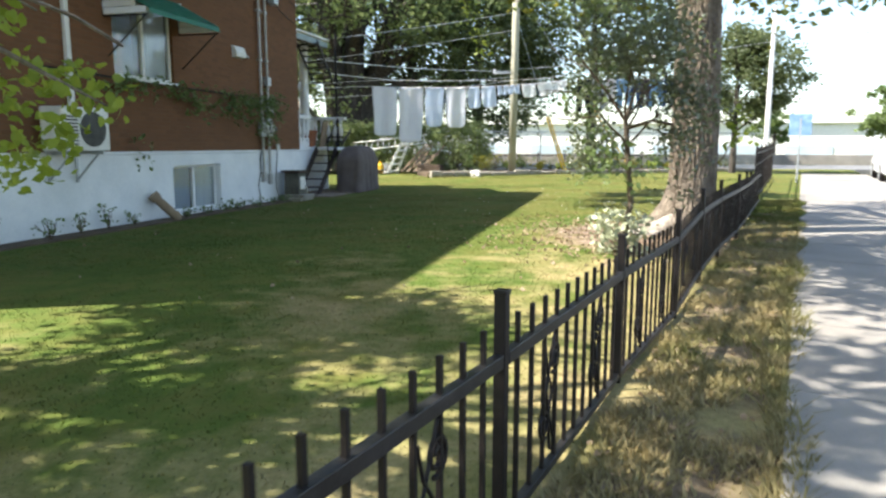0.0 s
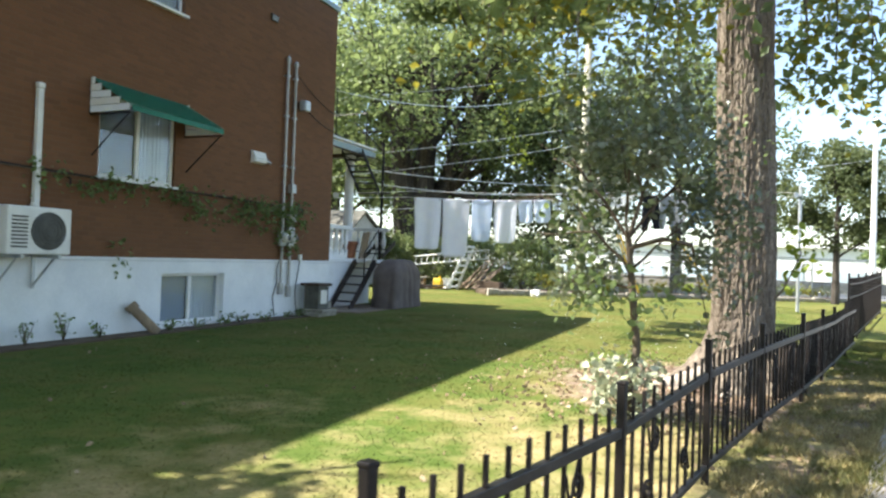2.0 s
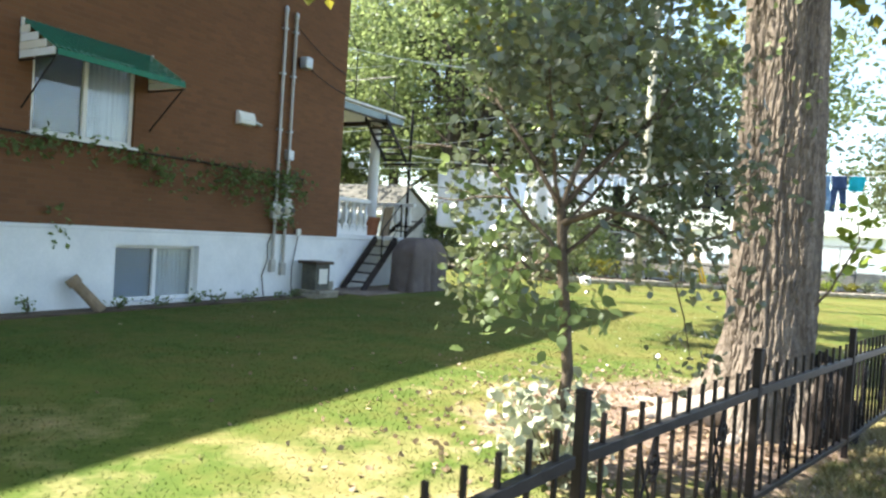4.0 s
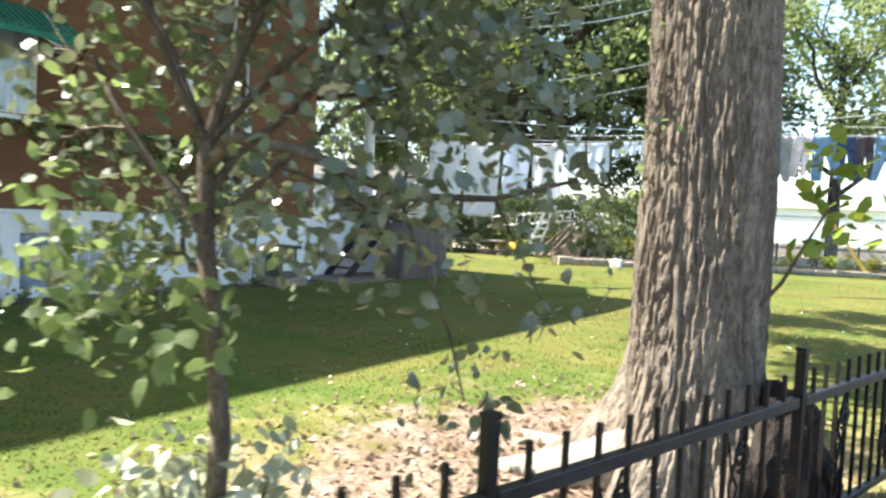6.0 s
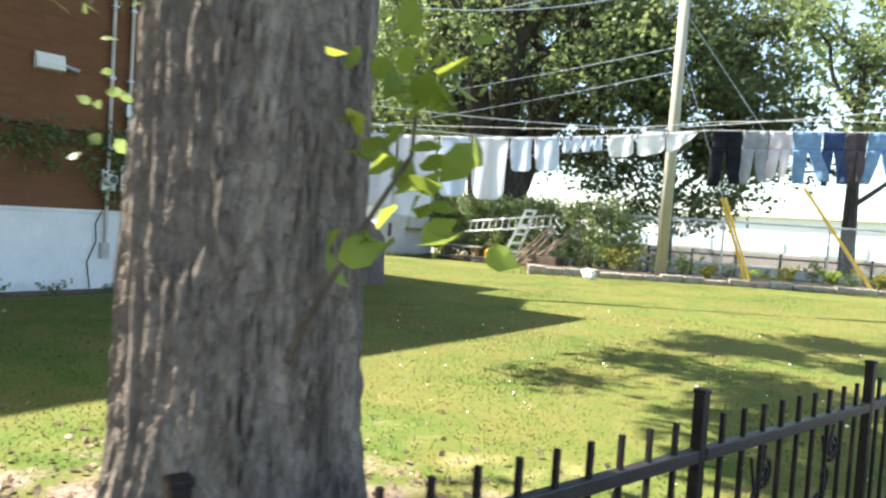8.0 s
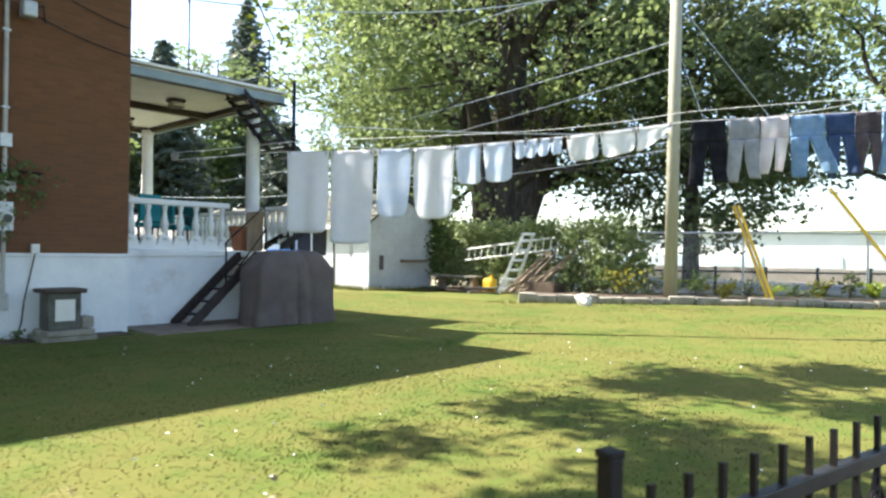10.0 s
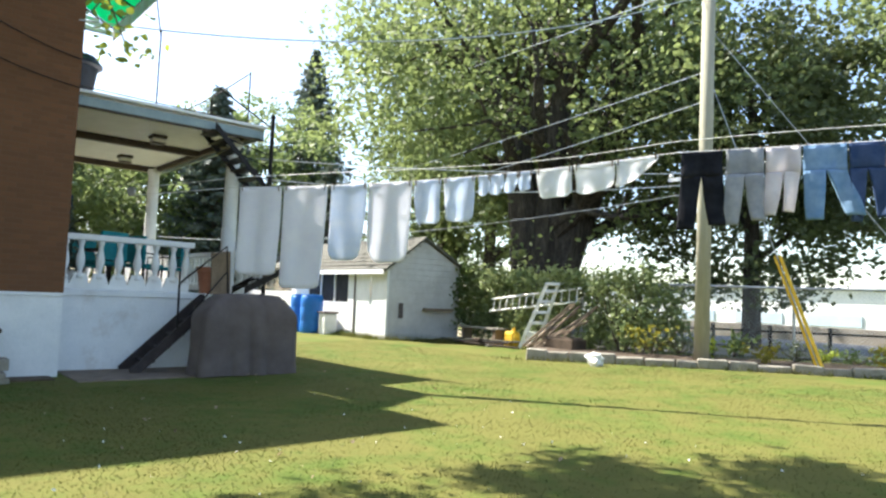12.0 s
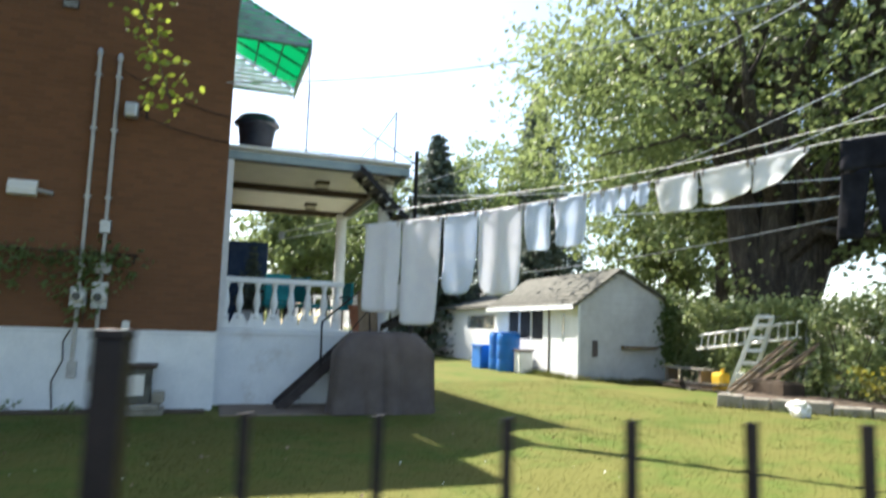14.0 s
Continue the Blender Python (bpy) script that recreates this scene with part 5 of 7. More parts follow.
for a, b in zip(high_posts, high_posts[1:]):
    za, zb = base_z(a), base_z(b)
    for lo, hi in ((1.020, 1.052), (0.10, 0.13), (0.80, 0.82)):
        bm = bmesh.new()
        m_ = (Vector((fence_x(a) - HB, a, 0)) + Vector((fence_x(b) - HB, b, 0))) / 2
        ln = (b - a) / FY
        box(bm, -0.012, -ln / 2 + 0.022, lo, 0.012, ln / 2 - 0.022, hi, 0.003, Matrix.Translation((m_.x, m_.y, (za + zb) / 2)) @ pose(0, 0, 0, math.degrees(math.atan2(zb - za, ln)), 0, FTURN))
        part("rail", bm, M_IRON, fence_high)
    n = 13
    for k in range(1, n + 1):
        y = a + (b - a) * k / (n + 1)
        stick("picket", PICKET_HIGH, fence_high, fence_x(y) - HB, y, base_z(y))

# ---------------------------------------------------------------- back of the yard
GB = 0.18       # the ground there
shed = thing("garden_shed", (-14.9, 25.4, 0.12), "small off-white clapboard shed with a mossy shingle roof", "shed")
SX0, SX1, SY0, SY1, SZ = -12.2, -17.6, 24.1, 26.72, 2.05
RY, RZ = 25.3, 2.92
part("front_wall", holed_wall(bmesh.new(), "y", SY0 + 0.08, 0.08, SX1, SX0 - 0.002, 0.0, SZ + 0.05, [(-16.5, -14.1, 1.08, 1.92), (-13.75, -12.85, 0.13, 1.93)]), M_WHITE, shed, "white painted shed front")
part("gable_wall", prism(bmesh.new(), [(SY0, 0.0), (SY1, 0.0), (SY1, 2.2), (RY, RZ), (SY0, SZ)], "x", SX0 - 0.08, SX0), M_SIDING, shed, "off-white clapboard gable wall, greyed for its shade")
for k in range(17):
    z0 = 0.10 + k * 0.165
    z1 = z0 + 0.16
    if z1 > RZ:
        break
    def lim(z):
        lo = SY0 if z < SZ else SY0 + (RY - SY0) * (z - SZ) / (RZ - SZ)
        hi = SY1 if z < 2.2 else SY1 - (SY1 - RY) * (z - 2.2) / (RZ - 2.2)
        return lo, hi
    (a0, b0), (a1, b1) = lim(z0), lim(z1)
    bm = bmesh.new()
    v = [bm.verts.new(p) for p in ((SX0 + 0.022, a0, z0), (SX0 + 0.022, b0, z0), (SX0 + 0.004, b1, z1), (SX0 + 0.004, a1, z1), (SX0 + 0.001, a0, z0), (SX0 + 0.001, b0, z0), (SX0 + 0.001, b1, z1), (SX0 + 0.001, a1, z1))]
    for f in ((0, 1, 2, 3), (4, 7, 6, 5), (0, 4, 5, 1), (3, 2, 6, 7), (0, 3, 7, 4), (1, 5, 6, 2)):
        bm.faces.new([v[i] for i in f])
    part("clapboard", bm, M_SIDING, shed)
part("corner_board", boxed(SX0 - 0.05, SY0 - 0.02, 0.05, SX0 + 0.03, SY0 + 0.05, SZ + 0.02, 0.005), M_WHITE, shed)
door_s = part("door", boxed(-13.73, SY0 + 0.01, 0.15, -12.87, SY0 + 0.05, 1.92, 0.005), M_WHITE, shed, "white plank shed door")
part("door_pane", boxed(-13.05, SY0 + 0.004, 1.05, -12.92, SY0 + 0.009, 1.80), M_GLASS, door_s)
part("door_frame", boxed(-13.80, SY0 - 0.02, 0.1, -13.752, SY0 + 0.03, 1.98), M_DARKTRIM, shed)
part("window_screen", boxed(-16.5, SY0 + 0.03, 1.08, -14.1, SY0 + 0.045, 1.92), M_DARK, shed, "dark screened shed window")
for k in range(4):
    x = -16.5 + 2.4 * k / 3
    part("window_frame", boxed(x - 0.03, SY0 - 0.01, 1.05, x + 0.03, SY0 + 0.028, 1.95), M_WHITE, shed)
for y0, z0, y1, z1 in ((SY0 - 0.22, SZ - 0.12, RY, RZ + 0.03), (RY, RZ + 0.03, SY1 + 0.22, 2.1)):
    bm = bmesh.new()
    prism(bm, [(y0, z0), (y1, z1), (y1, z1 + 0.07), (y0, z0 + 0.07)], "x", SX1 - 0.2, SX0 + 0.14)
    part("roof", bm, M_SHINGLE, shed, "mossy grey shingle roof")
for k in range(8):
    t0 = k / 8
    y, z = SY0 - 0.22 + (RY - SY0 + 0.22) * t0, SZ - 0.05 + (RZ + 0.08 - SZ) * t0
    for j in range(14):
        x = SX1 - 0.2 + (SX0 + 0.34 - SX1) * j / 14
        part("shingle", boxed(x + 0.006, y, z + 0.03, x + 0.39, y + 0.22, z + 0.045, 0, None), M_SHINGLE, shed)
part("eave_board", boxed(SX1 - 0.2, SY0 - 0.235, SZ - 0.16, SX0 + 0.14, SY0 - 0.222, SZ - 0.03), M_WHITE, shed)
part("stain_patch", boxed(SX0 + 0.024, 24.5, 0.7, SX0 + 0.036, 24.66, 1.12, 0.004), M_COVER, shed, "dark tool hung on the gable")
part("shelf", boxed(SX0 + 0.024, 25.35, 0.92, SX0 + 0.16, 26.4, 1.0, 0.005), M_WOOD, shed)

garage = thing("white_garage", (-22, 26, 0.1), "low white neighbouring garage with a row of dark windows", "garage")
part("wall", holed_wall(bmesh.new(), "y", 25.2, 0.2, -30, -18.3, 0.0, 2.1, [(-22.5, -18.9, 1.35, 1.85)]), M_WHITE, garage)
for k in range(3):
    part("window", boxed(-22.5 + 1.2 * k + 0.04, 25.05, 1.35, -22.5 + 1.2 * (k + 1) - 0.04, 25.08, 1.85), M_GLASS, garage)
part("corner_post", boxed(-18.3, 25.0, 0.0, -17.95, 25.25, 2.2), M_WOOD, garage)
bm = prism(bmesh.new(), [(24.8, 2.1), (28.6, 3.1), (28.6, 3.2), (24.8, 2.2)], "x", -30.2, -18.0)
part("roof", bm, M_SHINGLE, garage)
part("side_wall", boxed(-18.5, 25.2, 0.0, -18.3, 28.6, 2.2), M_WHITE, garage)


def barrel(x, y, h, r):
    b = thing("rain_barrel", (x, y, 0.12), "blue plastic rain barrel standing by the shed", "barrel", "blue barrels")
    part("body", lathe(bmesh.new(), (x, y, 0.1), [(r * 0.92, 0), (r, 0.08), (r, h * 0.3), (r * 0.97, h * 0.33), (r, h * 0.36), (r, h * 0.66), (r * 0.97, h * 0.69), (r, h * 0.72), (r, h * 0.95), (r * 0.9, h)], 20), M_BLUE, b, smooth=True)
    part("lid", lathe(bmesh.new(), (x, y, 0.1 + h), [(r * 0.94, 0), (r * 0.94, 0.03), (r * 0.3, 0.04)], 20), M_BLUE, b)
    return b


barrel(-15.25, 23.55, 1.12, 0.34)
barrel(-16.0, 23.62, 1.12, 0.34)
bluebin = thing("blue_bin", (-17.2, 23.5, 0.1), "low square blue recycling bin", "bin")
part("body", boxed(-17.3, 23.2, 0.1, -16.55, 23.8, 0.80, 0.04), M_BLUE, bluebin)
part("rim", boxed(-17.33, 23.17, 0.78, -16.52, 23.83, 0.84, 0.015), M_BLUE, bluebin)
greybin = thing("grey_bin", (-14.6, 23.6, 0.1), "pale grey wheeled bin by the shed door", "bin")
part("body", boxed(-14.75, 23.5, 0.12, -14.35, 23.9, 0.72, 0.03), M_PLASTIC_W, greybin)
part("lid", boxed(-14.78, 23.46, 0.722, -14.32, 23.94, 0.78, 0.02), M_COVER, greybin)

# ladders, pots and rubble before the vine hedge
lad = thing("step_ladder", (-8.7, 26.3, 0.18), "aluminium stepladder leaning against the vine hedge", "ladder")
L0, L1 = Vector((-8.7, 26.0, 0.13)), Vector((-8.05, 26.1, 1.73))
side_v = Vector((0.125, 0.13, 0))
for sg in (-1, 1):
    bm = bmesh.new()
    a, b = L0 + side_v * sg * 1.15, L1 + side_v * sg * 0.75
    tube(bm, [a, b], [0.066, 0.058], 4)
    part("rail", bm, M_ALU, lad)
for k in range(6):
    t = (k + 0.4) / 6
    p = L0.lerp(L1, t)
    w = 1.15 + (0.75 - 1.15) * t
    bm = boxed(-0.19 * w, -0.09, -0.03, 0.19 * w, 0.09, 0.04, 0.006, Matrix.Translation(p) @ pose(0, 0, 0, 0, 0, 46))
    part("tread", bm, M_ALU, lad)
part("top_cap", boxed(-0.17, -0.1, -0.02, 0.17, 0.1, 0.05, 0.01, Matrix.Translation(L1) @ pose(0, 0, 0, 0, 0, 46)), M_ALU, lad)
ext = thing("extension_ladder", (-9.0, 26.9, 0.9), "long aluminium extension ladder hung sideways on the hedge", "ladder")
for a, b in (((-10.5, 26.45, 1.33), (-7.4, 26.4, 1.66)), ((-10.55, 26.42, 1.00), (-7.4, 26.38, 1.34))):
    part("rail", tubed([a, b], 0.028, 4), M_ALU, ext)
for k in range(13):
    t = (k + 0.5) / 13
    a = Vector((-10.5, 26.45, 1.33)).lerp(Vector((-7.4, 26.4, 1.66)), t)
    b = Vector((-10.55, 26.42, 1.00)).lerp(Vector((-7.4, 26.38, 1.34)), t)
    part("rung", tubed([a, b], 0.018, 6), M_ALU, ext)
ybin = thing("yellow_jerrycan", (-9.25, 26.0, 0.16), "yellow plastic container on the grass", "container")
part("body", boxed(-9.42, 25.85, 0.14, -9.08, 26.12, 0.52, 0.06), M_YELLOW, ybin)
part("spout", lathe(bmesh.new(), (-9.2, 26.0, 0.52), [(0.05, 0), (0.04, 0.07), (0.05, 0.09)], 10), M_YELLOW, ybin)
wbin = thing("white_bucket", (-9.1, 26.35, 0.16), "white plastic bucket behind the yellow container", "bucket")
part("body", lathe(bmesh.new(), (-9.05, 26.45, 0.16), [(0.15, 0), (0.18, 0.36), (0.19, 0.38)], 14), M_WHITE, wbin)
tbl = thing("plank_bench", (-10.4, 26.1, 0.16), "low grey plank bench before the hedge", "bench")
part("top", boxed(-11.3, 25.9, 0.52, -9.7, 26.3, 0.57, 0.008), M_STONE, tbl)
for x in (-11.1, -9.9):
    part("leg", boxed(x - 0.05, 25.95, 0.12, x + 0.05, 26.25, 0.52), M_WOOD, tbl)
pile_rnd = random.Random(17)
for k in range(7):
    x, y, z = -10.7 + 0.22 * k, 25.45 + pile_rnd.uniform(-0.1, 0.15), 0.15 + 0.045 * (k % 3)
    pl = thing("old_plank", (x, y, z), "dark weathered plank lying before the hedge", "plank", "planks on the ground")
    part("board", boxed(-0.75, -0.07, 0, 0.75, 0.07, 0.04, 0.005, Matrix.Translation((x, y, z)) @ pose(0, 0, 0, 0, pile_rnd.uniform(-3, 3), pile_rnd.uniform(-25, 25))), M_SHINGLE if k % 2 else M_DARKTRIM, pl)
rnd = random.Random(5)
for k in range(9):
    x = -8.05 + 0.10 * k + rnd.uniform(-0.05, 0.05)
    st_ = thing("garden_stake", (x, 25.6, 0.3), "bare brown wooden stake leaning on the hedge", "stake", "stakes in the bed")
    part("rod", tubed([(x, 25.0 + rnd.uniform(-0.2, 0.2), 0.25), (x + rnd.uniform(0.4, 0.85), 25.9, rnd.uniform(0.85, 1.3))], [0.032, 0.026], 6), M_WOOD, st_)
crate = thing("planter_box", (-6.9, 25.2, 0.25), "grey wooden planter box in the bed", "planter")
part("body", boxed(-7.4, 25.0, 0.2, -6.5, 25.5, 0.50, 0.02), M_SOILED, crate)
part("soil", boxed(-7.34, 25.06, 0.50, -6.56, 25.44, 0.53), M_SOILED, crate)

# raised bed edged with blocks
B0, BDIR = Vector((-6.5, 23.55, 0)), Vector((0.8472, 0.5313, 0))
BNRM = Vector((-0.5313, 0.8472, 0))
bed = thing("raised_bed", (B0 + BDIR * 5).to_tuple(), "raised flower bed edged with weathered grey blocks", "garden bed")
bm = bmesh.new()
q = [B0 + BNRM * 0.2, B0 + BDIR * 14 + BNRM * 0.2, B0 + BDIR * 14 + BNRM * 1.7, B0 + BNRM * 1.7]
lo = [bm.verts.new((p.x, p.y, 0.0)) for p in q]
hi = [bm.verts.new((p.x, p.y, 0.29)) for p in q]
for k in range(4):
    bm.faces.new((lo[k], lo[(k + 1) % 4], hi[(k + 1) % 4], hi[k]))
bm.faces.new(hi)
part("soil", bm, M_SOILED, bed)
s = 0.0
while s < 14:
    w = rnd.uniform(0.38, 0.60)
    hgt = rnd.uniform(0.13, 0.19)
    c = B0 + BDIR * (s + w / 2)
    part("block", boxed(-w / 2 + 0.008, -0.10, -0.1, w / 2 - 0.008, 0.10, 0.14 + hgt, 0.025, Matrix.Translation((c.x, c.y, 0.02)) @ pose(0, 0, 0, rnd.uniform(-2, 2), rnd.uniform(-2, 2), 32.1 + rnd.uniform(-3, 3))), M_STONE, bed)
    s += w
sack = thing("white_sack", (-4.85, 23.6, 0.17), "crumpled white plastic sack on the grass", "sack")
bm = bmesh.new()
bmesh.ops.create_icosphere(bm, subdivisions=3, radius=0.14)
for v in bm.verts:
    v.co = Vector((v.co.x * 1.2, v.co.y * 0.9, max(v.co.z, -0.10) * 0.95)) * (1 + 0.6 * noise.noise(v.co * 11)) + Vector((-4.85, 23.65, 0.25))
part("bag", bm, M_PLASTIC_W, sack)

# utility pole with guys and wires
PO = Vector((-3.9, 25.7, 0))
upole = thing("utility_pole", (PO.x, PO.y, 0.3), "tall round treated wood utility pole", "utility pole")
part("pole", tubed([(PO.x, PO.y, 0.1), (PO.x + 0.05, PO.y, 4.5), (PO.x + 0.1, PO.y, 9.5)], [0.145, 0.132, 0.12], 16), M_POLE, upole, smooth=True)
part("bracket", boxed(PO.x - 0.75, PO.y - 0.04, 3.85, PO.x - 0.1, PO.y + 0.02, 3.92), M_STEEL, upole)
part("insulator", lathe(bmesh.new(), (PO.x - 0.7, PO.y, 3.92), [(0.03, 0), (0.045, 0.05), (0.03, 0.1)], 10), M_WHITE, upole)
for k, (gx_, gy_) in enumerate(((-2.0, 26.35), (0.4, 27.9))):
    guy = thing("guy_wire", (gx_, gy_, 0.3), "pole guy wire with a yellow plastic guard", "guy wire", "guy wires")
    a, b = Vector((gx_, gy_, 0.30)), Vector((PO.x + 0.05, PO.y + 0.1, 5.9 + k))
    part("wire", tubed([a, b], 0.010, 5), M_STEEL, guy)
    for d in ((0.06, 0.0), (-0.04, 0.03))[: 2 - k]:
        o = Vector((d[0], d[1], 0))
        part("guard", tubed([a + o, a.lerp(b, 0.36) + o], 0.032, 8), M_YELLOW, guy, "yellow plastic guard")
wires = thing("overhead_wires", (PO.x, PO.y, 4), "overhead wires running from the pole", "wires")
for a, b, d in (((PO.x, PO.y, 3.95), (-8.3, 18.35, 3.62), 0.10), ((PO.x, PO.y, 3.75), (-8.5, 18.3, 3.3), 0.22),
                ((PO.x, PO.y, 3.6), (-22, 20.5, 3.1), 0.5), ((PO.x, PO.y, 7.6), (-7.4, 15.2, 4.95), 0.6), ((PO.x, PO.y, 7.9), (-30, 23, 8.0), 0.7),
                ((PO.x, PO.y, 4.0), (9, 28.0, 5.6), 0.25), ((PO.x, PO.y, 8.2), (14, 30, 8.6), 0.5), ((PO.x, PO.y, 6.0), (-30, 25, 5.2), 0.6),
                ((PO.x, PO.y, 5.4), (-30, 25.5, 4.2), 0.6)):
    part("wire", tubed(sag(a, b, d, 18), 0.011, 5), M_STEEL, wires)

# chain-link fence
CL0 = Vector((-12.1, 27.15, 0))
CL1, CL2 = Vector((-5.4, 26.55, 0)), Vector((6.2, 33.2, 0))
link = thing("chain_link_fence", (-3, 28, 0.2), "grey galvanised chain-link fence with pipe posts", "fence")
for a, b in ((CL0, CL1), (CL1, CL2)):
    ln = (b - a).length
    part("top_rail", tubed([a + Vector((0, 0, 1.78)), b + Vector((0, 0, 1.78))], 0.024, 8), M_STEEL, link)
    n = max(2, round(ln / 2.6))
    for k in range(n + 1):
        p = a.lerp(b, k / n)
        part("post", tubed([(p.x, p.y, 0.0), (p.x, p.y, 1.84)], 0.03, 8), M_STEEL, link)
    d = (b - a).normalized()
    vs, fs = [], []
    stp, hgt, r = 0.085, 1.55, 0.0022
    for sg in (1, -1):
        s = -hgt if sg > 0 else 0.0
        while s < (ln if sg > 0 else ln + hgt):
            s0, z0 = s, 0.22
            s1, z1 = s + sg * hgt, 0.22 + hgt
            if s0 < 0:
                z0 += -s0; s0 = 0
            if s1 > ln:
                z1 -= s1 - ln; s1 = ln
            if s0 > ln:
                z0 += s0 - ln; s0 = ln
            if s1 < 0:
                z1 -= -s1; s1 = 0
            if z1 - z0 > 0.02:
                p, q_ = a + d * s0 + Vector((0, 0, z0)), a + d * s1 + Vector((0, 0, z1))
                w_ = Vector((0, 0, 1)).cross(d) * 0.002 * sg
                o = (q_ - p).normalized().cross(Vector((0, 0, 1)).cross(d)) * r
                i0 = len(vs)
                vs += [tuple(p - o + w_), tuple(p + o + w_), tuple(q_ + o + w_), tuple(q_ - o + w_)]
                fs.append((i0, i0 + 1, i0 + 2, i0 + 3))
            s += stp
    thicken(raw("wire_mesh", vs, fs, M_STEEL, link), 0.003)

# ---------------------------------------------------------------- beyond the yard
far = thing("warehouse", (6, 75, 0), "long low white building across the street", "building")
part("wall", boxed(-45, 74, 0.0, 75, 88, 3.4), M_WHITE, far)
part("roof", boxed(-45.4, 73.6, 3.4, 75.4, 88.4, 3.6, 0.05), M_WHITE, far)
for k in range(18):
    x = -40 + 6.2 * k
    part("window", boxed(x, 73.9, 0.35, x + 4.2, 73.99, 1.3), M_PALEBLUE, far)
lowwall = solo(part("wall_street", boxed(-40, 43.0, 0.0, 70, 43.3, 0.75, 0.03), M_SLAB), "low pale concrete wall across the street", "wall", kind="structure")

# lane behind the chain-link fence
LD, LN = Vector((0.867, 0.497, 0)), Vector((-0.497, 0.867, 0))
def lane_strip(name, s0, s1, o0, o1, lift, material, label):
    bm = bmesh.new()
    rows_ = []
    for i in range(9):
        s_ = s0 + (s1 - s0) * i / 8
        rows_.append([bm.verts.new((p.x, p.y, ground_z(p.x, p.y) + lift)) for p in [CL1 + LD * s_ + LN * (o0 + (o1 - o0) * j / 4) for j in range(5)]])
    for a, b in zip(rows_, rows_[1:]):
        for j in range(4):
            bm.faces.new((a[j], b[j], b[j + 1], a[j + 1]))
    return solo(part(name, bm, material), label, name, kind="structure")
lane_strip("gravel_lot", -8.0, 11.0, 3.9, 16.0, 0.02, M_GRAVEL, "dry tan gravel lot behind the fence")
lane_strip("path", -8.0, 11.0, 3.0, 3.85, 0.03, M_SLAB, "narrow pale concrete path behind the fence")
lf = thing("lane_fence", (CL1 + LN * 2.8).to_tuple(), "low dark iron barrier along the back path", "fence")
for k in range(12):
    p = CL1 + LD * (-4.0 + 1.3 * k) + LN * 2.8
    part("post", boxed(p.x - 0.035, p.y - 0.035, 0.0, p.x + 0.035, p.y + 0.035, 0.95, 0.006), M_IRON, lf)
a, b = CL1 + LD * -4.0 + LN * 2.8, CL1 + LD * 10.3 + LN * 2.8
part("rail", tubed([(a.x, a.y, 0.80), (b.x, b.y, 0.80)], 0.03, 6), M_IRON, lf)


def car(x, y, turn, body_mat, label):
    c = thing("car", (0, 0, 0), label, "car", "parked cars")
    side = [(-2.15, 0.32), (2.15, 0.32), (2.2, 0.62), (1.95, 0.86), (1.05, 0.95), (0.45, 1.40), (-1.15, 1.44), (-1.85, 0.98), (-2.15, 0.9), (-2.2, 0.6)]
    bm = prism(bmesh.new(), side, "x", -0.86, 0.86)
    bmesh.ops.bevel(bm, geom=list(bm.edges), offset=0.06, segments=2, affect="EDGES")
    part("body", bm, body_mat, c)
    for sx in (-1, 1):
        part("side_window", prism(bmesh.new(), [(0.85, 0.97), (0.38, 1.33), (-1.05, 1.36), (-1.5, 1.0)], "x", sx * 0.862 - 0.006, sx * 0.862 + 0.006), M_GLASS, c)
    for yy in (-1.35, 1.35):
        for sx in (-0.80, 0.80):
            bm = lathe(bmesh.new(), (0, 0, 0), [(0.25, -0.09), (0.32, -0.08), (0.32, 0.08), (0.25, 0.09)], 18)
            bmesh.ops.transform(bm, matrix=pose(sx, yy, 0.32, 0, 90, 0), verts=bm.verts)
            w = part("wheel", bm, M_IRON, c)
            bm = lathe(bmesh.new(), (0, 0, 0), [(0.2, -0.1), (0.2, 0.1)], 14)
            bmesh.ops.transform(bm, matrix=pose(sx, yy, 0.32, 0, 90, 0), verts=bm.verts)
            part("rim", bm, M_STEEL, w)
    for sx in (-0.62, 0.62):
        part("tail_light", boxed(sx - 0.16, -2.23, 0.66, sx + 0.16, -2.18, 0.80, 0.01), M_TERRACOTTA, c)
        part("headlight", boxed(sx - 0.18, 2.15, 0.60, sx + 0.18, 2.21, 0.72, 0.01), M_STEEL, c)
    part("rear_window", boxed(-0.62, -0.012, -0.22, 0.62, 0.012, 0.22, 0, pose(0, -1.56, 1.20, -58, 0, 0)), M_GLASS, c)
    c.matrix_basis = pose(x, y, 0.02, 0, 0, turn)
    return c


M_CARPAINT = weathered("white_car_paint", (0.62, 0.62, 0.62), (0.70, 0.70, 0.70), 2, 30, 0.25, spec=0.6)
M_CARBLUE = weathered("blue_car_paint", (0.10, 0.14, 0.22), (0.13, 0.18, 0.26), 2, 30, 0.25, spec=0.6)
cx, cy = along(27.0, 3.85)
car(cx, cy, -13.3, M_CARPAINT, "white parked car beside the kerb")
sx_, sy_ = along(22.6, 0.62)
sign = thing("street_sign", (sx_, sy_, 0.2), "blue-grey street sign seen from behind on a steel post", "sign")
part("post", tubed([(sx_, sy_, 0), (sx_, sy_, 2.05)], 0.03, 8), M_STEEL, sign)
part("plate", boxed(-0.02, -0.3, 0, 0.02, 0.3, 0.62, 0.004, Matrix.Translation((sx_, sy_, 1.55)) @ pose(0, 0, 0, 0, 0, 75)), M_CLOTH_JEANS, sign)
lx_, ly_ = along(24.4, -0.35)
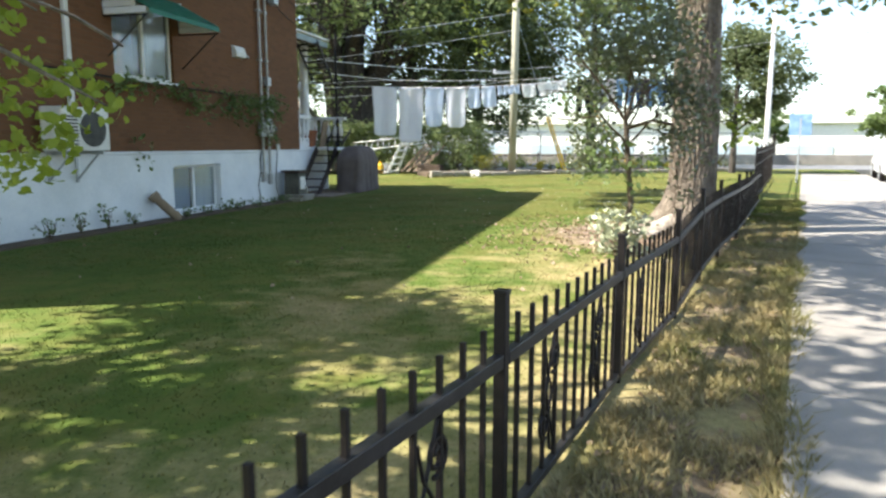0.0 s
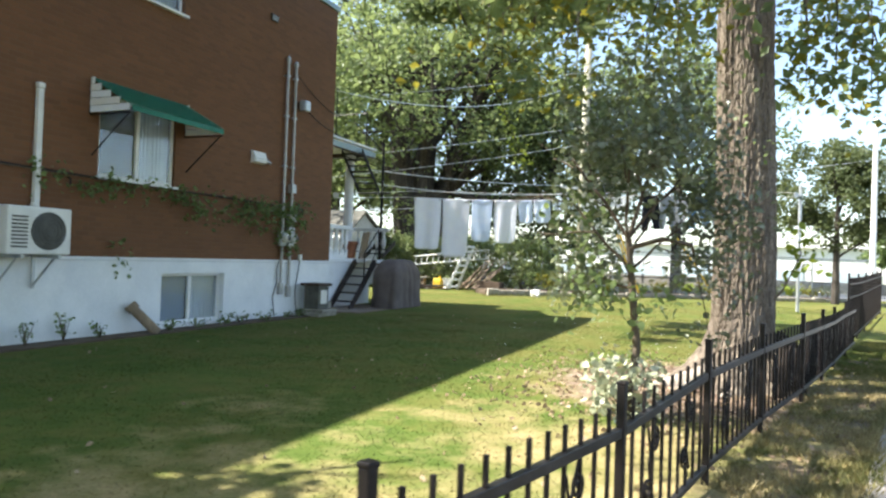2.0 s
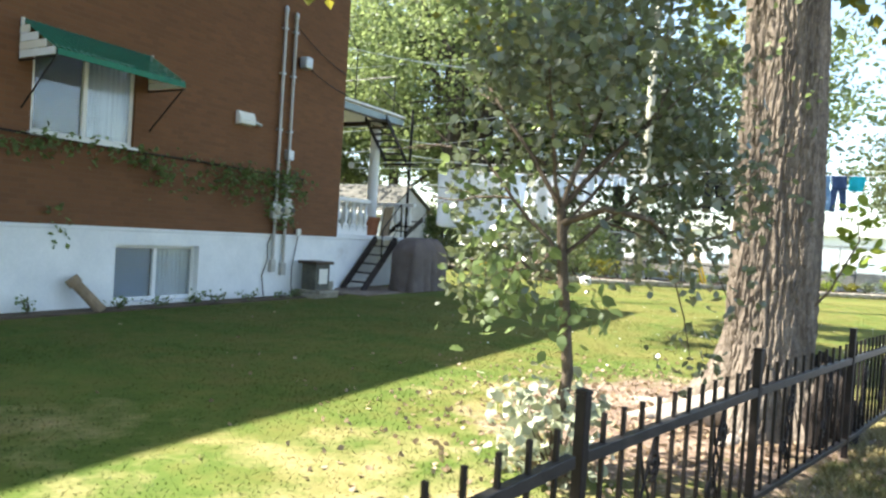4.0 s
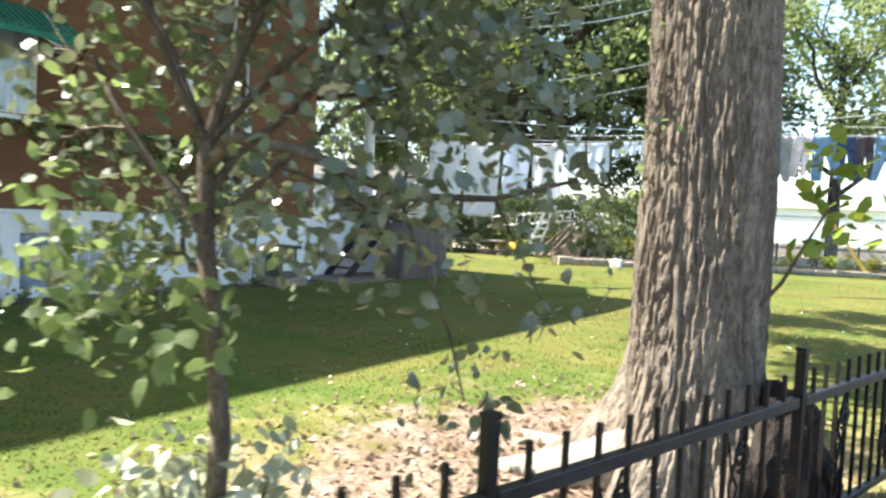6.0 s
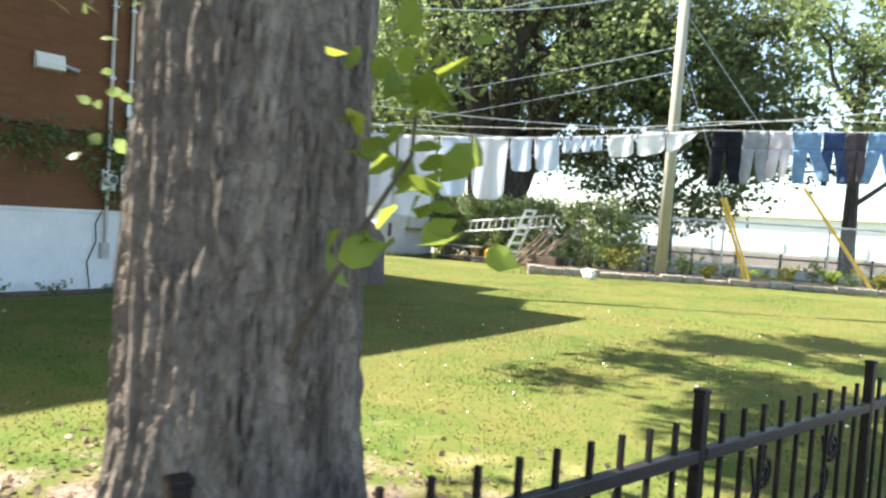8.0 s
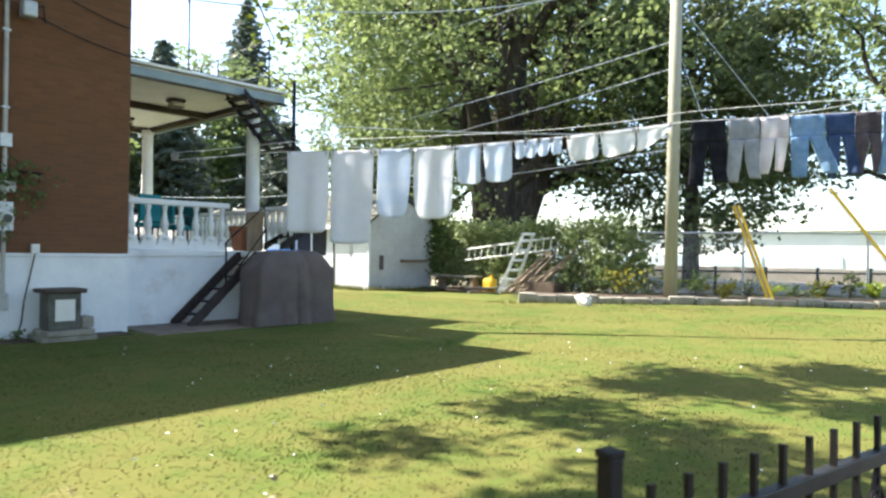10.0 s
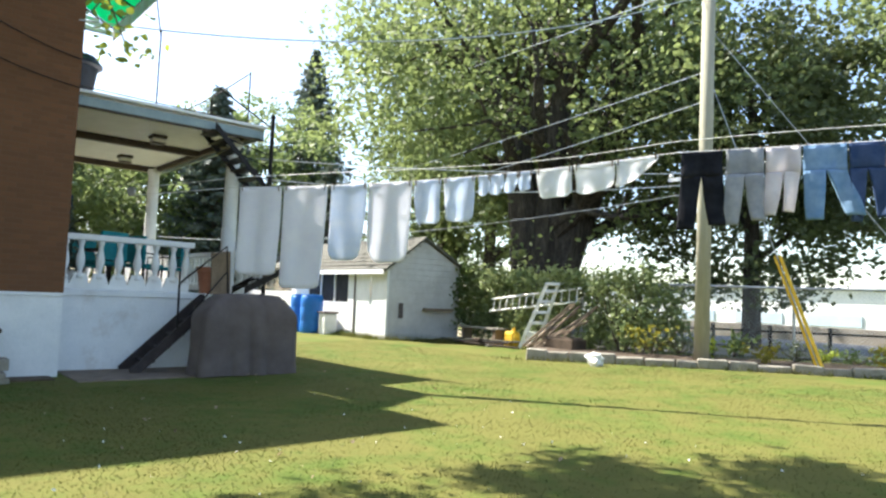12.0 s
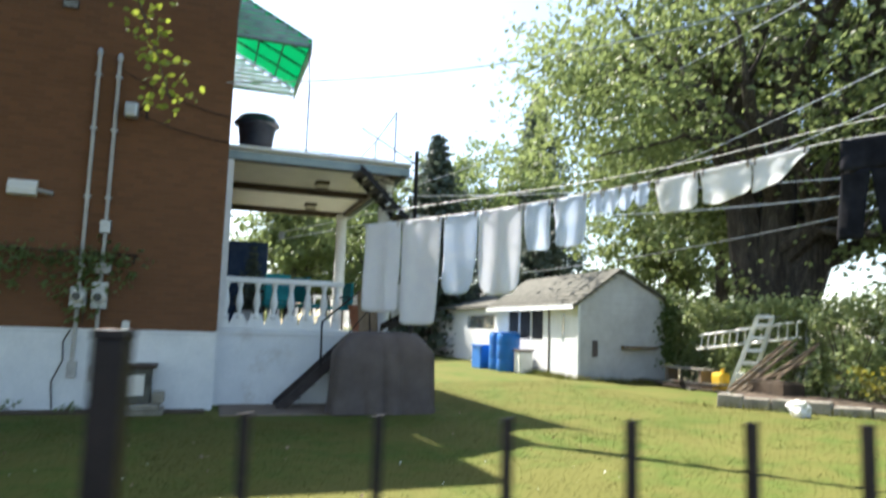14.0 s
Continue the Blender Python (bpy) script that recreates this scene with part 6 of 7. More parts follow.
lamp_p = thing("white_pole", (lx_, ly_, 0.2), "slender white pole at the end of the fence", "pole")
part("shaft", tubed([(lx_, ly_, 0), (lx_, ly_, 5.6)], [0.085, 0.06], 10), M_WHITE, lamp_p)
part("cap", lathe(bmesh.new(), (lx_, ly_, 5.6), [(0.07, 0), (0.07, 0.05), (0.02, 0.1)], 10), M_WHITE, lamp_p)

# ---------------------------------------------------------------- trees and leaves


def leaf_cloud(name, pts, size, material, parent, seed, droop=0.25, long_=1.0, near=False):
    """Many small folded leaves, one at each point; near: a rounder outline."""
    rg = np.random.default_rng(seed)
    pts = np.asarray(pts, float)
    n = len(pts)
    s = size * rg.uniform(0.6, 1.25, n)[:, None]
    d = rg.normal(size=(n, 3))
    d[:, 2] = d[:, 2] * 0.6 - droop
    d /= np.linalg.norm(d, axis=1)[:, None]
    r = rg.normal(size=(n, 3))
    r -= d * (r * d).sum(1)[:, None]
    r /= np.linalg.norm(r, axis=1)[:, None]
    u = np.cross(d, r)
    if near:
        shape = [(-0.5, 0.0, 0.0), (-0.25, 0.30, 0.07), (0.12, 0.33, 0.06), (0.56, 0.0, -0.06), (0.12, -0.33, 0.06), (-0.25, -0.30, 0.07)]
        tri = [(0, 1, 5), (1, 2, 4), (1, 4, 5), (2, 3, 4)]
    else:
        shape = [(-0.5, 0.0, 0.0), (0.0, 0.36, 0.12), (0.55, 0.0, 0.0), (0.0, -0.36, 0.12)]
        tri = [(0, 1, 2), (0, 2, 3)]
    v = np.stack([pts + d * s * a * long_ + r * s * b + u * s * c for a, b, c in shape], 1).reshape(-1, 3)
    i = np.arange(n)[:, None] * len(shape)
    f = np.concatenate([i + np.array([t]) for t in tri], 0)
    ob = raw(name, v, f, material, parent)
    ob["kind"] = "stuff"
    return ob


def off_trunk(pts, width=0.5):
    """Leaves without those that would stand between the sun and the old maple's trunk."""
    pts = np.asarray(pts)
    x, y = pts[:, 0] + 0.824 * pts[:, 2], pts[:, 1] + 0.324 * pts[:, 2]
    t = np.clip(((x - 0.9) * 2.9 + (y - 9.76) * 1.14) / (2.9 ** 2 + 1.14 ** 2), 0, 1)
    return pts[(np.hypot(x - 0.9 - 2.9 * t, y - 9.76 - 1.14 * t) > width) | (pts[:, 0] > 0.9)]


def clumps(rg, centres, per, spread, flat=0.6):
    out = []
    for c in centres:
        p = rg.normal(size=(per, 3)) * spread * np.array([1, 1, flat])
        out.append(np.asarray(c) + p)
    return np.concatenate(out)


def grow(rg, start, direction, length, radius, depth, segs, tips, bend=0.25, lift=0.08, split=(2, 3), shrink=0.68):
    """A forking limb; collects (points, radii) and the places where leaves sit."""
    pts, rad = [np.array(start, float)], [radius]
    d = np.array(direction, float)
    n = 5
    for k in range(n):
        d = d + rg.normal(size=3) * bend * 0.35 + np.array([0, 0, lift * 0.4])
        d /= np.linalg.norm(d)
        pts.append(pts[-1] + d * length / n)
        rad.append(radius * (1 - 0.42 * (k + 1) / n))
        if depth <= 1 and k >= 1:
            tips.append(pts[-1])
    segs.append((pts, rad))
    if depth > 0:
        for _ in range(int(rg.integers(split[0], split[1] + 1))):
            at = int(rg.integers(2, n + 1))
            side = rg.normal(size=3)
            side -= d * (side @ d)
            side /= np.linalg.norm(side)
            nd = d * rg.uniform(0.55, 0.9) + side * rg.uniform(0.5, 0.9)
            nd /= np.linalg.norm(nd)
            grow(rg, pts[at], nd, length * shrink * rg.uniform(0.8, 1.15), rad[at] * 0.62, depth - 1, segs, tips, bend, lift, split, shrink)


def woody(segs, sides=7):
    bm = bmesh.new()
    for pts, rad in segs:
        tube(bm, pts, rad, max(4, min(sides, int(4 + rad[0] * 40))), cap=False)
    return bm


def maple_trunk(at, r, height, lean, seed, flare=1.0, sides=240, rings_n=300):
    """A thick old trunk with ridged bark and root flare."""
    bm = bmesh.new()
    rings = []
    for j in range(rings_n + 1):
        z = -0.12 + (height + 0.12) * (j / rings_n) ** 1.15
        ring = []
        for k in range(sides):
            a = 2 * math.pi * k / sides
            ca, sa = math.cos(a), math.sin(a)
            low = max(0.0, 1 - max(z, 0) / 0.95)
            root = 0.6 + 0.4 * math.sin(5 * a + 1.2 + seed) + 0.65 * max(0.0, math.cos(a - 2.9)) ** 6
            rr = r * (1 + 0.12 * (1 - min(z / height, 1))) + flare * low ** 2.6 * 0.36 * root
            wob = 0.55 * noise.noise((ca * 4, sa * 4, z * 2.2 + seed))
            near_, next_ = noise.voronoi((ca * 7.5 + wob, sa * 7.5 - wob, z * 5.2 + 2.2 * noise.noise((ca * 9, sa * 9, z))))[0][:2]
            plate = smooth01((next_ - near_) / 0.34)
            rid = plate * (0.75 + 0.5 * noise.noise((ca * 5, sa * 5, z * 3))) - 0.6 + 0.18 * noise.noise((ca * 22, sa * 22 + seed, z * 12.0))
            rr += 0.021 * rid + 0.012 * abs(noise.noise((ca * 8.5 + seed, sa * 8.5, z * 1.8))) + 0.03 * noise.noise((ca * 1.4, sa * 1.4, z * 0.8 + seed))
            ring.append(bm.verts.new((at[0] + lean[0] * z + rr * ca, at[1] + lean[1] * z + rr * sa, at[2] + z)))
        rings.append(ring)
    for a, b in zip(rings, rings[1:]):
        for k in range(sides):
            bm.faces.new((a[k], a[(k + 1) % sides], b[(k + 1) % sides], b[k]))
    return bm


# the old street maple that stands inside the fence
MX, MY = 0.90, 9.74
maple = thing("street_maple", (MX, MY, 0.05), "old maple with thick ridged bark beside the fence", "tree")
part("trunk", maple_trunk((MX, MY, 0.04), 0.268, 5.2, (-0.012, 0.008), 3.0), M_BARK, maple, "thick furrowed grey-brown trunk", False)
rg = np.random.default_rng(11)
tips = []
top = np.array((MX - 0.06, MY + 0.04, 5.0))
for ang, up, ln, r in ((238, 0.75, 3.6, 0.17), (140, 0.65, 3.9, 0.16), (95, 0.9, 3.4, 0.15), (20, 0.8, 3.2, 0.16), (320, 0.8, 3.2, 0.15), (285, 0.75, 3.4, 0.15), (110, 1.6, 3.8, 0.19)):
    a = radians(ang)
    d = np.array((math.cos(a), math.sin(a), up))
    segs = []
    grow(rg, top - np.array((0, 0, 0.25)), d / np.linalg.norm(d), ln, r, 3, segs, tips, 0.3, 0.05, (2, 3), 0.66)
    part("limb", woody(segs), M_BARK, maple)
tips = np.array(tips)
cen = tips[rg.choice(len(tips), min(len(tips), 900), replace=False)]
pts = clumps(rg, cen, 26, 0.30, 0.7)
# a long bough towards the house, unseen, added to carry the shade clumps
bough = [(0.8, 9.85, 5.0), (-1.5, 11.2, 5.9), (-3.8, 12.3, 6.6), (-5.6, 13.2, 6.9)]
part("limb", tubed(bough, [0.13, 0.10, 0.06, 0.03], 8), M_BARK, maple)
# unseen clumps added up-sun of the lawn spots that they shade
shade_outer = []
for k in range(120):
    gx_, gy_, z = rg.uniform(-0.3, 3.6), rg.uniform(12.6, 18.8), rg.uniform(6.3, 6.9)
    if noise.noise((gx_ * 0.7 - gy_ * 0.25, gy_ * 1.15, 1.7)) > (0.04 if gx_ < 1.0 else -0.16):
        shade_outer.append((gx_ - 0.824 * z, gy_ - 0.324 * z, z))
shade_outer = clumps(rg, shade_outer, 170, 0.24, 0.5)
shade_outer = shade_outer[shade_outer[:, 2] > 1.3 + 0.5 * np.hypot(shade_outer[:, 0] - 3.2, shade_outer[:, 1] - 14.0)]
leaf_cloud("crown", off_trunk(shade_outer), 0.15, M_LEAF_MAPLE, maple, 13)
# low sprays that hang over the lawn
low = [(-0.7, 8.3, 3.5), (-1.5, 9.0, 3.7), (-0.2, 7.6, 3.9), (-2.3, 9.8, 4.0), (-1.0, 10.6, 3.6), (0.1, 10.9, 3.4), (-3.0, 8.6, 4.2), (0.6, 8.4, 3.7), (-1.9, 7.4, 4.2), (-0.4, 9.4, 3.9), (0.3, 9.2, 3.8)]
pts = np.concatenate([pts, clumps(rg, low, 90, 0.40, 0.55)])
dist = np.hypot(pts[:, 0] - 3.0, pts[:, 1] - 12.5)
keep = (pts[:, 1] < 11.6) | (pts[:, 2] > 1.3 + 0.56 * dist)
keep &= pts[:, 2] > 2.9
# the crown is thin on its sunny side, so that trunk and lawn stand in the sun
sx__, sy__ = pts[:, 0] + 0.824 * pts[:, 2], pts[:, 1] + 0.324 * pts[:, 2]
lit = (sx__ > -2.0) & (sx__ < 0.95) & (sy__ > 5.4) & (sy__ < 12.6)
tq = np.clip(((sx__ - 0.9) * 2.9 + (sy__ - 9.76) * 1.14) / (2.9 ** 2 + 1.14 ** 2), 0, 1)
lit |= np.hypot(sx__ - 0.9 - 2.9 * tq, sy__ - 9.76 - 1.14 * tq) < 0.5
keep &= ~lit | (rg.random(len(pts)) < 0.07)
# and thin towards the street
keep &= ~((pts[:, 0] > 1.0) & (pts[:, 2] < 4.6)) | (rg.random(len(pts)) < 0.25)
pts = pts[keep]
# leafy twigs that droop round the fork and over the fence
droop = [(-1.6, 8.6, 3.45), (-1.2, 8.1, 3.5), (-0.8, 9.2, 3.3), (-1.7, 9.4, 3.4), (-0.4, 8.7, 3.45), (0.1, 8.3, 3.55), (-1.1, 10.0, 3.25), (-0.2, 10.2, 3.3),
         (1.7, 9.9, 3.3), (2.1, 10.4, 3.2), (2.5, 10.0, 3.4), (1.5, 10.6, 3.35), (2.3, 11.2, 3.2), (1.9, 9.3, 3.6), (0.5, 8.9, 3.6), (0.2, 9.3, 3.4), (2.8, 10.8, 3.3)]
for x, y, z in droop:
    part("twig", tubed([(MX * 0.7 + x * 0.3, MY * 0.7 + y * 0.3, 5.3), (MX * 0.3 + x * 0.7, MY * 0.3 + y * 0.7, 5.0), (x, y, z + 0.7), (x, y, z)], [0.03, 0.018, 0.010, 0.004], 5), M_BARK_DARK, maple)
droop = [(x + rg.normal() * 0.25, y + rg.normal() * 0.25, z + 0.22 * k + rg.normal() * 0.08) for x, y, z in droop for k in range(4)]
pts = np.concatenate([pts, clumps(rg, droop, 34, 0.22, 0.75)])
# unseen clumps added in the mid crown to shade verge and pavement by the trunk
shade_mid = []
for k in range(420):
    gx_, gy_, z = rg.uniform(0.9, 4.4), rg.uniform(5.6, 13.2), rg.uniform(4.7, 5.9)
    if gx_ > fence_x(gy_) + 0.15 and noise.noise((gx_ * 1.3, gy_ * 1.3, 5.5)) > -0.06:
        shade_mid.append((gx_ - 0.824 * z, gy_ - 0.324 * z, z))
pts = off_trunk(np.concatenate([pts, clumps(rg, shade_mid, 60, 0.2, 0.6)]))
warm = rg.random(len(pts)) < 0.35
leaf_cloud("crown", pts[~warm], 0.125, M_LEAF_MAPLE, maple, 1)
leaf_cloud("crown", pts[warm], 0.12, M_LEAF_WARM, maple, 2)
# sprouts on the trunk
sp = []
for z, a in ((1.55, 3.9), (1.75, 4.3), (2.1, 3.6), (2.35, 4.0), (2.7, 4.4), (3.0, 3.8), (2.5, 5.2), (3.2, 4.6), (3.4, 3.4)):
    sp.append((MX + 0.34 * math.cos(a), MY + 0.34 * math.sin(a), z))
leaf_cloud("sprout", clumps(rg, sp, 9, 0.07, 1.0), 0.05, M_LEAF_VINE, maple, 3, near=True)
tw = [(MX + 0.27, MY - 0.08, 0.98), (MX + 0.36, MY - 0.10, 1.10), (MX + 0.44, MY - 0.05, 1.28), (MX + 0.52, MY + 0.02, 1.46), (MX + 0.50, MY + 0.05, 1.6)]
part("twig", tubed(tw, [0.010, 0.009, 0.007, 0.006, 0.004], 5), M_TWIG, maple)
leaf_cloud("sprout", clumps(rg, tw[2:] + [(MX + 0.60, MY + 0.02, 1.42), (MX + 0.42, MY, 1.5), (MX + 0.66, MY, 1.3), (MX + 0.46, MY, 1.66), (MX + 0.58, MY + 0.02, 1.62)], 7, 0.06, 0.8), 0.085, M_LEAF_BRIGHT, maple, 4, near=True)
# a hanging twig by the house corner
tw2 = [(-4.2, 13.2, 6.8), (-3.9, 13.7, 5.8), (-3.4, 14.2, 4.6), (-3.12, 14.5, 3.85), (-2.92, 14.72, 3.2)]
part("twig", tubed([(0.3, 10.6, 6.2), (-2.2, 12.0, 6.9)] + tw2, [0.05, 0.03, 0.02, 0.014, 0.011, 0.009, 0.006], 6), M_TWIG, maple)
leaf_cloud("sprout", clumps(rg, tw2[2:] + [(-3.2, 14.4, 4.1), (-3.05, 14.55, 3.65), (-3.0, 14.62, 3.42), (-2.86, 14.8, 3.3)], 18, 0.09, 1.3), 0.075, M_LEAF_BRIGHT, maple, 5, near=True)
# dark stump of root wood against the fence, its shade put into the bark colour
bm = bmesh.new()
bmesh.ops.create_icosphere(bm, subdivisions=4, radius=1.0)
for v in bm.verts:
    c = v.co.copy()
    v.co = Vector((1.28 + c.x * 0.21, 9.74 + c.y * 0.38, 0.08 + c.z * 0.56)) + c * (0.07 * noise.noise(c * 2.2) + 0.03 * noise.noise(c * 7.0))
part("root_burl", bm, M_BARK_SHADED, maple, "dark hump of root wood with shade in its colour")

# young lilac-leaved tree by the fence
YX, YY = 0.04, 7.70
young = thing("young_tree", (YX, YY, 0.06), "young leafy tree with a thin crooked stem", "tree")
rg = np.random.default_rng(23)
stem = [(YX - 0.03, YY + 0.05, 0.0), (YX - 0.02, YY, 0.35), (YX + 0.03, YY - 0.02, 0.62), (YX + 0.0, YY - 0.03, 0.9), (YX - 0.03, YY - 0.05, 1.2), (YX - 0.06, YY - 0.04, 1.5)]
segs, tips = [([np.array(p) for p in stem], [0.042, 0.036, 0.034, 0.032, 0.030, 0.026])], []
for st_p, d, ln, r in (((YX - 0.03, YY - 0.05, 1.2), (-0.5, -0.3, 0.9), 0.75, 0.016), ((YX - 0.06, YY - 0.04, 1.5), (-0.35, 0.1, 1.0), 0.9, 0.018), ((YX - 0.06, YY - 0.04, 1.5), (0.35, -0.05, 1.0), 0.95, 0.02), ((YX - 0.04, YY - 0.05, 1.35), (0.1, 0.55, 0.8), 0.8, 0.015),
                       ((YX - 0.06, YY - 0.04, 1.5), (0.1, -0.6, 0.9), 0.8, 0.015), ((YX - 0.06, YY - 0.04, 1.5), (0.5, 0.5, 0.75), 1.0, 0.016), ((YX - 0.03, YY - 0.05, 1.1), (-0.8, 0.2, 0.15), 0.55, 0.012), ((YX - 0.03, YY - 0.05, 1.25), (0.6, 0.4, 0.5), 0.7, 0.013)):
    d = np.array(d)
    grow(rg, st_p, d / np.linalg.norm(d), ln, r, 2, segs, tips, 0.35, 0.0, (2, 3), 0.6)
arm = [np.array(p) for p in ((YX - 0.05, YY - 0.05, 1.42), (0.25, 7.55, 1.50), (0.46, 7.62, 1.46), (0.48, 7.97, 1.37), (0.62, 8.28, 1.38), (0.78, 8.55, 1.46))]
segs.append((arm, [0.02, 0.018, 0.016, 0.014, 0.012, 0.008]))
arm2 = [arm[3], np.array((0.5, 8.05, 1.2)), np.array((0.56, 8.15, 0.95)), np.array((0.6, 8.2, 0.72))]
segs.append((arm2, [0.007, 0.006, 0.005, 0.003]))
arm3 = [arm[4], np.array((0.68, 8.35, 1.22)), np.array((0.78, 8.40, 1.0))]
segs.append((arm3, [0.007, 0.005, 0.003]))
part("trunk", woody(segs[:1], 8), M_TWIG, young, smooth=True)
part("branch", woody(segs[1:], 8), M_TWIG, young, smooth=True)["kind"] = "stuff"
tips = np.array(tips)
pts = clumps(rg, tips, 21, 0.13, 0.9)
pts = np.concatenate([pts, clumps(rg, [arm[3], arm[4], arm[5], (0.66, 8.3, 1.25), (0.78, 8.4, 1.05), (0.74, 8.5, 1.45), (0.6, 8.18, 0.76), (0.62, 8.22, 0.68)], 26, 0.11, 0.9)])
pts = pts[(pts[:, 0] > YX) | (np.hypot(pts[:, 0] - YX, pts[:, 1] - YY) < 0.70)]
leaf_cloud("crown", pts, 0.054, M_LEAF_YOUNG, young, 6, 0.55, 1.1, True)
leaf_cloud("crown", clumps(rg, [(YX - 0.28, YY - 0.3, 1.25), (YX - 0.32, YY - 0.2, 1.05), (YX - 0.42, YY - 0.1, 1.5), (YX - 0.2, YY - 0.35, 1.0), (YX + 0.12, YY - 0.25, 1.0), (YX - 0.5, YY, 1.75)], 40, 0.12, 1.0), 0.068, M_LEAF_VINE, young, 7, 0.6, 1.1, True)
shrub = thing("basal_shrub", (YX, YY, 0.06), "clump of broad pale leaves round the young tree's foot", "shrub")
sh_c = [(YX - 0.06 + 0.21 * math.cos(a), YY + 0.0 + 0.21 * math.sin(a), 0.16 + 0.15 * k) for k in range(3) for a in (0.3, 1.2, 1.9, 2.7, 3.4, 4.2, 4.9, 5.7)]
part("stem", woody([([np.array((YX, YY, 0.02)), np.array(c)], [0.006, 0.003]) for c in sh_c], 4), M_TWIG, shrub)["kind"] = "stuff"
leaf_cloud("leaves", clumps(rg, sh_c, 16, 0.08, 0.9), 0.075, M_LEAF_BASAL, shrub, 8, 0.1, 1.0, True)

# tree in the front yard, whose low branches hang over the lawn
ft = thing("front_tree", (-5.2, 1.7, 0.0), "front yard tree with low sunlit branches", "tree")
rg = np.random.default_rng(31)
segs, tips = [([np.array((-5.2, 1.7, -0.1)), np.array((-5.15, 1.7, 1.2)), np.array((-5.1, 1.75, 2.4))], [0.19, 0.15, 0.13])], []
for ang, up, ln in ((30, 0.9, 2.3), (330, 0.9, 2.4), (100, 1.0, 2.2), (200, 0.9, 2.2), (270, 0.9, 2.4), (300, 0.6, 2.8), (350, 1.5, 2.8), (0, 0.5, 2.4)):
    a = radians(ang)
    d = np.array((math.cos(a), math.sin(a), up))
    grow(rg, (-5.1, 1.75, 2.3), d / np.linalg.norm(d), ln, 0.075, 2, segs, tips, 0.3, 0.05, (3, 3), 0.66)
br = [np.array(p) for p in ((-5.1, 1.75, 2.2), (-4.4, 2.4, 2.3), (-3.8, 3.0, 2.0), (-3.3, 3.3, 1.65), (-2.95, 3.42, 1.45))]
segs.append((br, [0.05, 0.04, 0.025, 0.014, 0.006]))
part("trunk", woody(segs[:1]), M_BARK, ft)
part("branch", woody(segs[1:]), M_BARK, ft)["kind"] = "stuff"
tips = np.array(tips)
pts = clumps(rg, tips, 34, 0.26, 0.7)
d0 = np.hypot(pts[:, 0] - 0.0, pts[:, 1] - 0.0)
seen = (pts[:, 0] + 0.0 > -0.98 * pts[:, 1] - 0.5) & (pts[:, 1] > 0) & (pts[:, 2] < 1.25 + 0.62 * d0)
gap = (pts[:, 0] + 0.824 * pts[:, 2] > -2.2) & (pts[:, 0] + 0.824 * pts[:, 2] < 0.6) & (pts[:, 1] + 0.324 * pts[:, 2] > 2.3)
seen |= gap & (rg.random(len(pts)) < 0.8)
leaf_cloud("crown", off_trunk(pts[~seen]), 0.11, M_LEAF_BRIGHT, ft, 9)
# unseen upper crown added over the fence and the pavement to cast dappled shade
shade_up = []
for k in range(1100):
    x, y, z = rg.uniform(-6.5, 1.0), rg.uniform(-5.0, 10.0), rg.uniform(5.4, 6.6)
    px_, py_ = x + 0.824 * z, y + 0.324 * z
    on_lawn = (px_ < 0.75 and py_ > 4.6) or (-1.8 < px_ < 0.2 and py_ > 1.6) or (0.4 < px_ < 4.2 and abs(py_ - 9.76 - 0.393 * (px_ - 0.9)) < 0.75)
    f_ = 0.95 if px_ < 0 else 0.7
    if noise.noise((x * f_, y * f_, 3.1)) > (-0.4 if px_ < -1.6 and py_ > 1.5 else -0.02) and not on_lawn and (px_ < 0 or rg.random() < 0.5):
        shade_up.append((x, y, z))
leaf_cloud("crown", off_trunk(clumps(rg, shade_up, 55, 0.22, 0.6)), 0.14, M_LEAF_BRIGHT, ft, 12)
# more unseen clumps, added up-sun of the near lawn to shade it
shade_low = []
for k in range(420):
    gx_, gy_, z = rg.uniform(-4.6, -0.9), rg.uniform(1.6, 5.2), rg.uniform(4.2, 5.6)
    if gy_ < 4.9 + 0.35 * (gx_ + 2.0) and (gx_ < -1.8 or gy_ > 3.6) and noise.noise((gx_ * 1.1, gy_ * 1.1, 8.4)) > (0.2 if gy_ < 3.4 else -0.3):
        shade_low.append((gx_ - 0.824 * z, gy_ - 0.324 * z, z))
shade_low = np.array([c for c in shade_low if c[0] > -7.1])
leaf_cloud("crown", clumps(rg, shade_low, 46, 0.17, 0.6), 0.13, M_LEAF_BRIGHT, ft, 14)
# unseen limbs that hold up the added crown
for p_ in ((-3.2, -1.5, 6.0), (-1.2, 1.2, 6.2), (-0.2, -2.6, 6.0), (-2.6, 2.6, 6.1)):
    part("limb", tubed([(-5.1, 1.75, 2.4), (-4.6, 1.5, 4.2), p_], [0.09, 0.06, 0.025], 7), M_BARK, ft)
hang_c = [(-3.05, 3.42, 1.50), (-3.25, 3.45, 1.58), (-3.45, 3.5, 1.62), (-3.7, 3.5, 1.7), (-3.35, 3.5, 1.32), (-3.6, 3.6, 1.25), (-3.8, 3.6, 1.05), (-3.8, 3.5, 2.05), (-3.9, 3.7, 2.25), (-4.1, 3.6, 1.9), (-3.75, 3.5, 1.45), (-4.0, 3.7, 1.15)]
leaf_cloud("crown", clumps(rg, hang_c, 30, 0.10, 0.7), 0.085, M_LEAF_BRIGHT, ft, 10, near=True)


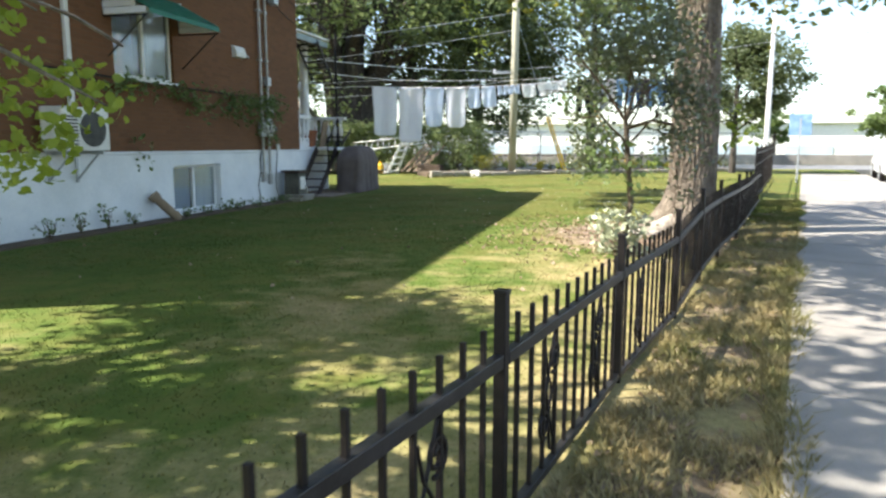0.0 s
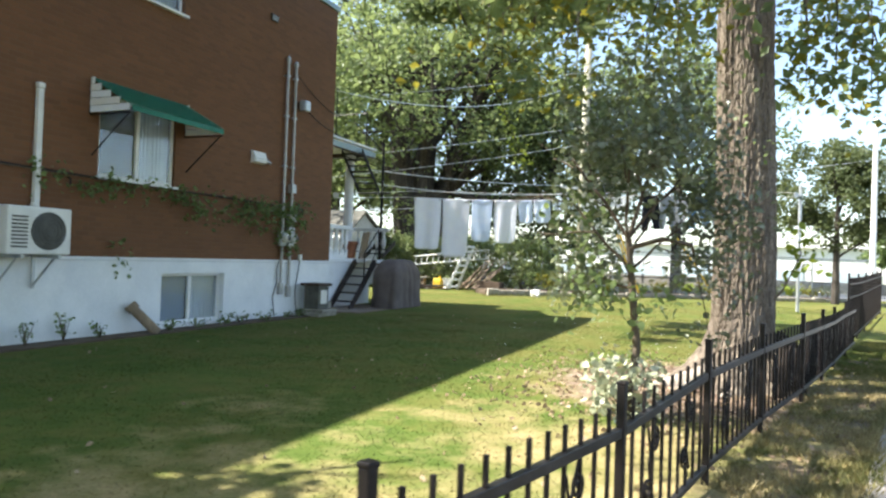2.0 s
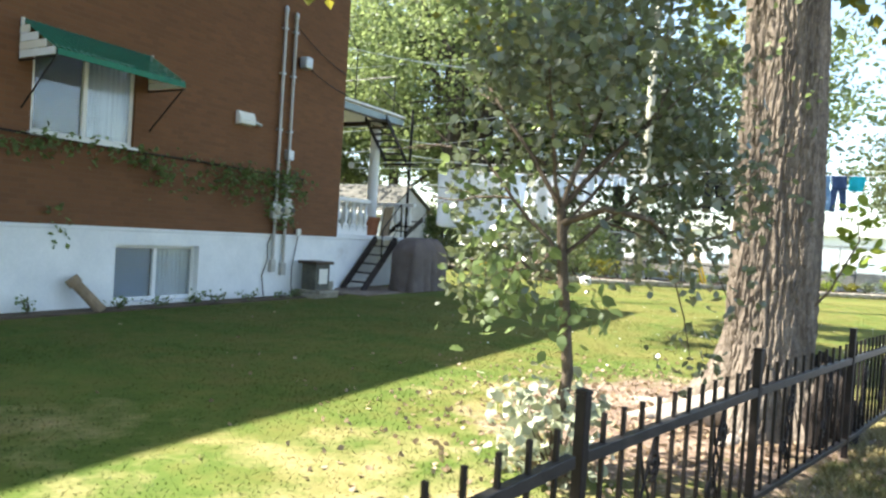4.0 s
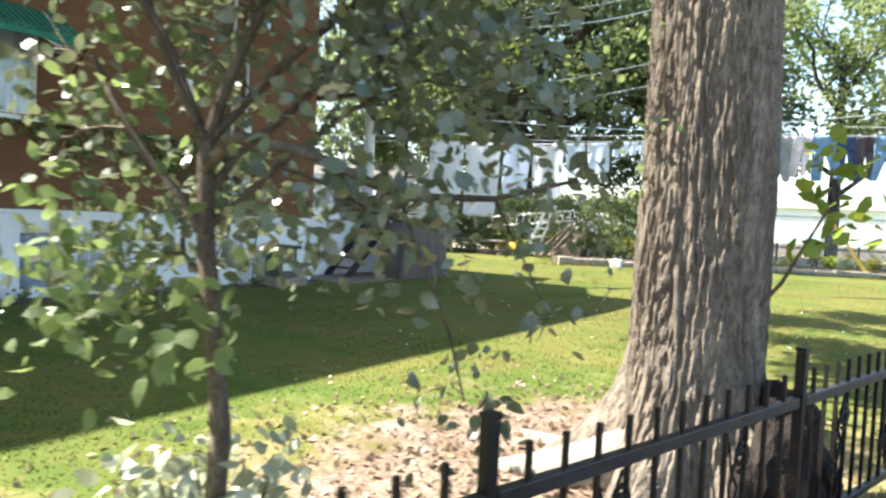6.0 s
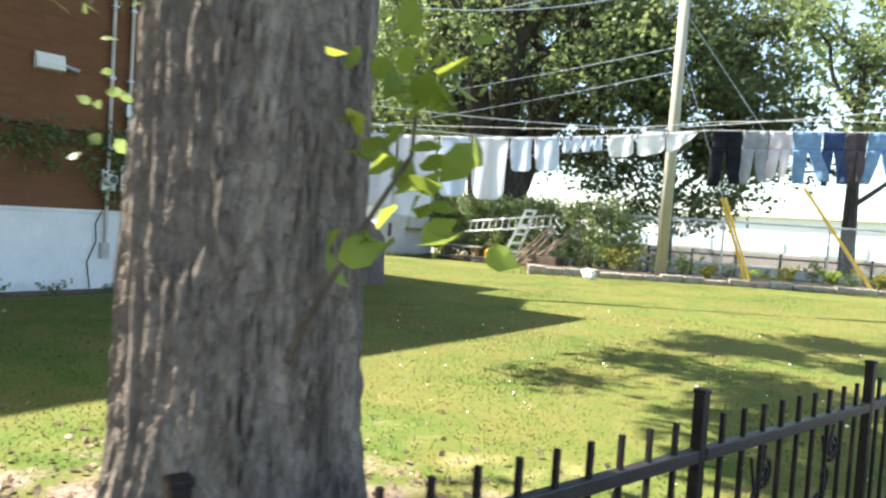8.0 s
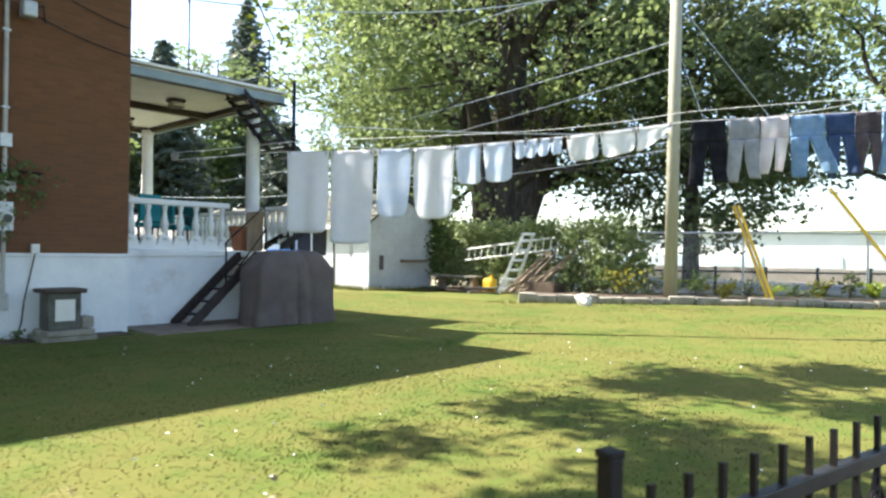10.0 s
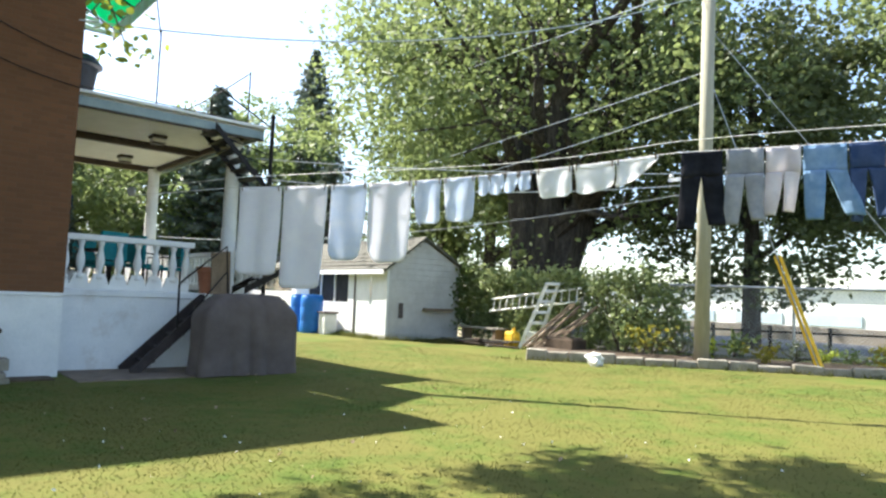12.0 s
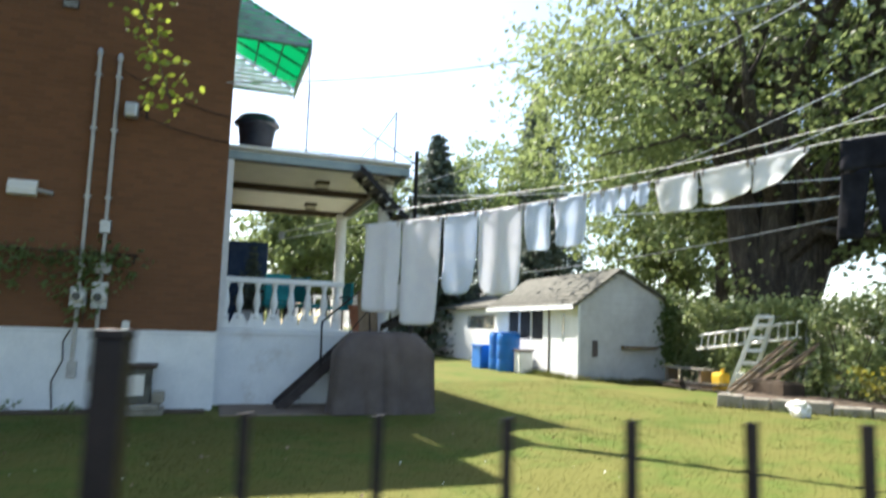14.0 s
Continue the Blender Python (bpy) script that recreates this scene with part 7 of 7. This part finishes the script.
def big_tree(name, base, height, crown_r, crown_z, trunk_r, leaves, leaf, material, seed, label, stems=((0, 0),), depth=3, squash=0.75, limbs=7, start=0.28, bare=None):
    tr_ = thing(name, base, label, "tree")
    rg_ = np.random.default_rng(seed)
    segs_, tips_ = [], []
    for lx, ly in stems:
        t = [np.array(base) + np.array((lx * k, ly * k, height * 0.62 * k / 4)) for k in range(5)]
        segs_.append((t, [trunk_r, trunk_r * 0.85, trunk_r * 0.7, trunk_r * 0.55, trunk_r * 0.4]))
        for k in range(limbs):
            f = start + (1 - start) * (k + 0.5) / limbs
            p = t[0] + (t[4] - t[0]) * f
            a = k * 2.4 + rg_.uniform(0, 0.8)
            d = np.array((math.cos(a), math.sin(a), 0.55 + 0.8 * f))
            grow(rg_, p, d / np.linalg.norm(d), crown_r * 0.55 * rg_.uniform(0.8, 1.1), trunk_r * 0.36, depth - 1, segs_, tips_, 0.3, 0.06, (3, 3), 0.66)
    part("trunk", woody(segs_[:1]), M_BARK_DARK, tr_)
    part("branch", woody(segs_[1:]), M_BARK_DARK, tr_)["kind"] = "stuff"
    # clumps through an uneven crown, denser by the twigs
    tips_ = np.array(tips_)
    n_c = leaves // 40
    c1 = tips_[rg_.choice(len(tips_), n_c // 2)]
    c2 = []
    while len(c2) < n_c - n_c // 2:
        v = rg_.normal(size=3)
        v /= np.linalg.norm(v)
        rad = rg_.uniform(0.62, 1.0) * (1 + 0.28 * noise.noise((v[0] * 2.1 + seed, v[1] * 2.1, v[2] * 2.1)))
        if noise.noise((v[0] * 3.3, v[1] * 3.3 + seed, v[2] * 3.3 + rad * 2)) < -0.12:
            continue
        c2.append(np.array(base) + np.array((0, 0, crown_z)) + v * rad * np.array((crown_r, crown_r, crown_r * squash)))
    pts_ = clumps(rg_, np.concatenate([c1, np.array(c2)]), 40, crown_r * 0.075, 0.6)
    if bare:
        # the low inside of the crown is open on one side, where the great limbs stand free
        side = np.array((math.sin(bare[0]), math.cos(bare[0])))
        rel = pts_[:, :2] - np.array(base[:2])
        out_, across = rel @ side, np.abs(rel @ np.array((side[1], -side[0])) - bare[2])
        gap = (out_ > 0.1) & (across < bare[1] * (0.75 + 0.5 * np.sin(pts_[:, 2] * 1.7))) & (pts_[:, 2] < bare[3]) & (rg_.random(len(pts_)) < 0.9)
        pts_ = pts_[~gap]
    leaf_cloud("crown", pts_[pts_[:, 2] > base[2] + 1.2], leaf, material, tr_, seed + 1)
    return tr_


big_tree("back_maple", (-12.3, 30.2, 0.1), 15, 7.6, 8.6, 0.72, 42000, 0.21, M_LEAF_MAPLE, 41, "great dark maple with forking trunks behind the hedge", ((0.57, 0.57), (-0.25, -0.12), (0.15, 0.12)), limbs=7, bare=(radians(140), 2.0, -0.4, 8.6))
big_tree("back_maple", (-19.0, 34.5, 0.1), 15, 6.0, 8.6, 0.35, 30000, 0.22, M_LEAF_VINE, 43, "yellow-green maple behind the shed")
big_tree("lane_tree", (-6.9, 34.0, 0.1), 13.0, 4.9, 5.8, 0.3, 32000, 0.20, M_LEAF_DEEP, 45, "dark leafy tree by the back lane", squash=0.95)
big_tree("lane_tree", (-1.5, 38.0, 0.1), 13, 5.6, 8.8, 0.3, 9000, 0.25, M_LEAF_MAPLE, 48, "tall leafy tree across the back lane")
big_tree("corner_tree", (4.3, 29.0, 0.15), 6.2, 2.5, 3.9, 0.14, 15000, 0.14, M_LEAF_DEEP, 49, "small dark tree near the street corner", limbs=5, start=0.35)
big_tree("far_tree", (-36, 31, 0.1), 14, 5.0, 9.5, 0.3, 12000, 0.28, M_LEAF_VINE, 51, "leafy tree in a neighbouring garden")
big_tree("far_tree", (-23, 35, 0.1), 9, 4.2, 6.0, 0.3, 9000, 0.26, M_LEAF_MAPLE, 53, "leafy tree behind the garage")
big_tree("far_tree", (-30, 22.5, 0.1), 8.5, 4.6, 4.6, 0.25, 22000, 0.22, M_LEAF_VINE, 55, "leafy tree beyond the porch")
big_tree("far_tree", (-27, 18.6, 0.1), 7.0, 3.8, 3.9, 0.22, 16000, 0.2, M_LEAF_MAPLE, 57, "dense leafy tree seen through the porch")
for k, (x, y, h) in enumerate(((20, 60, 6), (30, 66, 7), (14, 70, 5), (44, 62, 8))):
    big_tree("far_tree", (x, y, 0.1), h, h * 0.42, h * 0.55, 0.2, 3000, 0.34, M_LEAF_VINE, 60 + k, "distant street tree beyond the crossing", depth=2, limbs=4)


def spruce(x, y, h, r, n, seed, label):
    s = thing("spruce", (x, y, 0.1), label, "tree")
    part("trunk", tubed([(x, y, 0), (x, y, h)], [0.22, 0.03], 8), M_BARK, s)
    rg_ = np.random.default_rng(seed)
    segs_, pts_ = [], []
    for k in range(n):
        f = (k + 0.5) / n
        z = 0.6 + (h - 0.7) * f
        reach = r * (1 - f) ** 0.85 * rg_.uniform(0.75, 1.1) + 0.12
        a = k * 2.4
        e = np.array((x + reach * math.cos(a), y + reach * math.sin(a), z - 0.18 * reach))
        segs_.append(([np.array((x, y, z)), e], [0.03, 0.008]))
        m = int(12 + reach * 26)
        t = rg_.uniform(0.25, 1.0, m)[:, None]
        p = np.array((x, y, z)) + (e - np.array((x, y, z))) * t + rg_.normal(size=(m, 3)) * np.array((0.16, 0.16, 0.07)) * (0.4 + reach * 0.35)
        pts_.append(p)
    part("limb", woody(segs_, 4), M_BARK, s)
    leaf_cloud("needles", np.concatenate(pts_), 0.26, M_LEAF_SPRUCE, s, seed, 0.2, 1.3)
    return s


spruce(-37.0, 35.2, 17.6, 5.0, 300, 71, "tall dark spruce in a neighbouring garden")
spruce(-21.5, 27.6, 6.6, 2.2, 120, 72, "blue-green spruce behind the porch")
spruce(-27.3, 25.1, 10.6, 3.5, 200, 73, "dark spruce behind the porch")

# vine over the chain-link fence
hedge = thing("vine_hedge", (-8.8, 27.0, 0.1), "thick climbing vine covering the chain-link fence", "hedge")
rg = np.random.default_rng(81)
cc = []
for k in range(560):
    s_ = 1 - abs(1 - rg.uniform(0, 1.0) ** 1.25)
    p = np.array(CL0.lerp(CL1, s_)) if s_ < 1 else None
    z = rg.uniform(0.25, 1.95) if rg.random() < 0.8 else rg.uniform(1.7, 2.1)
    cc.append(p + np.array((0, rg.normal() * 0.16, z)))
for k in range(34):
    p = np.array(CL1.lerp(CL2, rg.uniform(0, 0.04)))
    cc.append(p + np.array((0, rg.normal() * 0.15, rg.uniform(0.3, 1.9))))
leaf_cloud("leaves", clumps(rg, cc, 30, 0.13, 0.9), 0.12, M_LEAF_HEDGE, hedge, 82, 0.3)
part("stem", woody([([np.array(CL0.lerp(CL1, t)) + np.array((0, 0, 0.0)), np.array(CL0.lerp(CL1, min(1, t + 0.05))) + np.array((0, 0, 1.0)), np.array(CL0.lerp(CL1, min(1, t + 0.02))) + np.array((0, 0, 1.8))], [0.02, 0.014, 0.008]) for t in np.linspace(0, 0.97, 26)], 5), M_TWIG, hedge)["kind"] = "stuff"
ivy = thing("shed_ivy", (-12.0, 26.9, 0.1), "dark ivy climbing the shed's corner", "ivy")
leaf_cloud("leaves", clumps(rg, [(-12.1 + rg.normal() * 0.12, 26.8 + rg.normal() * 0.1, rg.uniform(0.2, 2.3)) for _ in range(46)], 26, 0.12, 1.0), 0.12, M_LEAF_VINE, ivy, 83)
part("stem", tubed([(-12.1, 26.85, 0.0), (-12.12, 26.82, 1.2), (-12.15, 26.8, 2.2)], 0.015, 5), M_TWIG, ivy)
poleivy = thing("pole_shrub", (-6.0, 26.0, 0.3), "overgrown shrub between hedge and pole", "shrub")
leaf_cloud("leaves", clumps(rg, [(-5.75 + rg.normal() * 0.30, 26.0 + rg.normal() * 0.25, rg.uniform(0.3, 1.3)) for _ in range(24)], 16, 0.12, 0.9), 0.12, M_LEAF_HEDGE, poleivy, 84)
part("stem", woody([([np.array((-6.0, 26.0, 0.2)), np.array((-6.0 + dx, 26.0 + dy, 1.6))], [0.02, 0.006]) for dx, dy in ((-0.6, 0.1), (0.5, 0.2), (0.0, -0.2), (0.3, 0.3), (-0.3, -0.1))], 5), M_TWIG, poleivy)["kind"] = "stuff"

# plants in the raised bed
def tuft(p, h, r, n, leaf, material, seed, name, label, category="plant"):
    t = thing(name, p, label, category, "bed plants")
    rg_ = np.random.default_rng(seed)
    ends = [np.array(p) + np.array((rg_.normal() * r, rg_.normal() * r, h * rg_.uniform(0.6, 1.0))) for _ in range(7)]
    part("stem", woody([([np.array(p), e], [0.008, 0.003]) for e in ends], 4), M_TWIG, t)["kind"] = "stuff"
    leaf_cloud("leaves", clumps(rg_, ends + [np.array(p) * 0.5 + e * 0.5 for e in ends], n, r * 0.35, 0.8), leaf, material, t, seed)
    return t


for k in range(23):
    s_ = 1.9 + k * 0.52
    c = B0 + BDIR * s_ + BNRM * rnd.uniform(0.45, 1.4)
    tuft((c.x, c.y, 0.34), rnd.uniform(0.18, 0.55), rnd.uniform(0.12, 0.25), 9, rnd.uniform(0.08, 0.13), (M_LEAF_VINE, M_LEAF_WARM, M_LEAF_YOUNG, M_LEAF_BRIGHT)[k % 4], 100 + k, "bed_plant", "leafy garden plant in the raised bed")
# weeds along the foundation
for k in range(22):
    y = 6.6 + k * 0.36 + rnd.uniform(-0.1, 0.1)
    if 9.3 < y < 9.9 or k % 5 in (1, 3):
        continue
    h = rnd.uniform(0.2, 0.4) if y < 8.6 else rnd.uniform(0.08, 0.2)
    tuft((WX + rnd.uniform(0.14, 0.34), y, 0.02), h, 0.10, 3, 0.06, M_LEAF_VINE, 140 + k, "foundation_weed", "small dark weed growing against the foundation", "weed")
# vine that hangs along the wall pipe
wv = thing("wall_vine", (WX + 0.1, 12, 2.1), "sparse vine trailing along the pipe on the brick wall", "vine")
cc = []
for k in range(150):
    y = rg.uniform(7.6, 14.2)
    dens = 0.25 if y < 8.8 else (0.4 if y < 10.6 else 1.0)
    if rg.random() > dens:
        continue
    cc.append((WX + 0.08 + abs(rg.normal()) * 0.06, y, 2.20 - abs(rg.normal()) * (0.22 if y > 10.8 else 0.08) + rg.normal() * 0.05))
for k in range(26):
    cc.append((WX + 0.10 + abs(rg.normal()) * 0.06, 13.5 + rg.normal() * 0.15, rg.uniform(1.3, 2.2)))
cc += [(WX + 0.10, 9.42, 1.15), (WX + 0.10, 9.46, 1.0), (WX + 0.10, 9.40, 1.28)]
leaf_cloud("leaves", clumps(rg, cc, 9, 0.09, 0.9), 0.085, M_LEAF_VINE, wv, 85, 0.4)
part("stem", tubed([(WX + 0.06, 7.6, 2.25), (WX + 0.07, 9.4, 2.22), (WX + 0.06, 11.5, 2.24), (WX + 0.07, 13.5, 2.2), (WX + 0.07, 13.5, 1.2)], 0.008, 5), M_TWIG, wv)
leaf_cloud("topiary", np.concatenate([clumps(rg, [(-10.9, 15.95, 1.58 + 0.12 * k)], 170 - 13 * k, 0.16 * (1 - k / 12.5), 0.5) for k in range(11)]), 0.07, M_LEAF_SPRUCE, pot, 86)

# ---------------------------------------------------------------- turf, fallen leaves, clover


def blades(name, n, x0, x1, y0, y1, h, seed, label, where):
    rg_ = np.random.default_rng(seed)
    x, y = rg_.uniform(x0, x1, n), rg_.uniform(y0, y1, n)
    ok = where(x, y, rg_)
    x, y = x[ok], y[ok]
    z = 0.06 * np.clip((x + 7.2) / 5.5, 0, 1) ** 2 * (3 - 2 * np.clip((x + 7.2) / 5.5, 0, 1)) + 0.12 * np.clip((y - 16) / 8, 0, 1) ** 2 * (3 - 2 * np.clip((y - 16) / 8, 0, 1)) - 0.012
    m = len(x)
    hh = h * rg_.uniform(0.5, 1.3, m)
    a = rg_.uniform(0, 2 * np.pi, m)
    w = rg_.uniform(0.005, 0.013, m)
    lx, ly = rg_.normal(size=m) * hh * 0.6, rg_.normal(size=m) * hh * 0.6
    p0 = np.stack([x - w * np.cos(a), y - w * np.sin(a), z], 1)
    p1 = np.stack([x + w * np.cos(a), y + w * np.sin(a), z], 1)
    p2 = np.stack([x + lx, y + ly, z + hh], 1)
    v = np.stack([p0, p1, p2], 1).reshape(-1, 3)
    ob = raw(name, v, np.arange(3 * m).reshape(-1, 3), M_GRASS)
    return solo(ob, label, "grass", kind="stuff")


def lawn_here(x, y, rg_):
    fx = -0.39 + 0.2363 * (y - 1.84)
    bare = np.hypot(x - 0.35, (y - 9.5) * 0.74) < 1.2
    return (x < fx + 0.62) & (x > -7.0) & ~(bare & (rg_.random(len(x)) < 0.93)) & ((x < fx) | (rg_.random(len(x)) < 0.35)) & ~((x < -6.2) & (y > 15.3) & (y < 18.9))


blades("grass", 330000, -7.0, 3.2, 0.5, 16, 0.021, 201, "short mown grass blades of the lawn", lawn_here)
blades("grass", 150000, -12, 4.5, 16, 25, 0.022, 202, "short sunlit grass blades at the back of the lawn", lambda x, y, r: (x < -0.39 + 0.2363 * (y - 1.84)) & ~((x < -6.2) & (y < 18.9)) & (y < 23.4 + np.clip(x + 6.5, 0, 20) * 0.627))


def edge_here(x, y, rg_):
    off = (x + 0.825 - 0.2363 * y) * 0.9732
    return np.abs(off - 0.72 - 0.05 * np.sin(y * 3)) < 0.07


blades("grass", 260000, 0.0, 4.5, 1.5, 16, 0.07, 203, "ragged grass along the pavement's edge", edge_here)
blades("grass", 26000, -18, -10, 23.2, 26.2, 0.16, 204, "tall dry grass along the shed and the hedge", lambda x, y, r: np.abs(y - 23.85 - 1.9 * np.clip((x + 12.2) / 2.0, 0, 1)) < 0.10 + 0.14 * r.random(len(x)))
blades("grass", 60000, -7, 6, 23, 31, 0.11, 205, "ragged grass along the bed's edging blocks", lambda x, y, r: np.abs((x + 6.5) * -0.5313 + (y - 23.55) * 0.8472 + 0.16) < 0.07)
def verge_here(x, y, rg_):
    off = (x + 0.825 - 0.2363 * y) * 0.9732
    tufts = np.sin(x * 9.0 + 2.0 * np.sin(y * 3.1)) + np.sin(y * 7.3 + 1.7 * np.sin(x * 5.0))
    return (off > 0.03) & (off < 0.72) & (tufts + rg_.normal(size=len(x)) * 0.5 > -0.25)


blades("grass", 420000, -1.0, 4.6, 0.8, 16, 0.055, 206, "rough half-dry grass tufts on the narrow verge", verge_here)
rg = np.random.default_rng(91)
lp_ = np.stack([rg.normal(0.25, 0.95, 2200), rg.normal(9.3, 1.15, 2200), np.full(2200, 0.072)], 1)
lp_ = lp_[lp_[:, 0] < -0.39 + 0.2363 * (lp_[:, 1] - 1.84) + 0.6]
vy = rg.uniform(1.5, 13, 420)
vx = -0.39 + 0.2363 * (vy - 1.84) + rg.uniform(0.02, 0.68, 420)
lp2 = np.stack([vx, vy, np.full(420, 0.068)], 1)
ly_ = rg.uniform(2, 20, 420)
lp3 = np.stack([rg.uniform(-6.5, 0.2, 420) + 0.0 * ly_, ly_, np.full(420, 0.085)], 1)[:90]
fl = leaf_cloud("fallen_leaves", np.concatenate([lp_, lp2, lp3]), 0.046, M_LEAF_DRY, None, 92, 0.0, near=True)
solo(fl, "dry brown leaves scattered on soil and grass", "leaves", kind="stuff")
cl = np.stack([rg.uniform(-3.0, 2.2, 420), rg.uniform(11, 20, 420), np.full(420, 0.10)], 1)
cl = cl[cl[:, 0] < -0.39 + 0.2363 * (cl[:, 1] - 1.84) - 0.1]
clv = leaf_cloud("clover_flowers", cl[:150], 0.024, M_FLOWER, None, 93, 0.0)
solo(clv, "small white clover heads in the lawn", "flowers", kind="stuff")
rt = thing("surface_root", (0.2, 9.75, 0.04), "surface roots spreading from the old maple, paled as if sunlit", "root")
for pts_, r0 in ((((0.76, 9.66, 0.26), (0.52, 9.55, 0.13), (0.26, 9.46, 0.06), (-0.02, 9.40, 0.0)), 0.17), (((0.72, 9.78, 0.16), (0.42, 9.80, 0.08), (0.12, 9.90, 0.05), (-0.25, 10.05, 0.01)), 0.10), (((0.70, 9.62, 0.14), (0.45, 9.45, 0.09), (0.25, 9.22, 0.03)), 0.08), (((0.85, 9.5, 0.14), (0.8, 9.25, 0.08), (0.7, 9.0, 0.03)), 0.07)):
    part("root", tubed(pts_, [r0, r0 * 0.8, r0 * 0.6, r0 * 0.35][: len(pts_)], 10), M_ROOT, rt, smooth=True)

# ---------------------------------------------------------------- pavement slabs
for k in range(27):
    ya_, yb_ = -9.0 + 1.4 * k, -9.0 + 1.4 * (k + 1) - 0.012
    bm = bmesh.new()
    top_, low_ = [], []
    for y, off in ((ya_, 0.74), (ya_, 2.68), (yb_, 2.68), (yb_, 0.74)):
        px, py = along(y, off)
        z = ground_z(fence_x(y), y)
        top_.append(bm.verts.new((px, py, z + 0.022)))
        low_.append(bm.verts.new((px, py, z - 0.05)))
    bm.faces.new(top_)
    for i in range(4):
        bm.faces.new((low_[i], low_[(i + 1) % 4], top_[(i + 1) % 4], top_[i]))
    bmesh.ops.recalc_face_normals(bm, faces=bm.faces)
    part("slab", bm, M_SLAB, pavement)
